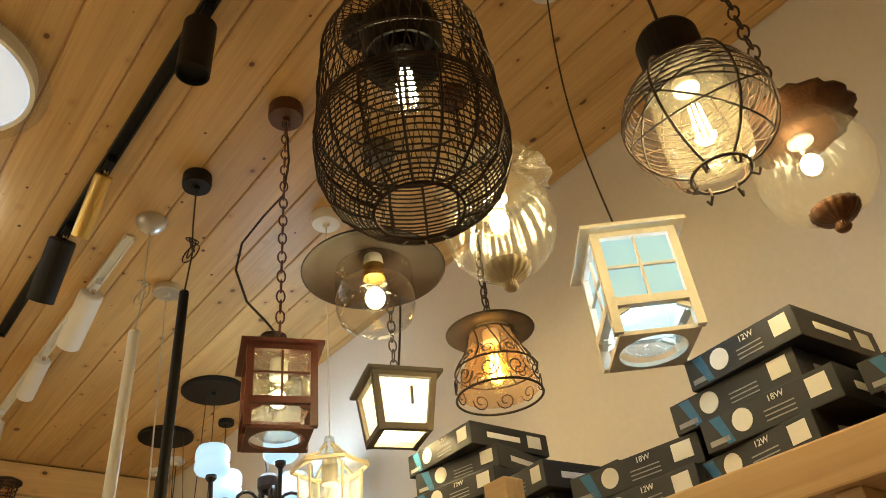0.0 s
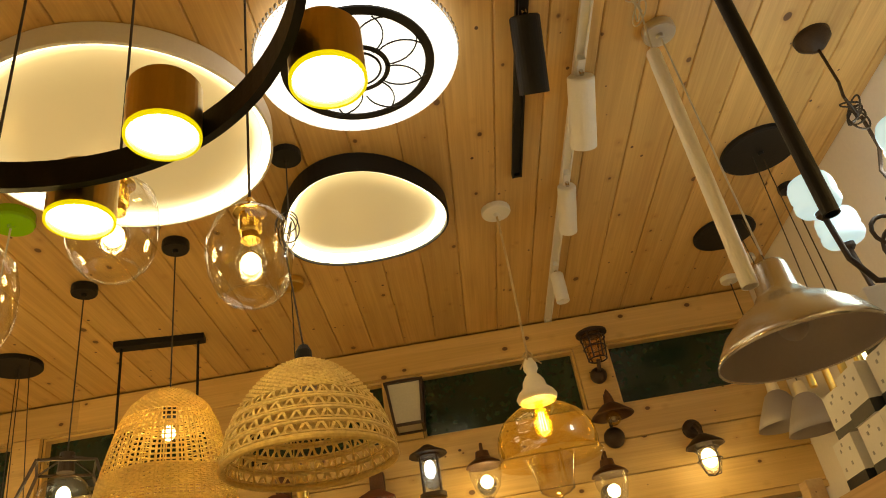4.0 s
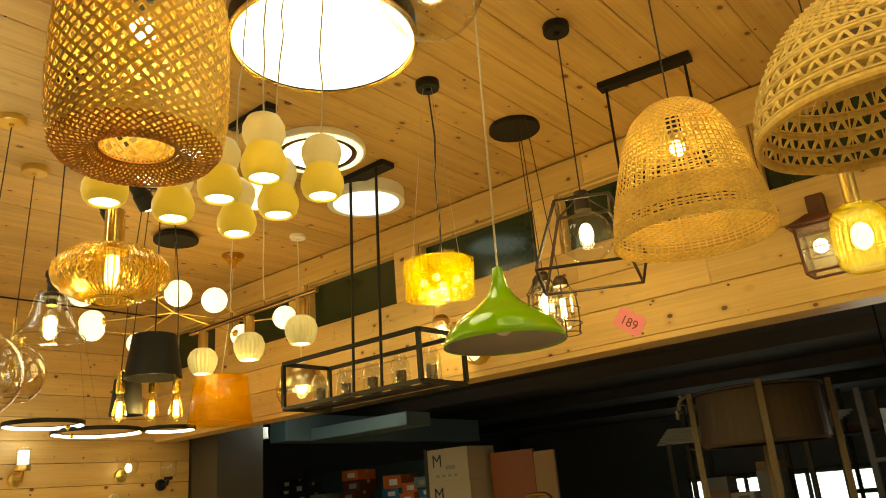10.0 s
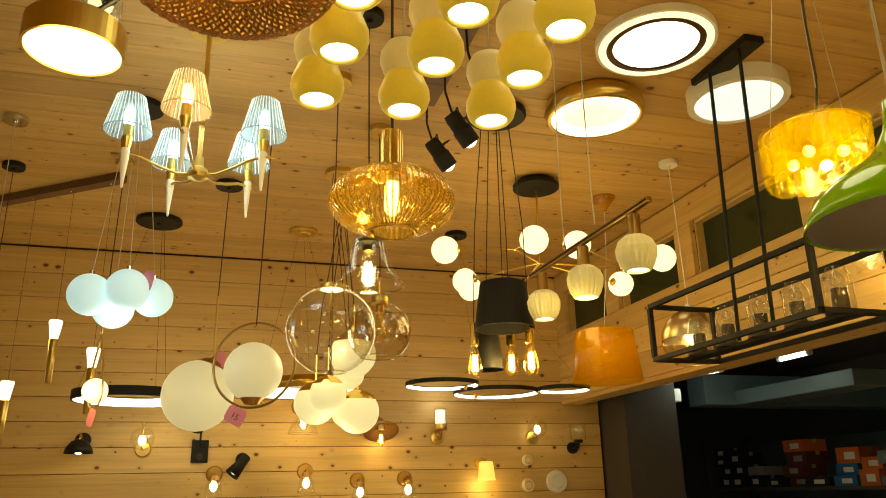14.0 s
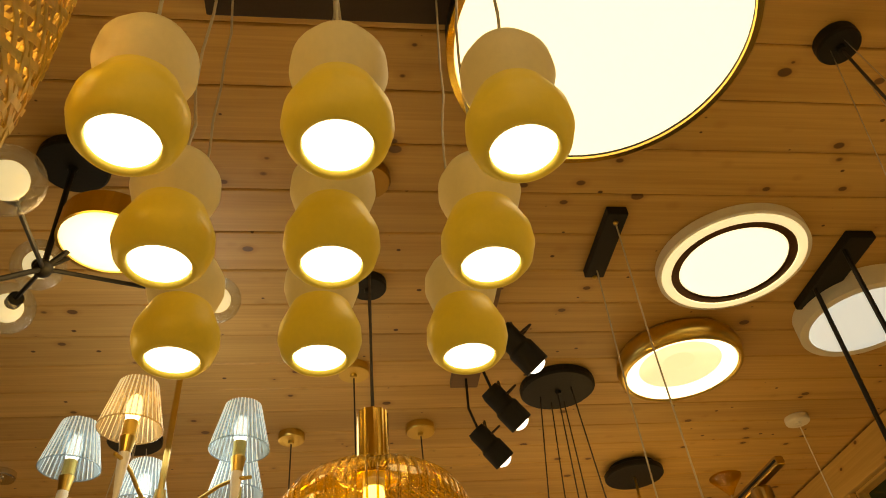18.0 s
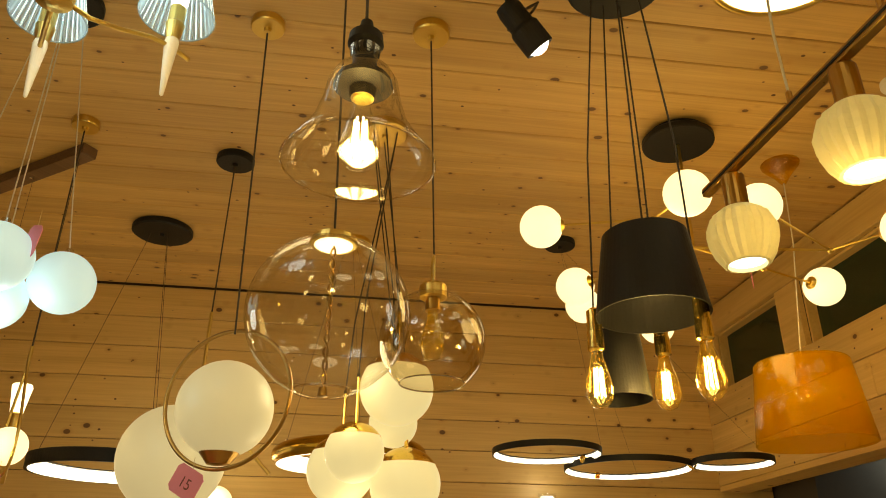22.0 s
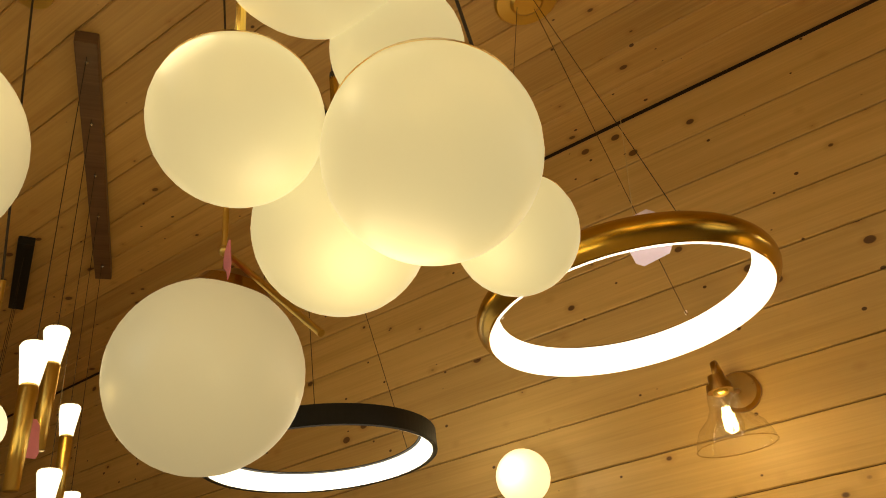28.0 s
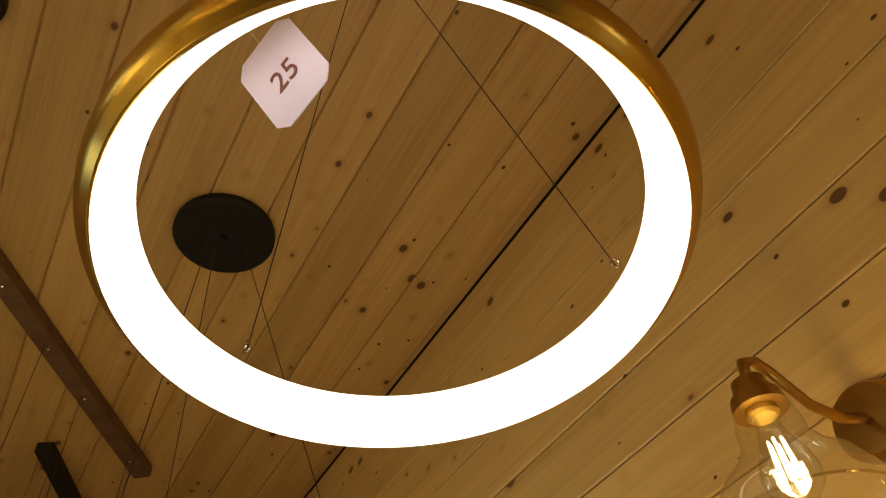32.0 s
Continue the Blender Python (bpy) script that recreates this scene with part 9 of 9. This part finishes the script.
stock_rack(-7.6, -5.22, 7.0, (0.5, 1.42)), stock_rack(-3.4, -2.62, 8.9, (0.6, 1.2, 1.75)), stock_rack(-1.5, 1.2, 7.6, (0.6, 1.15, 1.5)), stock_rack(-2.4, 0.4, 10.5, (0.6, 1.2, 1.8))
rng = random.Random(21)
for x0, x1, y, z, cols in ((-7.55, -6.5, 7.2, 1.42, ("blackcard", "blackcard", "greycard")), (-6.5, -5.9, 7.15, 1.42, ("red", "orangecard", "blackcard", "red")), (-5.9, -5.3, 7.15, 1.42, ("orangecard", "bluecard", "orangecard", "duct")), (-3.35, -2.7, 9.1, 1.2, ("greycard", "carton", "whitecard")), (-3.35, -2.7, 9.1, 1.75, ("greycard", "whitecard")), (-1.4, 1.1, 7.8, 1.5, ("blackcard", "blackcard", "greycard")), (-2.3, 0.3, 10.7, 1.8, ("carton", "greycard", "whitecard")), (-1.4, 1.1, 7.8, 1.15, ("blackcard", "red", "greycard"))):
    x = x0
    while x < x1 - 0.1:
        w = rng.uniform(0.16, 0.26)
        zz = z
        for k in range(rng.choice((1, 2, 3, 4)) if z < 1.7 else 1):
            h = rng.uniform(0.07, 0.13)
            if zz + h > z + 0.42:
                break
            stock_box(x + w / 2, y + rng.uniform(-0.03, 0.05), zz, w, 0.26, h, rng.choice(cols), rng.uniform(-4, 4))
            zz += h + 0.0005
        x += w + rng.uniform(0.012, 0.06)
for k, z in enumerate((0.71, 1.01, 1.31, 1.61)):
    stock_box(-4.92, 7.15, z, 0.5, 0.4, 0.299, "palecarton", 2 - k, "M")
t = thing("low_table", -4.92, 7.15, 0, "plain dark table under stacked cartons", "table")
part("tabletop", solid((-0.4, -0.3, 0.68), (0.45, 0.3, 0.71), None, 0.004), "darkgrey", t)
for sx, sy in ((-0.36, -0.26), (0.4, -0.26), (-0.36, 0.26), (0.4, 0.26)):
    part("leg", solid((sx - 0.02, sy - 0.02, 0), (sx + 0.02, sy + 0.02, 0.68)), "darkgrey", t)
t = thing("brown_panel", -4.25, 7.2, 0, "tall brown board panel standing in the stock hall", "panel")
part("panel", solid((-0.36, 0, 0), (0.12, 0.03, 1.83), None, 0.004), "brownpanel", t)
part("edge_board", solid((0.125, 0.0, 0), (0.34, 0.03, 1.80), None, 0.004), "carton", t)
t = thing("steel_rail", -3.72, 6.6, 0, "bent polished steel handrail loop", "rail")
part("loop", rod([(-0.13, 0, 0), (-0.13, 0, 1.36), (-0.11, 0, 1.42), (-0.07, 0, 1.44), (0.07, 0, 1.44), (0.11, 0, 1.42), (0.13, 0, 1.36), (0.13, 0, 0)], 0.016, 10), "brassdark", t, smooth=True)
t = thing("drum_table", -1.73, 6.12, 0, "brown round drum tank on four pale legs", "drum table")
part("drum", shell([(0.345, 1.94), (0.36, 1.93), (0.365, 1.64), (0.35, 1.625)], 0.02, 48), "drumbrown", t)
part("top", lathe([(0, 1.955), (0.35, 1.955), (0.372, 1.949), (0.372, 1.938), (0, 1.938)], 48), "drumbrown", t, "pale worn lid")
for k in range(4):
    a = math.radians(20 + 90 * k)
    part("leg", solid((-0.027, -0.018, 0), (0.027, 0.018, 1.965), None, 0.003, Matrix.Translation((0.392 * math.cos(a), 0.392 * math.sin(a), 0)) @ pose(0, 0, 0, 0, 0, 110)), "palewood", t)
tap = part("tap_rack", rod([(-0.38, -0.12, 1.97), (-0.43, -0.14, 1.93), (-0.46, -0.15, 1.82)], 0.012, 6), "greycard", t, "pale metal tap rack")
for k in range(3):
    part("tap", rod([(-0.40 - 0.02 * k, -0.2, 1.95 - 0.045 * k), (-0.42 - 0.02 * k, -0.06, 1.955 - 0.045 * k)], 0.009, 6), "greycard", tap)
t = thing("hall_window", -5.7, 14.19, 0, "bright daylight window in the far wall", "window")
for k in range(3):
    part("pane", solid((k * 0.95, -0.02, 0.95), (k * 0.95 + 0.88, -0.01, 1.38)), "panelcool", t)
part("window_frame", solid((-0.06, -0.009, 0.88), (2.85, -0.001, 1.46)), "darkgrey", t)
t = thing("pink_panel", -0.85, 7.3, 0, "pink display panel in the stock hall", "panel")
part("panel", solid((-0.25, 0, 0), (0.25, 0.02, 1.50), None, 0.003), "pinkpanel", t)
t = thing("roof_rails", -3.3, 8.2, 1.78, "bundle of long pale rails on a rack", "rails")
for k in range(7):
    part("rail", rod([(-0.1 + 0.02 * k, 0, 0.02 * k), (1.3 + 0.03 * k, 0.6, 0.02 * k + 0.02)], 0.012, 6), "greycard", t)
for x, y in ((-3.28, 8.2), (-2.2, 8.6)):
    t = thing("rack_post", x, y, 0, "dark steel post of a rail rack", "post")
    part("post", solid((-0.02, -0.02, 0), (0.02, 0.02, 1.77)), "darkgrey", t)
